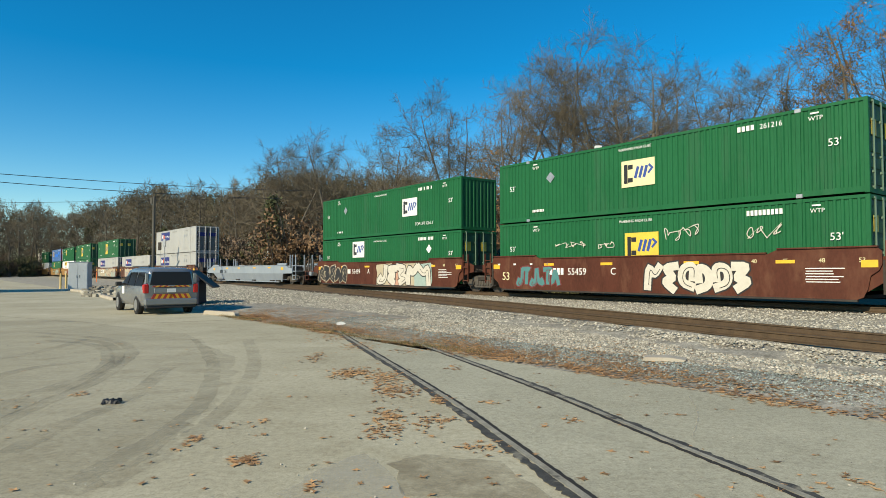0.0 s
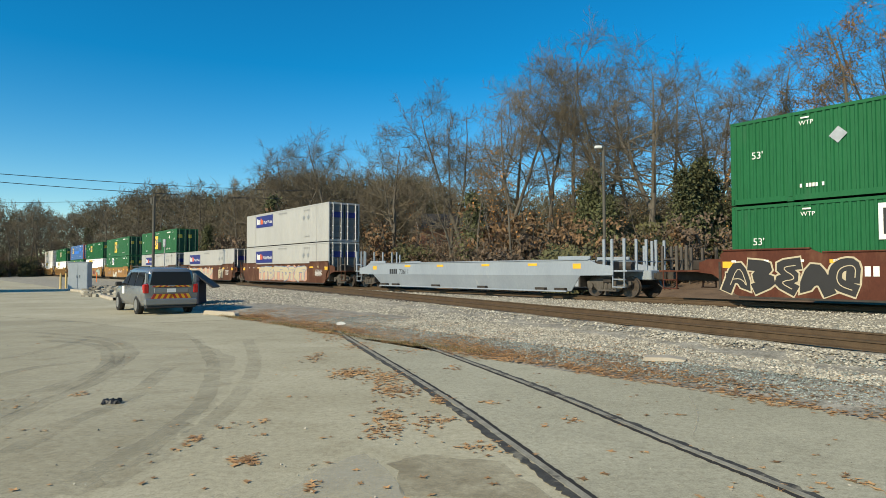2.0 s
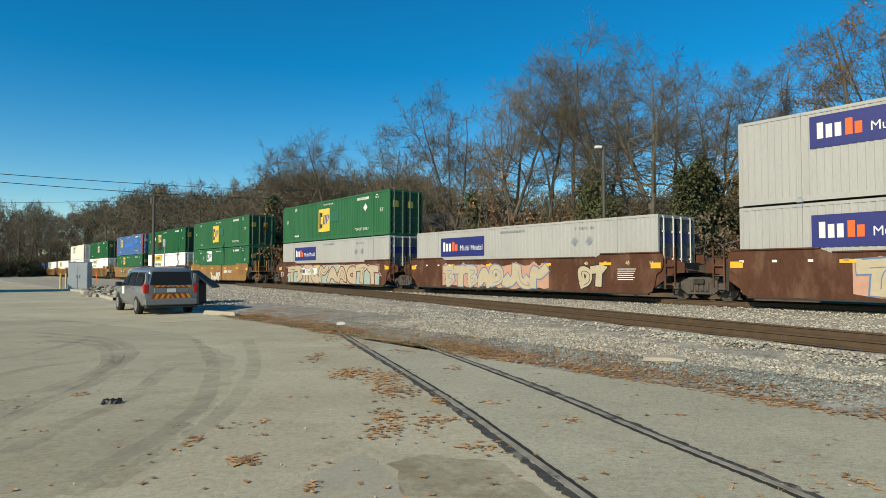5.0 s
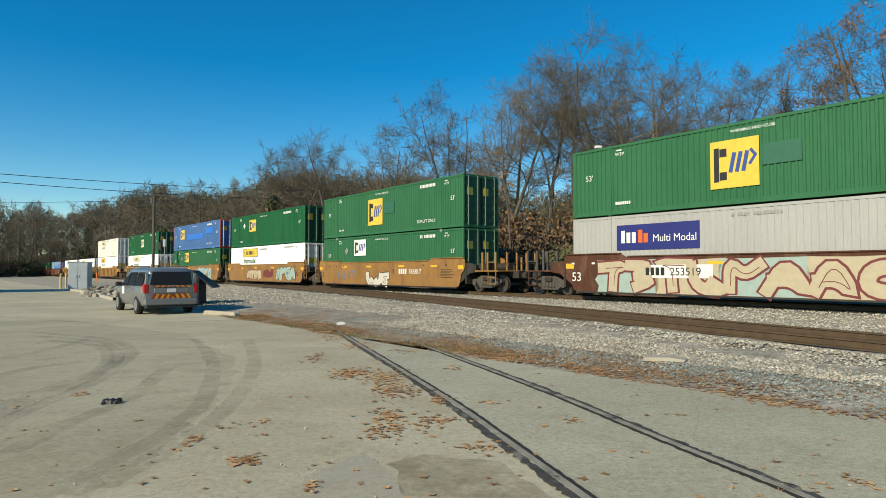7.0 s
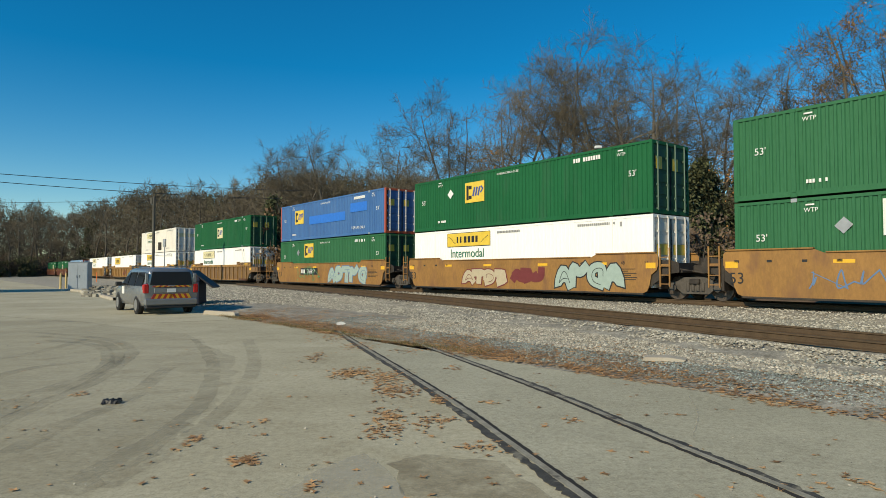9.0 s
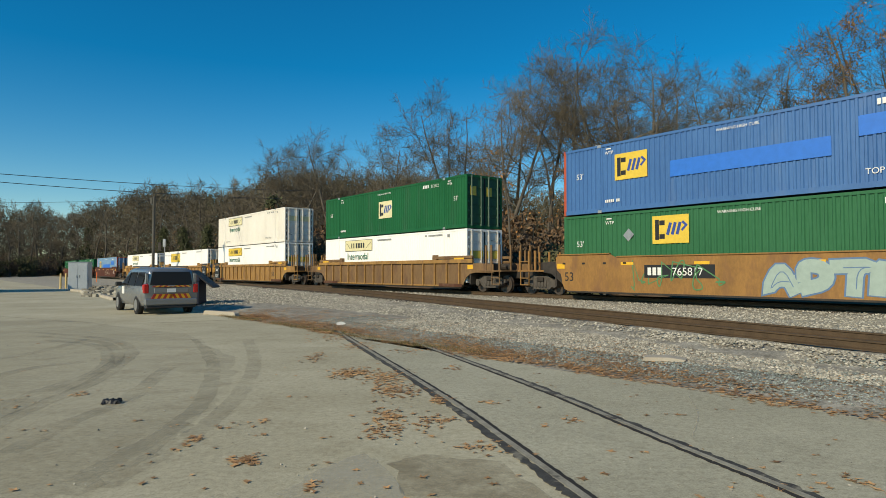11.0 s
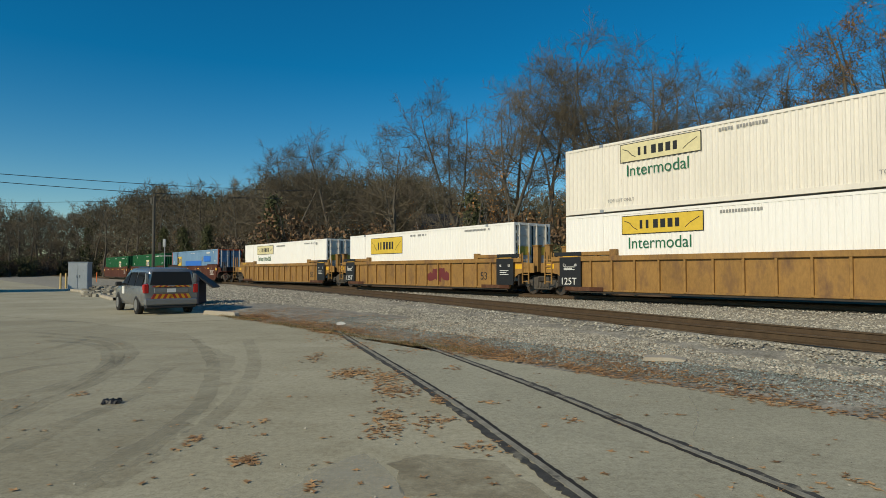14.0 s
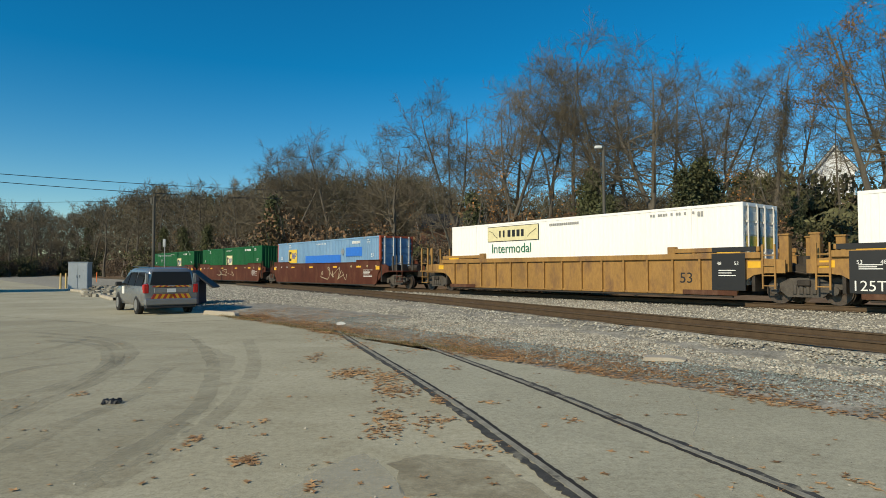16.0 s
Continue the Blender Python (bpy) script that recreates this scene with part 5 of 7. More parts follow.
    stones(30000, -18, 2, LOT_N + 0.4, 11.2, 0.010, 0.026)
    o = raw("fine_gravel", list(verts), list(faces), MS["blue_stone"])
    tagged(o, "fine blue-grey crushed stone beside the paving", "gravel", kind="stuff")
    verts.clear()
    faces.clear()
    stones(17000, -16, 2, 9.7, 12.2, 0.018, 0.042)
    stones(30000, -30, 0, 12, 22.5, 0.02, 0.05)
    stones(12000, -60, -28, 9, 23, 0.035, 0.07)
    stones(2600, -13, -1, -1.5, LOT_N - 0.1, 0.003, 0.008)
    stones(350, -30, -1, -4, LOT_N - 0.1, 0.008, 0.018)
    o = raw("ballast_stones", verts, faces, MG["stone"])
    tagged(o, "loose grey crushed stones of the track ballast", "gravel", kind="stuff")
    # dry weeds along the rim
    wv, wf = [], []
    for _ in range(5200):
        u = rs.uniform(-25, -9)
        n = rim(u) + rs.normal(0.12, 0.16)
        if noise.noise((u * 0.7, 2, 5)) + rs.uniform(-0.3, 0.3) < 0.0:
            continue
        x, y = un(u, n)
        z = surf_z(x, y) - 0.01
        q, hh = rs.uniform(0, 6.28), rs.uniform(0.03, 0.11)
        dx, dy = math.cos(q) * 0.006, math.sin(q) * 0.006
        k = len(wv)
        wv.extend([(x - dx, y - dy, z), (x + dx, y + dy, z), (x + rs.normal(0, 0.05), y + rs.normal(0, 0.05), z + hh)])
        wf.append((k, k + 1, k + 2))
    tagged(raw("weeds", wv, wf, MS["weed"]), "dry yellow-green weeds along the paving's edge", "weeds", kind="stuff")
    # a pale flat stone slab, a black rag, dry weeds at the rim
    x, y = see(1172, 632, 0.15)
    bm = bmesh.new()
    extrude_profile(bm, [(-0.34, 0), (0.30, 0), (0.36, 0.04), (0.1, 0.07), (-0.3, 0.06)], -0.16, 0.2)
    o = part("stone_slab", bm, MS["kerb"])
    o.matrix_basis = pose(x, y, float(height(*to_un(x, y))) + 0.0, 0, 0, -20)
    tagged(o, "flat pale broken concrete piece lying on gravel", "stone")
    x, y = see(604, 578)
    bm = bmesh.new()
    extrude_profile(bm, [(-0.12, 0), (0.12, 0), (0.13, 0.05), (0.02, 0.09), (-0.12, 0.06)], -0.06, 0.07)
    o = part("paper_scrap", bm, M["mark_white"])
    o.matrix_basis = pose(x, y, surf_z(x, y) - 0.01, 0, 0, 15)
    tagged(o, "small crumpled white scrap on the gravel edge", "litter")
    x, y = see(203, 712)
    rnd = random.Random(8)
    bm = bmesh.new()
    bmesh.ops.create_grid(bm, x_segments=8, y_segments=5, size=1)
    for v in bm.verts:
        e = max(abs(v.co.x), abs(v.co.y))
        v.co = (v.co.x * 0.12 * rnd.uniform(0.8, 1.15), v.co.y * 0.075 * rnd.uniform(0.7, 1.2), 0.008 + (0.0 if e > 0.95 else rnd.uniform(0.02, 0.055)))
    o = part("rag", bm, M["mark_black"])
    o.matrix_basis = pose(x, y, 0, 0, 0, 12)
    tagged(o, "crumpled black rag lying on the paving", "rag")


# ---- trees ----
def tube(verts, faces, pts, radii, sides):
    base = None
    for i, (p, r) in enumerate(zip(pts, radii)):
        d = (pts[min(i + 1, len(pts) - 1)] - pts[max(i - 1, 0)])
        d = d.normalized() if d.length > 1e-6 else Vector((0, 0, 1))
        s = d.cross(Vector((0.31, 0.95, 0.05))).normalized()
        t = s.cross(d)
        k = len(verts)
        for j in range(sides):
            q = 2 * math.pi * j / sides
            verts.append(p + (s * math.cos(q) + t * math.sin(q)) * r)
        if base is not None:
            for j in range(sides):
                faces.append((base + j, base + (j + 1) % sides, k + (j + 1) % sides, k + j))
        base = k


def bent(rnd, p, d, length, segs, wander, lift):
    pts = [p.copy()]
    d = d.normalized()
    for _ in range(segs):
        d = (d + Vector((rnd.gauss(0, wander), rnd.gauss(0, wander), rnd.gauss(0, wander) + lift))).normalized()
        p = p + d * (length / segs)
        pts.append(p.copy())
    return pts, d


def pick(pts, t):
    f = t * (len(pts) - 1)
    i = min(int(f), len(pts) - 2)
    return pts[i].lerp(pts[i + 1], f - i), (pts[i + 1] - pts[i]).normalized()


def tree_mesh(seed, h, first=0.3, spread=0.36, limbs=13, boughs=6, twigs=7, fine=4, slim=1.0, leaves=0, leaf_zone=(0.2, 1.0), vines=0, fork=False, thick=1.0):
    """A bare winter tree as trunk and crown, base at the origin. Returns two mesh-data pairs and leaf faces."""
    rnd = random.Random(seed)
    tv, tf, cv, cf, lv, lf = [], [], [], [], [], []
    r0 = 0.0145 * h * slim
    trunk, _ = bent(rnd, Vector((0, 0, -0.3)), Vector((rnd.gauss(0, 0.05), rnd.gauss(0, 0.05), 1)), h * 0.93, 9, 0.085, 0.05)
    rad = [r0 * (1.35 if i == 0 else 1 - 0.93 * (i / 9) ** 0.9) + 0.012 for i in range(10)]
    tube(tv, tf, trunk, rad, 8)
    stems = [(trunk, rad)]
    if fork:
        p, d = pick(trunk, 0.33)
        q = rnd.uniform(0, 6.28)
        t2, _ = bent(rnd, p, Vector((math.cos(q) * 0.5, math.sin(q) * 0.5, 1)), h * 0.58, 7, 0.06, 0.04)
        r2 = [r0 * 0.6 * (1 - 0.9 * i / 7) + 0.012 for i in range(8)]
        tube(tv, tf, t2, r2, 6)
        stems.append((t2, r2))
    for si, (stem, srad) in enumerate(stems):
        for i in range(limbs if si == 0 else limbs // 2):
            t = (first if si == 0 else 0.15) + (0.97 - first) * (i + rnd.random()) / (limbs if si == 0 else limbs / 2 + 1)
            t = min(t, 0.985)
            p, d = pick(stem, t)
            q = rnd.uniform(0, 6.28)
            up = rnd.uniform(0.05, 0.75) + 0.5 * max(0, t - 0.7)
            ln = h * spread * (1.05 - 0.62 * abs((t - first) / (1 - first) - 0.25) ** 1.1) * rnd.uniform(0.75, 1.08)
            if rnd.random() < 0.12:
                ln *= 0.4
            limb, _ = bent(rnd, p, Vector((math.cos(q), math.sin(q), up)), ln, 6, 0.20, 0.035)
            lr = max(0.018, r0 * 0.30 * (1.1 - t))
            tube(cv, cf, limb, [lr * (1 - 0.8 * k / 6) + 0.006 for k in range(7)], 5)
            for j in range(boughs):
                tt = 0.22 + 0.78 * (j + rnd.random()) / boughs
                p2, d2 = pick(limb, min(tt, 1))
                dd = d2 * 0.85 + Vector((rnd.gauss(0, 0.8), rnd.gauss(0, 0.8), rnd.gauss(0.10, 0.5)))
                bl = ln * rnd.uniform(0.25, 0.55) * (1.15 - 0.5 * tt)
                b, _ = bent(rnd, p2, dd, bl, 4, 0.28, 0.04)
                br = max(0.010, lr * 0.36)
                tube(cv, cf, b, [br * (1 - 0.7 * k / 4) + 0.003 for k in range(5)], 3)
                for m in range(twigs):
                    p3, d3 = pick(b, min(1, 0.2 + 0.8 * (m + rnd.random()) / twigs))
                    dd = d3 * 0.7 + Vector((rnd.gauss(0, 0.8), rnd.gauss(0, 0.8), rnd.gauss(0.10, 0.6)))
                    tl = rnd.uniform(0.5, 1.25) * h / 18
                    tw, _ = bent(rnd, p3, dd, tl, 2, 0.2, 0.05)
                    tube(cv, cf, tw, [0.010 * thick, 0.007 * thick, 0.003 * thick], 3)
                    for _ in range(fine):
                        p4, d4 = pick(tw, rnd.uniform(0.25, 1))
                        e = (d4 + Vector((rnd.gauss(0, 0.6), rnd.gauss(0, 0.6), rnd.gauss(0.15, 0.5)))).normalized() * rnd.uniform(0.25, 0.6)
                        s = e.cross(Vector((0.3, 0.5, 0.81))).normalized() * 0.007 * thick
                        k = len(cv)
                        cv.extend([p4 - s, p4 + s, p4 + e])
                        cf.append((k, k + 1, k + 2))
                    for _ in range(leaves):
                        zt = p3.z / h
                        if leaf_zone[0] < zt < leaf_zone[1]:
                            c = p3 + Vector((rnd.gauss(0, 0.22), rnd.gauss(0, 0.22), rnd.gauss(0, 0.2)))
                            a = Vector((rnd.gauss(0, 1), rnd.gauss(0, 1), rnd.gauss(0, 1))).normalized() * rnd.uniform(0.05, 0.10)
                            b2 = a.cross(Vector((rnd.random(), rnd.random(), rnd.random()))).normalized() * 0.06
                            k = len(lv)
                            lv.extend([c - a, c + b2, c + a, c - b2])
                            lf.append((k, k + 1, k + 2, k + 3))
    if vines:
        for _ in range(vines):
            t = rnd.uniform(0.1, 0.9)
            p, d = pick(trunk, t)
            k = rnd.uniform(0.2, 0.9)
            for _ in range(26):
                a = p + Vector((rnd.gauss(0, 0.3), rnd.gauss(0, 0.3), rnd.gauss(0, 0.5)))
                e = Vector((rnd.gauss(0, 0.3), rnd.gauss(0, 0.3), rnd.gauss(0, 0.35)))
                s = e.cross(Vector((0.3, 0.5, 0.81))).normalized() * 0.018
                i = len(cv)
                cv.extend([a - s, a + s, a + e])
                cf.append((i, i + 1, i + 2))
    return (tv, tf), (cv, cf), (lv, lf)


MT = dict(
    rust_leaf=surface("withered_orange_leaf", (0.24, 0.105, 0.026), (0.42, 0.20, 0.06), 1.0, 10, 0.8, 0, 0, island=0.4),
    brown_leaf=surface("withered_brown_leaf", (0.115, 0.068, 0.034), (0.215, 0.128, 0.066), 1.0, 10, 0.85, 0, 0, island=0.45),
    cedar=surface("dark_evergreen_foliage", (0.050, 0.060, 0.024), (0.112, 0.118, 0.050), 1.0, 10, 0.85, 0, 0, island=0.45),
    privet=surface("olive_shrub_foliage", (0.060, 0.062, 0.026), (0.125, 0.118, 0.052), 1.0, 10, 0.85, 0, 0, island=0.45),
    brush=surface("dry_brush_stems", (0.10, 0.070, 0.048), (0.18, 0.13, 0.09), 1.0, 10, 0.95, 0, 0, island=0.3),
    far_twigs=surface("distant_twigs", (0.080, 0.066, 0.042), (0.150, 0.128, 0.082), 0.12, 2.0, 0.95, 0, 0, spots=(0.065, 0.070, 0.034), spot_at=(0.50, 0.68), spot_scale=0.09, island=0.35),
    litter=surface("woodland_leaf_litter", (0.085, 0.052, 0.030), (0.19, 0.125, 0.075), 0.8, 9, 0.95, 0, 0.6, spots=(0.10, 0.10, 0.045), spot_at=(0.6, 0.75), spot_scale=0.3, dist=0.05),
)


def tree(kind, data, label, leaf_mat=None):
    e = new(kind)
    (tv, tf), (cv, cf), (lv, lf) = data
    raw("trunk", tv, tf, MG["bark"], e)
    raw("crown", cv, cf, MG["twig"], e)
    if lf:
        raw("leaves", lv, lf, leaf_mat or MT["rust_leaf"], e, "withered orange-brown leaves")
    return tagged(e, label, "tree", "bare trees behind the railway")


def clump_mesh(seed, h, r, cnt, kind):
    """Evergreen or shrub foliage: small leaf tufts on an uneven outline round thin stems."""
    rnd = random.Random(seed)
    sv, sf, v, f = [], [], [], []
    cores = []
    for _ in range(9 if kind == "shrub" else 1):
        q, d = rnd.uniform(0, 6.28), (rnd.uniform(0, r * 0.5) if kind == "shrub" else 0)
        st, _ = bent(rnd, Vector((d * math.cos(q), d * math.sin(q), -0.2)), Vector((0.35 * math.cos(q) * (d > 0), 0.35 * math.sin(q) * (d > 0), 1)), h * (0.95 if d == 0 else rnd.uniform(0.6, 0.95)), 5, 0.06, 0.05)
        tube(sv, sf, st, [0.05 * (1 - 0.15 * k) * (h / 5) for k in range(6)], 5)
        cores.append(st)
    boughs = []
    for _ in range(cnt // 22):
        st = rnd.choice(cores)
        t = rnd.uniform(0.06, 1.0)
        p, d = pick(st, t)
        wide = r * ((1.08 - t) ** 0.8 if kind == "cedar" else 0.75) * rnd.uniform(0.35, 1.1)
        q = rnd.uniform(0, 6.28)
        c = p + Vector((math.cos(q) * wide, math.sin(q) * wide, rnd.gauss(0.05, 0.2) * wide))
        boughs.append((p, c))
    for p, c in boughs:
        for _ in range(22):
            t = rnd.uniform(0.25, 1.08)
            a = p.lerp(c, t) + Vector((rnd.gauss(0, 0.16), rnd.gauss(0, 0.16), rnd.gauss(0, 0.14))) * (h / 5) ** 0.5
            s = rnd.uniform(0.05, 0.12) * (h / 5) ** 0.4 if kind == "cedar" else rnd.uniform(0.07, 0.15)
            e1 = Vector((rnd.gauss(0, 1), rnd.gauss(0, 1), rnd.gauss(0, 1))).normalized()
            e2 = e1.cross(Vector((rnd.random(), rnd.random(), rnd.random() + 0.1))).normalized()
            k = len(v)
            v.extend([a - e1 * s, a + e2 * s * 0.5, a + e1 * s, a - e2 * s * 0.5])
            f.append((k, k + 1, k + 2, k + 3))
    return (sv, sf), (v, f)


def evergreen(name, seed, h, r, cnt, kind, mat, label):
    e = new(name)
    (sv, sf), (v, f) = clump_mesh(seed, h, r, cnt, kind)
    st = raw("stem", sv, sf, MG["bark"], e)
    if kind == "shrub":
        tagged(st, kind="stuff")
    raw("foliage", v, f, mat, e)
    return tagged(e, label, "evergreen tree" if kind == "cedar" else "shrub", "undergrowth behind the railway")


def ground_z(x, y):
    return float(height(*to_un(x, y)))


def build_trees():
    rnd = random.Random(77)
    kinds = [
        (tree("oak", tree_mesh(1, 18, 0.34, 0.40, 22, 10, 9, 5, 1.3, fork=True), "large bare oak with a broad twiggy winter crown"), 18),
        (tree("bare_tree", tree_mesh(2, 17, 0.35, 0.32, 16, 9, 9, 5, 0.85), "tall bare grey-brown tree with fine twigs"), 17),
        (tree("bare_tree", tree_mesh(3, 16, 0.36, 0.38, 15, 9, 9, 5, 0.9, fork=True), "forked bare grey-brown tree in winter"), 16),
        (tree("bare_tree", tree_mesh(4, 17, 0.42, 0.28, 14, 7, 8, 5, 0.75), "slender bare tree with upright branches"), 17),
        (tree("bare_tree", tree_mesh(5, 15, 0.25, 0.36, 14, 7, 7, 4, 1.0, leaves=1, leaf_zone=(0.0, 0.42)), "bare tree with withered brown leaves low down", MT["brown_leaf"]), 15),
        (tree("bare_tree", tree_mesh(6, 17, 0.30, 0.30, 13, 7, 7, 4, 1.0, vines=150), "vine-covered bare tree with a dark dense trunk"), 17),
    ]
    slim = (tree("bare_tree", tree_mesh(7, 16, 0.45, 0.13, 10, 4, 5, 3, 0.7, vines=14), "thin bare tree standing above the others"), 16)
    rusty = (tree("bare_tree", tree_mesh(8, 19, 0.35, 0.30, 14, 7, 7, 3, 1.0, leaves=3, leaf_zone=(0.55, 0.9)), "tall tree keeping orange withered leaves up high"), 19)
    small = [(tree("sapling", tree_mesh(20 + k, 9, 0.2, 0.32, 9, 4, 5, 2, 0.7, leaves=(1 if k == 1 else 0)), "thin bare sapling in the undergrowth"), 9) for k in range(3)]
    far = [(tree("bare_tree", tree_mesh(30 + k, 18, 0.22, 0.40, 15, 7, 8, 1, 1.1, thick=2.6), "distant bare tree in the woods"), 18) for k in range(3)]
    used, tall = set(), {}

    def put(src, x, y, top, gz=None):
        ob, h = src
        if ob.name not in tall:
            zs = sorted(v.co.z for c in ob.children for v in c.data.vertices)
            tall[ob.name] = zs[int(len(zs) * 0.992)]
        g = ground_z(x, y) if gz is None else gz
        s = max(0.35, (top - g) / tall[ob.name])
        m = pose(x, y, g, 0, 0, rnd.uniform(0, 360))
        o = ob
        if ob.name in used:
            o = copy_thing(ob, m)
        used.add(ob.name)
        o.matrix_basis = m
        wide = s if s < 1.2 else s ** 0.8
        o.scale = (wide, wide, s)

    def put_seen(src, px, py, d):
        x, y = at_depth(px, d)
        put(src, x, y, EYE[2] + (480.6 - py) / 1104 * d)

    K = kinds
    for src, px, py, d in (
            (K[2], 478, 258, 78), (K[1], 520, 246, 74), (K[2], 548, 262, 80), (K[4], 600, 236, 74), (K[0], 690, 222, 70), (K[1], 742, 262, 76), (K[5], 730, 290, 78),
            (slim, 795, 196, 58), (K[2], 832, 172, 56), (K[2], 880, 122, 52), (K[1], 918, 112, 54), (K[3], 966, 72, 52), (K[1], 1010, 92, 54), (K[2], 1078, 78, 50), (K[0], 1148, 60, 46), (K[2], 1062, 84, 56), (K[4], 1196, 96, 54),
            (K[2], 1232, 96, 55), (K[1], 1272, 118, 58), (K[2], 1305, 150, 58), (K[5], 1366, 92, 43), (K[3], 1402, 116, 47), (slim, 1484, 190, 44), (K[1], 1556, 50, 44), (rusty, 1580, -30, 40), (K[0], 1640, -10, 42), (K[3], 1592, 20, 46),
            (K[2], 1690, 0, 42), (K[1], 880, 150, 62), (K[4], 1130, 150, 60), (K[3], 985, 130, 64), (K[1], 625, 262, 86), (K[3], 545, 280, 88), (K[2], 660, 262, 88), (K[3], 1240, 160, 66)):
        put_seen(src, px, py, d)
    # the wood further down the line
    for px, py, d in ((440, 318, 104), (405, 326, 112), (370, 322, 118), (340, 330, 120), (310, 324, 128), (275, 316, 130), (245, 322, 138), (215, 338, 150), (190, 346, 160), (165, 352, 175), (140, 362, 195), (122, 372, 215), (455, 290, 92), (425, 322, 98), (390, 334, 104),
                      (100, 372, 200), (84, 366, 190), (66, 358, 180), (48, 356, 175), (30, 360, 170), (12, 358, 165), (-10, 352, 160), (-40, 350, 155), (-80, 348, 150), (-130, 345, 150),
                      (355, 345, 140), (325, 345, 150), (292, 335, 155), (260, 340, 165), (230, 352, 180), (205, 362, 190), (180, 368, 205), (155, 378, 230), (110, 388, 240), (75, 380, 215), (40, 378, 200), (5, 378, 190), (480, 300, 98), (512, 292, 102), (560, 300, 104), (610, 300, 108), (660, 305, 110), (720, 310, 112)):
        put_seen(rnd.choice(far), px + rnd.uniform(-6, 6), py, d)
    # young growth fills the edge of the wood
    for _ in range(46):
        px = rnd.uniform(455, 1640)
        if 1418 < px < 1540:
            px -= 130
        d = rnd.uniform(40, 60) if px > 800 else rnd.uniform(62, 84)
        put_seen(rnd.choice(small), px, 480 - rnd.uniform(4.5, 9.5) / d * 1104, d)
    for _ in range(40):
        px = rnd.uniform(-60, 455)
        d = float(np.interp(px, (-60, 60, 130, 300, 455), (150, 170, 205, 112, 86))) * rnd.uniform(1.0, 1.12)
        put_seen(rnd.choice(small), px, 480 - rnd.uniform(6, 11) / d * 1104, d)
    # evergreens and shrubs
    cedars = [evergreen("cedar", 40 + k, 6, 1.8, 6000, "cedar", MT["cedar"], "dark evergreen cedar at the wood's edge") for k in range(2)]
    shrubs = [evergreen("shrub", 50 + k, 3, 1.6, 2200, "shrub", MT["privet"], "olive-brown leafy shrub in undergrowth") for k in range(2)]
    bushes = [evergreen("brush", 60 + k, 3, 1.7, 1500, "shrub", MT["brush"], "dry brown brush in undergrowth") for k in range(2)]
    for px, py, d, i in ((475, 350, 70, 0), (498, 385, 68, 1), (1040, 305, 46, 0), (1062, 350, 45, 1), (1245, 285, 46, 1), (1275, 300, 47, 0), (1315, 310, 48, 1), (845, 345, 52, 0), (330, 405, 104, 1), (360, 400, 98, 0), (1350, 330, 46, 1), (1225, 300, 44, 0), (1400, 350, 45, 1), (150, 405, 195, 0), (285, 405, 118, 0), (1090, 355, 52, 0)):
        put_seen((cedars[i], 6), px, py, d)
    rust = evergreen("leafy_sapling", 71, 4, 1.6, 1700, "shrub", MT["brown_leaf"], "sapling holding withered orange-brown leaves")
    for px, py, d in ((512, 405, 62), (540, 375, 64), (500, 420, 60), (560, 410, 63), (905, 360, 48), (940, 380, 46), (1175, 395, 42), (1010, 395, 44), (700, 400, 66), (1330, 395, 41)):
        put_seen((rust, 4), px, py, d)
    for px, py, d, i in ((1400, 300, 52, 1), (1428, 330, 50, 0), (1500, 372, 50, 1), (1552, 325, 48, 0), (1380, 320, 54, 1)):
        put_seen((shrubs[i], 3), px, py, d)
    for px, py, d in ((1425, 230, 56), (1380, 215, 55), (1335, 225, 56), (1545, 200, 52)):
        put_seen(small[0], px, py, d)
    for _ in range(70):
        px = rnd.uniform(455, 1660)
        d = rnd.uniform(38, 52) if px > 820 else rnd.uniform(60, 76)
        x, y = at_depth(px, d)
        put((rnd.choice(bushes if rnd.random() < 0.68 else shrubs), 3), x, y, ground_z(x, y) + rnd.uniform(2.2, 4.4))
    for _ in range(60):
        px = rnd.uniform(-80, 455)
        d = float(np.interp(px, (-60, 60, 130, 300, 455), (145, 165, 200, 104, 80))) * rnd.uniform(1.0, 1.1)
        x, y = at_depth(px, d)
        put((rnd.choice(bushes if rnd.random() < 0.7 else shrubs), 3), x, y, ground_z(x, y) + rnd.uniform(3.0, 6.5))


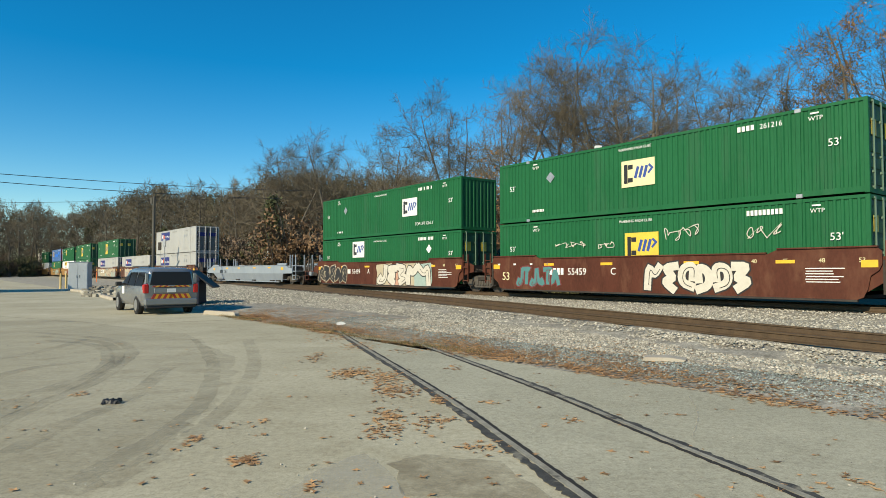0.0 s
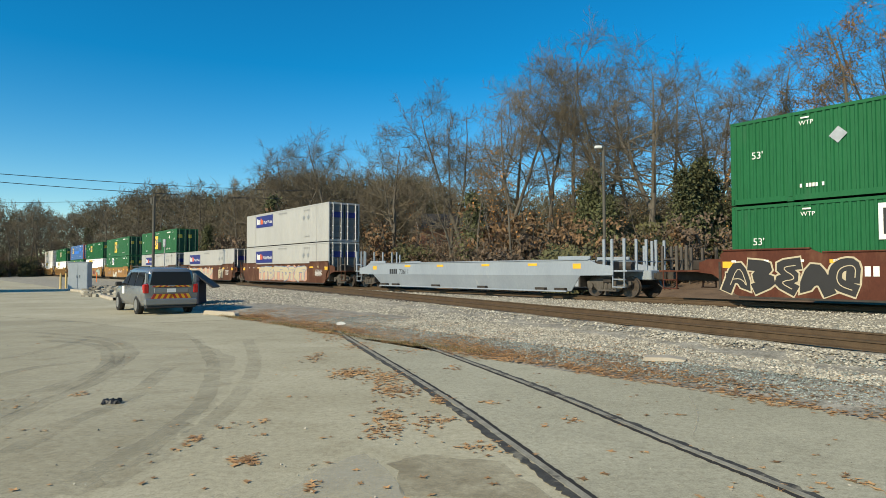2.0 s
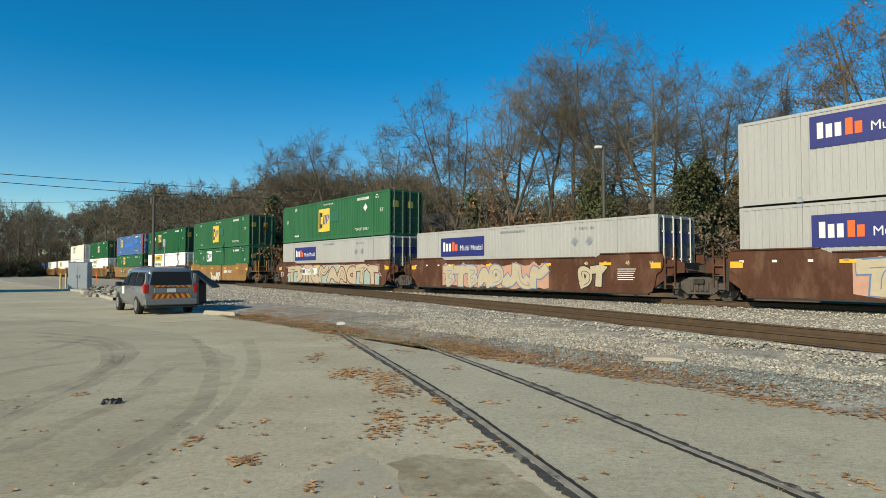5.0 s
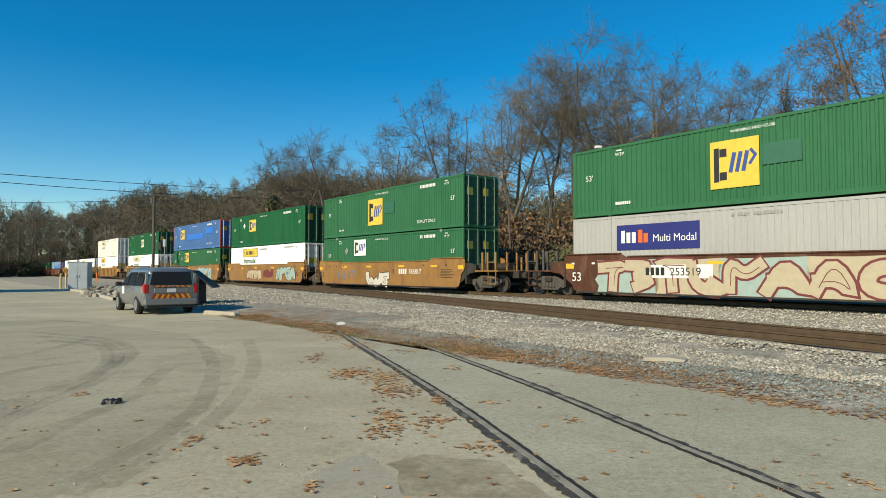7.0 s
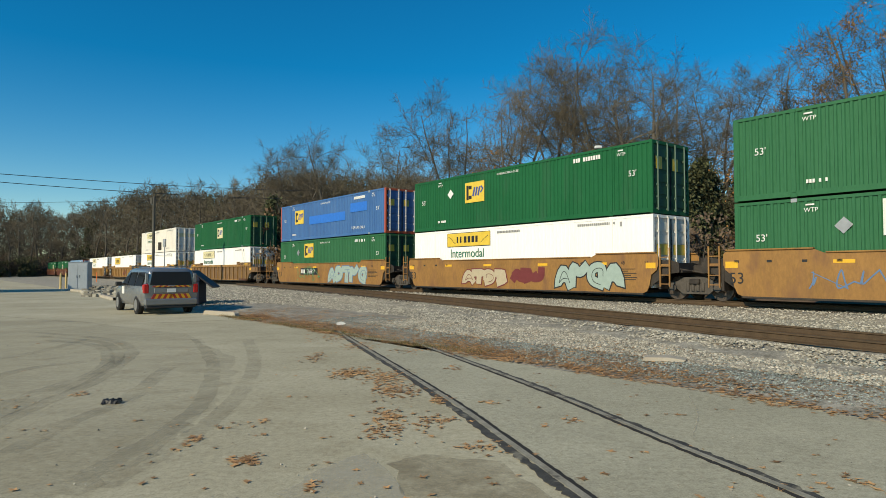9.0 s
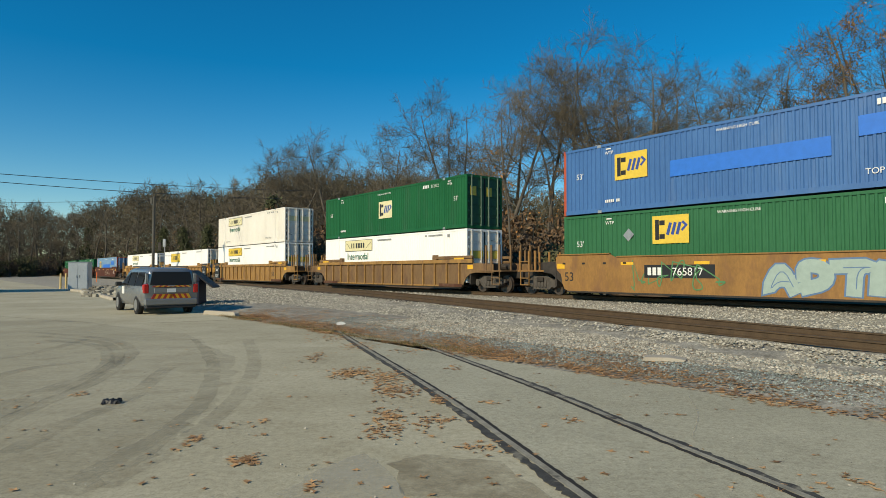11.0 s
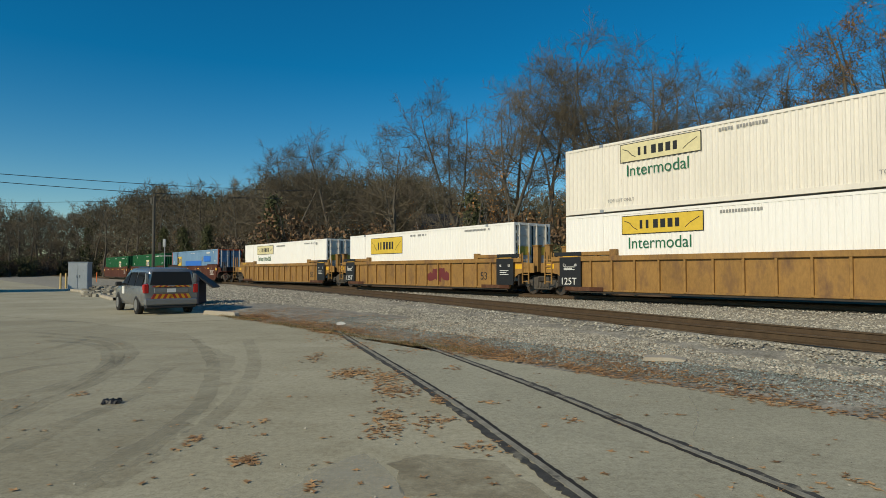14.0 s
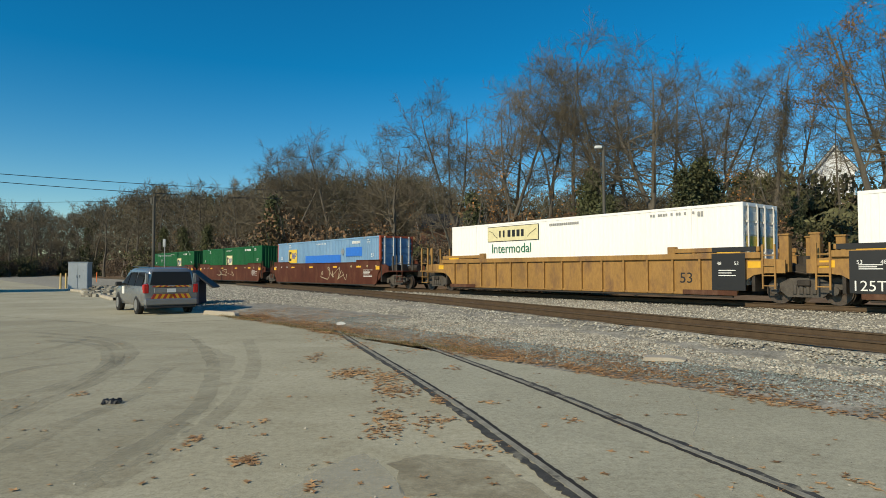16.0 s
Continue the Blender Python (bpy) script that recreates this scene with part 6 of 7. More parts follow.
def build_far_woods():
    """The mass of twigs of the distant wood, too fine to pick apart."""
    rs = np.random.RandomState(91)
    px_s = (-200, 0, 50, 90, 110, 125, 160, 200, 240, 280, 330, 400, 450, 480, 760, 800, 1700)
    py_s = (348, 360, 360, 370, 388, 376, 362, 348, 332, 324, 335, 336, 322, 300, 300, 335, 335)
    d_s = (165, 190, 195, 215, 240, 240, 200, 175, 155, 145, 135, 122, 112, 100, 98, 88, 66)
    verts, faces = [], []
    for k in range(2600):
        px = rs.uniform(-200, 800) if k < 1800 else rs.uniform(800, 1700)
        d = float(np.interp(px, px_s, d_s)) * rs.uniform(0.98, 1.12)
        x, y = at_depth(px, d)
        g = ground_z(x, y)
        top = EYE[2] + (480.6 - float(np.interp(px, px_s, py_s))) / 1104 * d
        r = rs.uniform(1.6, 3.2)
        lift = rs.uniform(0, 1) ** 0.8
        z = g + 0.8 + lift * max(0.5, top - r * 0.9 - g - 0.8)
        m = 120
        v = rs.normal(0, 1, (m, 3))
        v /= np.linalg.norm(v, axis=1)[:, None]
        c = np.array((x, y, z)) + v * (r * rs.uniform(0.2, 1.0, m) ** 0.6)[:, None] * np.array((1, 1, 1.15))
        c[:, 2] = np.maximum(c[:, 2], g)
        e = v * 0.5 + rs.normal(0, 0.55, (m, 3)) + np.array((0, 0, 0.35))
        e *= (rs.uniform(0.35, 0.8, m) / np.linalg.norm(e, axis=1))[:, None]
        s = np.cross(e, rs.normal(0, 1, (m, 3)))
        s *= (rs.uniform(0.04, 0.09, m) / np.linalg.norm(s, axis=1))[:, None] * (d / 120) ** 0.6
        i = len(verts)
        tri = np.stack([c - e - s, c - e * 0.4 + s, c + e], 1).reshape(-1, 3)
        verts.extend(tri.tolist())
        faces.extend((i + 3 * q, i + 3 * q + 1, i + 3 * q + 2) for q in range(m))
    o = raw("far_woods", verts, faces, MT["far_twigs"])
    tagged(o, "brown leafless woods filling the distance behind the tracks", "woods", kind="stuff")


build_ground()
build_lot()
build_tracks()
build_train()
build_yard()
build_litter()
build_trees()
build_far_woods()



# ---- things in the yard and beyond ----
MV = dict(
    body=surface("silver_grey_car_paint", (0.25, 0.262, 0.275), (0.31, 0.322, 0.335), 2, 60, 0.22, 0.6, 0.0),
    glass=surface("dark_tinted_glass", (0.010, 0.011, 0.012), (0.016, 0.017, 0.019), 2, 20, 0.06, 0.0, 0.0),
    rear_glass=plain("black_privacy_glass", (0.006, 0.006, 0.007), 0.55),
    tyre=plain("black_rubber", (0.018, 0.018, 0.018), 0.85),
    rim=plain("alloy_rim", (0.45, 0.45, 0.46), 0.35, 0.8),
    red=plain("red_lamp_plastic", (0.45, 0.012, 0.012), 0.2),
    trim=plain("black_plastic_trim", (0.02, 0.02, 0.021), 0.5),
    tape_red=plain("red_reflective_tape", (0.36, 0.03, 0.02), 0.35),
    tape_yellow=plain("amber_reflective_tape", (0.72, 0.36, 0.02), 0.35),
    dumpster=plain("navy_dumpster_paint", (0.008, 0.014, 0.036), 0.8),
    lid=plain("black_lid_plastic", (0.014, 0.014, 0.015), 0.6),
    cabinet=surface("dull_grey_steel_paint", (0.31, 0.355, 0.39), (0.40, 0.445, 0.48), 1.5, 20, 0.6, 0.0, 0.03, spots=(0.18, 0.17, 0.15), spot_at=(0.64, 0.75), spot_scale=1.5),
    bollard=surface("chipped_yellow_paint", (0.60, 0.42, 0.14), (0.72, 0.55, 0.25), 3, 20, 0.6, 0, 0.05),
    wood=surface("grey_weathered_pole", (0.065, 0.062, 0.052), (0.125, 0.118, 0.10), 2, 30, 0.9, 0, 0.3, stretch=(1, 1, 0.1)),
    siding=surface("white_clapboard", (0.76, 0.79, 0.82), (0.84, 0.87, 0.90), 1, 10, 0.7, 0, 0.02),
    shingle=surface("grey_roof_shingle", (0.10, 0.10, 0.10), (0.17, 0.17, 0.165), 2, 12, 0.9, 0, 0.2),
    dark_roof=surface("black_roof_shingle", (0.022, 0.022, 0.024), (0.05, 0.05, 0.052), 2, 12, 0.9, 0, 0.2),
    brick=surface("red_brown_brick", (0.17, 0.075, 0.048), (0.28, 0.14, 0.095), 3, 25, 0.9, 0, 0.2),
    orange=plain("orange_marker_plastic", (0.60, 0.13, 0.02)),
)


def body_loft(bm, sections, slot=0):
    """Skin over cross sections (x, list of (y, z)), mirrored by the caller's points."""
    rings = [[bm.verts.new((x, y, z)) for y, z in pts] for x, pts in sections]
    for a, b in zip(rings[:-1], rings[1:]):
        n = len(a)
        for i in range(n):
            bm.faces.new((a[i], a[(i + 1) % n], b[(i + 1) % n], b[i]))
    bm.faces.new(rings[0][::-1])
    bm.faces.new(rings[-1])
    bmesh.ops.recalc_face_normals(bm, faces=bm.faces)


def ring(w_low, w_mid, w_top, z0, z_belt, z_top):
    """A van's cross section: sill, belt line, roof."""
    half = [(w_low, z0), (w_mid, z0 + 0.28), (w_mid, z_belt - 0.12), (w_mid - 0.03, z_belt), (w_top, z_top - 0.10), (w_top - 0.16, z_top)]
    return half + [(-y, z) for y, z in half[::-1]]


def build_van():
    """A silver minivan, nose along +x, rear axle at the origin."""
    e = new("minivan")
    bm = bmesh.new()
    body_loft(bm, [(-0.98, ring(0.86, 0.94, 0.74, 0.42, 1.02, 1.62)), (-0.90, ring(0.90, 0.985, 0.78, 0.34, 1.03, 1.73)), (-0.5, ring(0.92, 1.0, 0.80, 0.30, 1.03, 1.76)), (1.0, ring(0.92, 1.0, 0.81, 0.30, 1.02, 1.78)), (2.1, ring(0.92, 1.0, 0.78, 0.30, 1.01, 1.74)), (2.75, ring(0.92, 0.99, 0.72, 0.30, 1.0, 1.48)), (3.35, ring(0.92, 0.98, 0.80, 0.30, 0.99, 1.14)), (3.9, ring(0.88, 0.93, 0.76, 0.30, 0.90, 1.00)), (4.15, ring(0.74, 0.78, 0.60, 0.36, 0.76, 0.84))])
    b = part("body", bm, MV["body"], e)
    b.data.shade_smooth()
    mod = b.modifiers.new("bevel", 'BEVEL')
    mod.width, mod.segments, mod.limit_method, mod.angle_limit = 0.03, 2, 'ANGLE', radians(25)

    def pane(name, pts, mat, off=0.006, parent=e):
        v = [Vector(q) for q in pts]
        nrm = (v[1] - v[0]).cross(v[2] - v[0]).normalized()
        bm2 = bmesh.new()
        a = [bm2.verts.new(q + nrm * off) for q in v]
        c = [bm2.verts.new(q - nrm * 0.02) for q in v]
        bm2.faces.new(a)
        for i in range(len(v)):
            j = (i + 1) % len(v)
            bm2.faces.new((a[i], c[i], c[j], a[j]))
        return part(name, bm2, mat, parent)
    # rear face: window, lamps, tape, plate, bumper
    pane("rear_window", [(-0.955, 0.76, 1.10), (-0.955, -0.76, 1.10), (-0.915, -0.68, 1.60), (-0.915, 0.68, 1.60)], MV["rear_glass"], 0.07)
    for sgn in (-1, 1):
        bm2 = bmesh.new()
        box(bm2, -1.02, -0.78, min(sgn * 0.80, sgn * 0.985), max(sgn * 0.80, sgn * 0.985), 0.80, 1.14, 0.03)
        part("tail_lamp", bm2, MV["red"], e)
        bm2 = bmesh.new()
        box(bm2, -1.0, -0.92, min(sgn * 0.80, sgn * 0.93), max(sgn * 0.80, sgn * 0.93), 1.16, 1.56, 0.03)
        part("pillar_trim", bm2, MV["body"], e)
    bm2 = bmesh.new()
    box(bm2, -1.07, -0.80, -0.95, 0.95, 0.34, 0.60, 0.05)
    bump = part("rear_bumper", bm2, MV["body"], e)
    bm2 = bmesh.new()
    box(bm2, -1.05, -0.7, -0.90, 0.90, 0.24, 0.34, 0.03)
    part("bumper_skirt", bm2, MV["trim"], e)
    bm2 = bmesh.new()
    box(bm2, -1.012, -0.97, -0.62, 0.62, 0.80, 1.02, 0.02)
    part("plate_recess", bm2, MV["body"], e)
    bm2 = bmesh.new()
    box(bm2, -1.022, -1.012, -0.16, 0.16, 0.83, 0.97)
    part("number_plate", bm2, M["mark_white"], e, "white plate with plain bars")
    bm2 = bmesh.new()
    box(bm2, -1.04, -0.98, -0.13, 0.13, 1.055, 1.085, 0.008)
    part("chrome_strip", bm2, MV["rim"], e)
    for z0, z1, w in ((0.60, 0.77, 0.72), (1.03, 1.09, 0.70)):
        n = 14
        for i in range(n):
            y0 = -w + 2 * w * i / n
            sl = 0.09 if i < n / 2 else -0.09
            vs = [(-1.024, y0, z0), (-1.024, y0 + 2 * w / n, z0), (-1.024, y0 + 2 * w / n + sl, z1), (-1.024, y0 + sl, z1)]
            if max(abs(q[1]) for q in vs) > w + 0.02:
                continue
            bm2 = bmesh.new()
            a = [bm2.verts.new(q) for q in vs]
            c = [bm2.verts.new((q[0] + 0.04, q[1], q[2])) for q in vs]
            bm2.faces.new(a[::-1])
            for k in range(4):
                bm2.faces.new((a[k], a[(k + 1) % 4], c[(k + 1) % 4], c[k]))
            part("tape_stripe", bm2, MV["tape_red"] if i % 2 else MV["tape_yellow"], e)
    # side windows, mirrors, handles, wheels
    for sgn in (-1, 1):
        for x0, x1 in ((-0.75, 0.30), (0.40, 1.38), (1.48, 2.45)):
            top = 1.58 if x1 < 2 else 1.50
            lo = [(x0, sgn * 0.985, 1.07), (x1, sgn * 0.985, 1.07), (x1 - (0.45 if x1 > 2 else 0.03), sgn * 0.835, top), (x0 + 0.05, sgn * 0.835, 1.58)]
            pane("side_window", lo if sgn < 0 else lo[::-1], MV["glass"], 0.012)
        bm2 = bmesh.new()
        box(bm2, 2.42, 2.56, min(sgn * 0.98, sgn * 1.22), max(sgn * 0.98, sgn * 1.22), 1.02, 1.20, 0.03)
        part("mirror", bm2, MV["trim"], e)
        for x in (0.50, 1.60):
            bm2 = bmesh.new()
            box(bm2, x, x + 0.2, sgn * 1.0 - 0.02, sgn * 1.0 + 0.02, 0.92, 0.96, 0.008)
            part("door_handle", bm2, MV["body"], e)
        bm2 = bmesh.new()
        bar(bm2, (-0.6, sgn * 0.70, 1.80), (1.9, sgn * 0.70, 1.82), 0.045, 0.04)
        part("roof_rail", bm2, MV["trim"], e)
        for x in (0.0, 3.08):
            bm2 = bmesh.new()
            disc(bm2, (0, 0, 0), (0, 1, 0), 0.335, 0.22, 28)
            wv = part("wheel", bm2, MV["tyre"], e)
            wv.matrix_basis = pose(x, sgn * 0.90, 0.335)
            bm2 = bmesh.new()
            disc(bm2, (0, sgn * 0.10, 0), (0, 1, 0), 0.215, 0.04, 20)
            part("rim", bm2, MV["rim"], wv)
            bm2 = bmesh.new()
            disc(bm2, (x, sgn * 0.945, 0.36), (0, 1, 0), 0.40, 0.10, 24)
            part("wheel_arch", bm2, MV["trim"], e)
    o = plate("door_emblem", e, 0, 0, 0.42, 0.30, M["mark_white"], 0)
    o.matrix_basis = pose(2.35, 1.003, 0.72, 0, 0, 180)
    rx, ry = see(247, 555.5)
    hd = VAN_HEADING
    # the near rear wheel stands at the place seen
    ox = 0.90
    x = rx + ox * math.sin(radians(hd))
    y = ry - ox * math.cos(radians(hd))
    e.matrix_basis = pose(x, y, 0.002, 0, 0, hd)
    tagged(e, "parked silver-grey minivan with red and amber chevron tape", "minivan")


VAN_HEADING = 129.0


def build_yard_things():
    build_van()
    # dumpster with its lid thrown open
    e = new("dumpster")
    bm = bmesh.new()
    extrude_profile(bm, [(-0.95, 0.12), (0.95, 0.12), (0.95, 1.35), (0.55, 1.62), (-0.95, 1.62)], -0.75, 0.75)
    part("bin", bm, MV["dumpster"], e)
    bm = bmesh.new()
    box(bm, -1.0, 1.0, -0.80, -0.74, 1.18, 1.28, 0.01)
    part("rim", bm, MV["dumpster"], e)
    bm = bmesh.new()
    extrude_profile(bm, [(0.55, 1.63), (0.60, 1.67), (1.60, 0.90), (1.55, 0.84)], -0.72, 0.72)
    part("lid", bm, MV["lid"], e, "black plastic lid hanging open")
    for x in (-0.8, 0.8):
        for y in (-0.6, 0.6):
            bm = bmesh.new()
            disc(bm, (x, y, 0.062), (0, 1, 0), 0.062, 0.05, 12)
            part("caster", bm, MV["tyre"], e)
    x, y = at_depth(322, 29.5)
    e.matrix_basis = pose(x, y, 0.0, 0, 0, 8)
    tagged(e, "navy blue steel dumpster with black lid hanging open", "dumpster")
    # steel cabinet on its pad
    e = new("equipment_cabinet")
    bm = bmesh.new()
    box(bm, -0.75, 0.75, -0.6, 0.6, 0.06, 2.36, 0.02)
    part("housing", bm, MV["cabinet"], e)
    bm = bmesh.new()
    box(bm, -0.79, 0.79, -0.64, 0.64, 2.36, 2.43, 0.02)
    part("cover", bm, MV["cabinet"], e)
    bm = bmesh.new()
    box(bm, -0.9, 0.9, -0.75, 0.75, -0.1, 0.06, 0.02)
    part("base_slab", bm, MS["kerb"], e)
    for k in (-0.36, 0.36):
        bm = bmesh.new()
        box(bm, k - 0.34, k + 0.34, -0.622, -0.60, 0.16, 2.26, 0.008)
        d = part("door", bm, MV["cabinet"], e)
        bm = bmesh.new()
        box(bm, k * 0.3 - 0.02, k * 0.3 + 0.02, -0.66, -0.622, 1.1, 1.3, 0.005)
        part("handle", bm, M["steel"], d)
    x, y = see(134, 514.5)
    e.matrix_basis = pose(x, y + 0.7, 0, 0, 0, 14)
    tagged(e, "grey steel equipment cabinet beside yellow posts", "cabinet")
    for k, px in enumerate((108, 117.5)):
        bm = bmesh.new()
        bar(bm, (0, 0, -0.2), (0, 0, 1.38), 0.17, sides=14)
        bar(bm, (0, 0, 1.38), (0, 0, 1.45), 0.12, sides=14)
        o = part("bollard", bm, MV["bollard"])
        x, y = see(px, 511.5 - k * 0.5)
        o.matrix_basis = pose(x, y, 0)
        tagged(o, "yellow painted steel bollard at the cabinet", "bollard", "bollards by the cabinet")
    x, y = at_depth(171.5, 85)
    bm = bmesh.new()
    box(bm, -0.06, 0.06, -0.02, 0.02, -0.1, 1.35, 0.01)
    o = part("marker_post", bm, MV["orange"])
    o.matrix_basis = pose(x, y, ground_z(x, y))
    tagged(o, "slim orange marker post in the gravel", "marker post")
    # concrete kerbs and wheel stop
    bm = bmesh.new()
    extrude_profile(bm, [(-0.95, 0), (0.95, 0), (0.93, 0.10), (0.85, 0.15), (-0.85, 0.15), (-0.93, 0.10)], -0.09, 0.09)
    o = part("wheel_stop", bm, MS["kerb"])
    x, y = see(392, 558)
    o.matrix_basis = pose(x, y, 0.001, 0, 0, -35)
    tagged(o, "worn concrete wheel stop beside the minivan", "wheel stop")
    line = smooth_line([see(128, 515), see(150, 518), see(175, 524), see(205, 532)], 24)
    k = ribbon("kerb", line, -0.12, 0.12, 0.16, MS["kerb"], None, 0.2, 0.015, 3)
    tagged(k, "low crumbling concrete kerb at the yard's edge", "kerb", kind="structure")
    rnd = random.Random(31)
    bm = bmesh.new()
    for _ in range(240):
        px, py = rnd.uniform(150, 215), rnd.uniform(509, 526)
        x, y = see(px, py - (px - 150) * 0.02)
        s = rnd.uniform(0.08, 0.24)
        box(bm, x - s, x + s, y - s, y + s, -0.05, 0.05 + rnd.uniform(0, 0.22))
    o = part("rubble", bm, MG["stone"])
    tagged(o, "heap of broken grey stones beside the kerb", "rubble", kind="stuff")
    # utility pole and wires
    x, y = at_depth(271, 58)
    e = new("utility_pole")
    bm = bmesh.new()
    bar(bm, (0, 0, -0.5), (0, 0, 8.6), 0.26, sides=12)
    part("pole", bm, MV["wood"], e)
    bm = bmesh.new()
    box(bm, -0.32, -0.10, -0.12, 0.12, 7.9, 8.5, 0.02)
    part("bracket", bm, MV["wood"], e)
    e.matrix_basis = pose(x, y, 0)
    tagged(e, "grey weathered wooden utility pole in the yard", "utility pole")
    for (px0, py0, d0), (px1, py1, d1), sag in (((-300, 283, 34), (640, 338, 84), 0.5), ((-300, 296, 34), (640, 352, 84), 0.6), ((-300, 362, 60), (760, 340, 130), 0.4)):
        x0, y0 = at_depth(px0, d0)
        x1, y1 = at_depth(px1, d1)
        z0, z1 = EYE[2] + (480.6 - py0) / 1104 * d0, EYE[2] + (480.6 - py1) / 1104 * d1
        vv, ff = [], []
        pts = [Vector((x0 + (x1 - x0) * t, y0 + (y1 - y0) * t, z0 + (z1 - z0) * t - sag * 4 * t * (1 - t))) for t in [i / 24 for i in range(25)]]
        tube(vv, ff, pts, [0.024] * 25, 5)
        tagged(raw("power_line", vv, ff, MV["trim"]), "thin black overhead power line", "power line", "overhead lines", "structure")
    # railway signal mast and small white mast
    x, y = at_depth(291, 74)
    e = new("railway_signal")
    bm = bmesh.new()
    bar(bm, (0, 0, -0.5), (0, 0, 5.2), 0.12, sides=8)
    part("mast", bm, M["steel"], e)
    for dx, z in ((-0.55, 3.9), (0.0, 4.3)):
        bm = bmesh.new()
        box(bm, dx - 0.18, dx + 0.18, -0.16, 0.02, z, z + 0.95, 0.04)
        part("signal_head", bm, M["dark"] if dx else M["steel"], e)
    bm = bmesh.new()
    box(bm, -0.8, 0.8, -0.04, 0.3, 3.2, 3.28)
    part("platform", bm, M["steel"], e)
    e.matrix_basis = pose(x, y, ground_z(x, y))
    tagged(e, "grey railway signal mast with two heads", "railway signal")
    x, y = at_depth(474, 66)
    bm = bmesh.new()
    bar(bm, (0, 0, -0.5), (0, 0, 4.4), 0.10, sides=8)
    box(bm, -0.35, 0.35, -0.05, 0.05, 2.9, 3.05)
    o = part("white_mast", bm, M["mark_white"])
    o.matrix_basis = pose(x, y, ground_z(x, y))
    tagged(o, "thin white metal mast behind the railway", "mast")
    # yard lamp behind the line
    x, y = at_depth(1070, 35)
    e = new("street_lamp")
    g = ground_z(x, y)
    top = EYE[2] + (480.6 - 262) / 1104 * 35 - g
    bm = bmesh.new()
    bar(bm, (0, 0, -0.3), (0, 0, top), 0.17, sides=10)
    part("pole", bm, MV["wood"], e)
    bm = bmesh.new()
    bar(bm, (0, 0, top - 0.06), (-0.30, -0.1, top + 0.02), 0.07, sides=8)
    part("arm", bm, MV["wood"], e)
    bm = bmesh.new()
    box(bm, -0.52, -0.12, -0.2, 0.06, top - 0.02, top + 0.14, 0.04)
    part("lamp_head", bm, M["mark_white"], e)
    e.matrix_basis = pose(x, y, g)
    tagged(e, "tall grey street lamp with a small head", "street lamp")


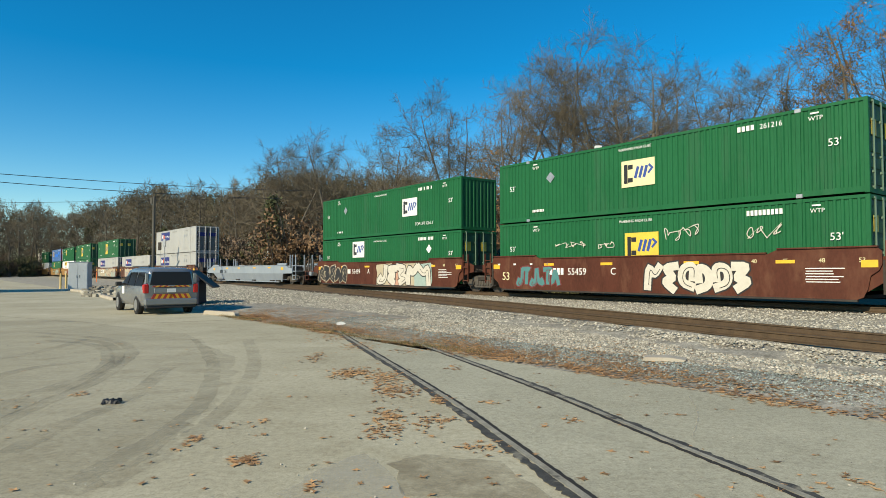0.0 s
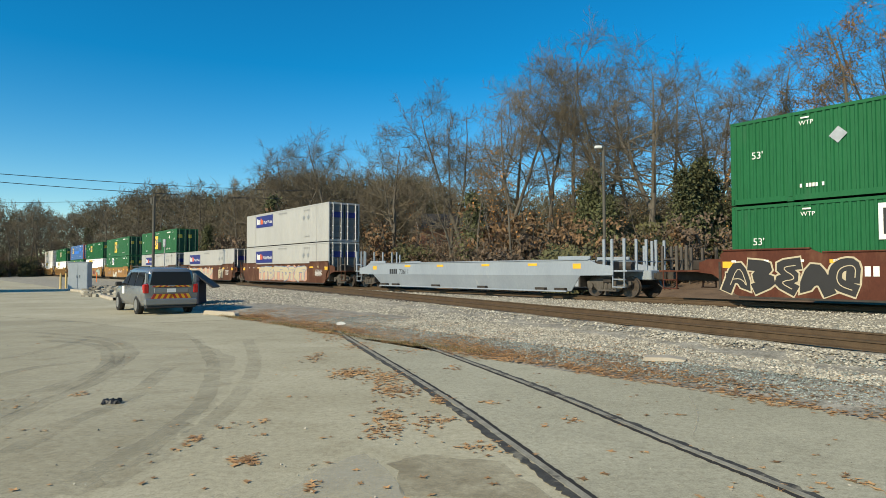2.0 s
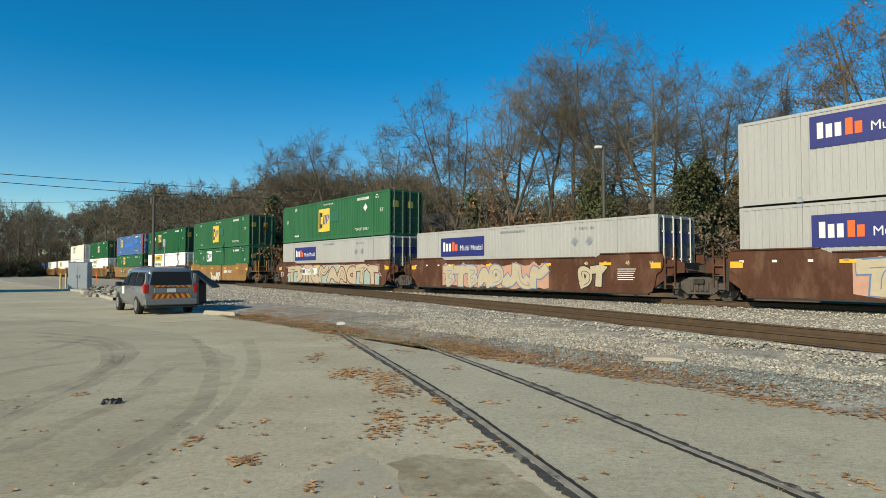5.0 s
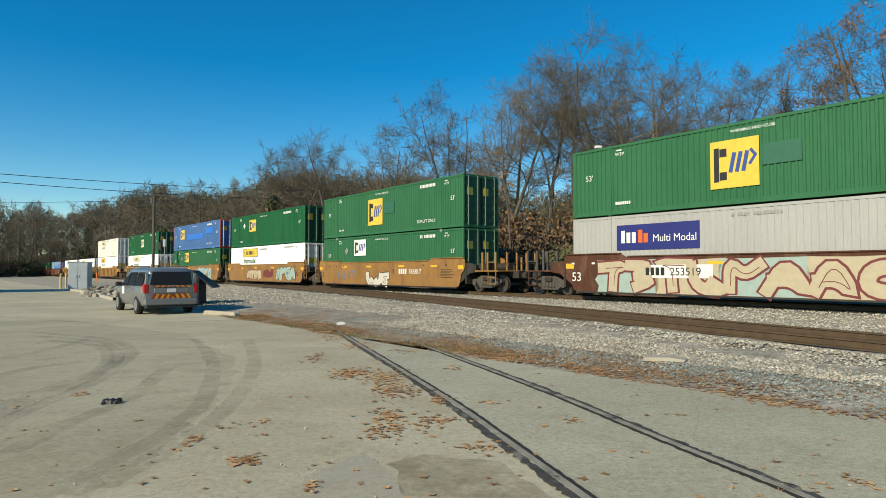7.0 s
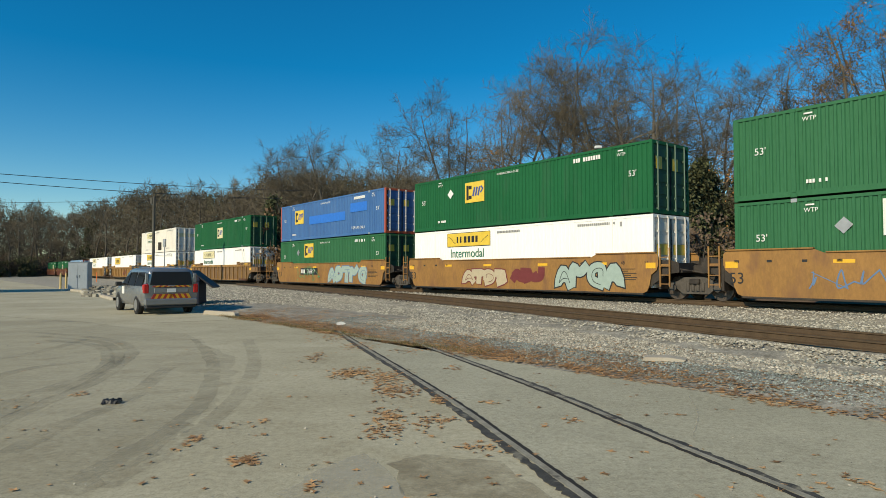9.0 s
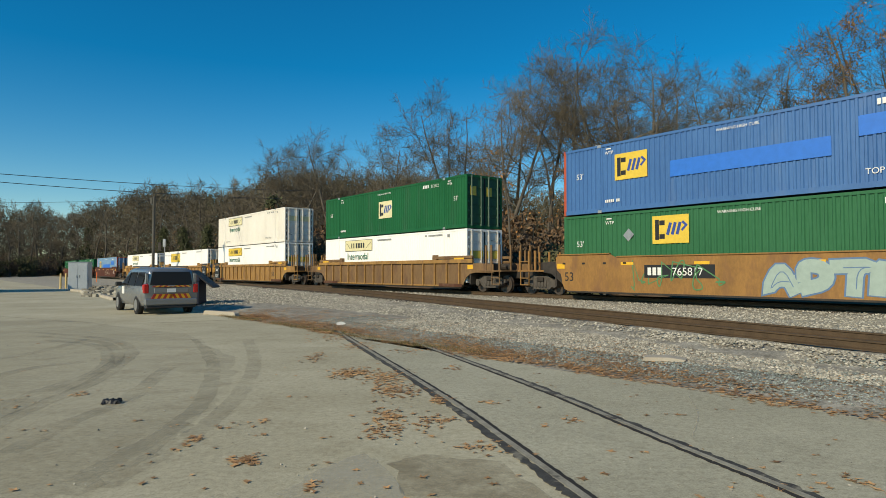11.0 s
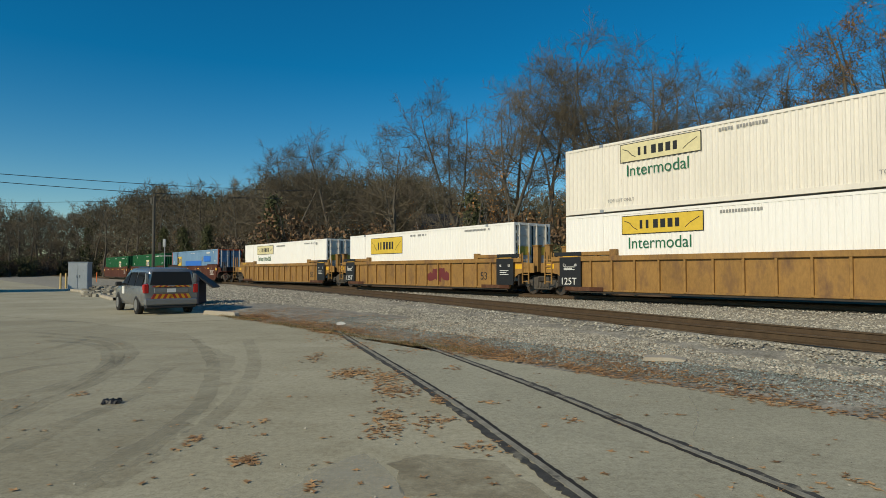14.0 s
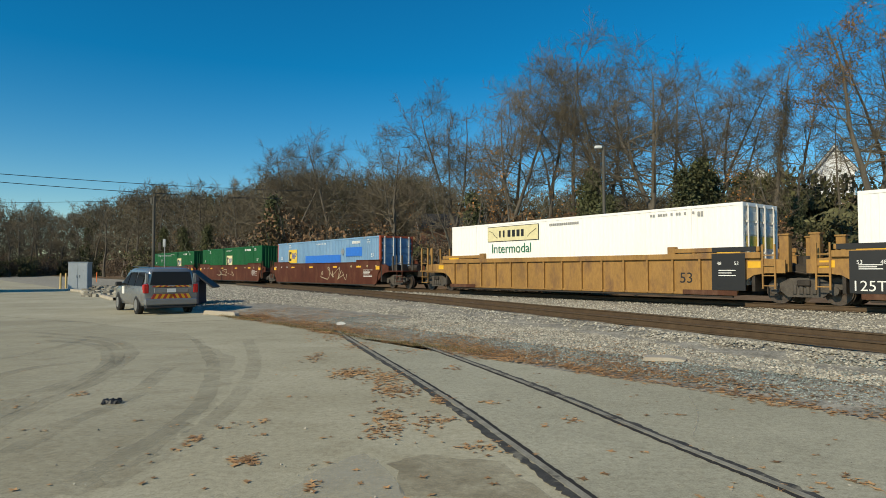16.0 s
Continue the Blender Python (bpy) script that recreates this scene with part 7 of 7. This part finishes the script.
def house(name, w, depth, eave, rise, wall, roof, label, windows, porch=False, base=0.0):
    """A gabled house; gable front at -y, width along x, floor at z = 0."""
    e = new(name)
    bm = bmesh.new()
    extrude_profile(bm, [(-w / 2, base), (w / 2, base), (w / 2, eave), (0, eave + rise), (-w / 2, eave)], 0, depth)
    part("wall", bm, wall, e)
    for sgn in (-1, 1):
        bm = bmesh.new()
        ov = 0.35
        a = math.hypot(w / 2, rise)
        ux, uz = w / 2 / a, rise / a
        p0 = (sgn * (w / 2 + ov * ux), eave - ov * uz)
        p1 = (0, eave + rise)
        n = (sgn * uz * 0.16, ux * 0.16)
        pts = [(p0[0], p0[1] + 0.02), (p1[0], p1[1] + 0.02), (p1[0], p1[1] + 0.2), (p0[0] + n[0], p0[1] + n[1] + 0.04)]
        extrude_profile(bm, pts, -0.3, depth + 0.3)
        part("roof", bm, roof, e)
        bm = bmesh.new()
        pts = [(p0[0], p0[1] - 0.16), (p1[0], p1[1] - 0.16), (p1[0], p1[1] + 0.1), (p0[0], p0[1] + 0.1)]
        extrude_profile(bm, pts, -0.34, -0.302)
        part("barge_board", bm, M["mark_white"], e)
    for x, z, ww, hh in windows:
        bm = bmesh.new()
        box(bm, x - ww / 2 - 0.08, x + ww / 2 + 0.08, -0.05, -0.003, z - 0.08, z + hh + 0.08, 0.01)
        f = part("window", bm, M["mark_white"], e)
        for sx in (-1, 1):
            for k in (0, 1):
                bm = bmesh.new()
                x0 = x + (0 if sx > 0 else -ww / 2) + 0.03
                box(bm, x0, x0 + ww / 2 - 0.06, -0.062, -0.051, z + k * hh / 2 + 0.03, z + (k + 1) * hh / 2 - 0.03)
                part("pane", bm, MV["glass"], f)
    if porch:
        bm = bmesh.new()
        extrude_profile(bm, [(-2.4, 3.9), (0.4, 3.9), (0.4, 4.1), (-1.0, 5.2), (-2.4, 4.1)], -2.2, -0.003)
        part("porch_roof", bm, wall, e)
        for x in (-2.2, 0.2):
            bm = bmesh.new()
            box(bm, x - 0.1, x + 0.1, -2.1, -1.9, 0, 3.9)
            part("porch_post", bm, M["mark_white"], e)
        bm = bmesh.new()
        box(bm, -w / 2 - 0.02, w / 2 + 0.02, -0.06, -0.004, 0, 2.2)
        part("foundation", bm, MV["brick"], e)
    return tagged(e, label, "house")


def build_houses():
    d = 64
    h = house("white_house", 3.6, 7, 7.4, 2.4, MV["siding"], MV["shingle"], "white clapboard house with a grey gabled roof", [(-1.0, 5.2, 0.62, 1.6), (0.9, 5.2, 0.62, 1.6), (1.15, 2.6, 0.6, 1.5)], True)
    x, y = at_depth(1480, d)
    h.matrix_basis = pose(x, y, EYE[2] + (480.6 - 258) / 1104 * d - 9.8, 0, 0, -25)
    wing = house("white_house", 3.2, 7, 7.0, 1.4, MV["siding"], MV["shingle"], "white clapboard house half hidden by trees", [(0.6, 4.9, 0.7, 1.6), (-1.2, 4.9, 0.7, 1.6)])
    x, y = at_depth(1345, 80)
    wing.matrix_basis = pose(x, y, EYE[2] + (480.6 - 292) / 1104 * 80 - 8.9, 0, 0, -14)
    d = 84
    h2 = house("brick_house", 6.5, 12, 4.4, 2.0, MV["brick"], MV["dark_roof"], "brown brick house with a black shingle roof", [(-1.5, 2.4, 1.0, 1.3), (1.5, 2.4, 1.0, 1.3)])
    x, y = at_depth(738, d)
    h2.matrix_basis = pose(x, y, EYE[2] + (480.6 - 370) / 1104 * d - 7.2, 0, 0, -80)


def build_shadow_shed():
    """An unseen shed, added out of view so its shadow falls across the paving."""
    h = house("shed", 8.0, 4.5, 5.6, 1.6, MV["cabinet"], MV["shingle"], "grey metal shed added out of view to cast a shadow", [(-2, 1.2, 1.0, 1.2), (2, 1.2, 1.0, 1.2)])
    h["category"] = "shed"
    h.matrix_basis = pose(-42.0, 43.5, 0.002)


build_yard_things()
build_houses()
build_shadow_shed()



motions()
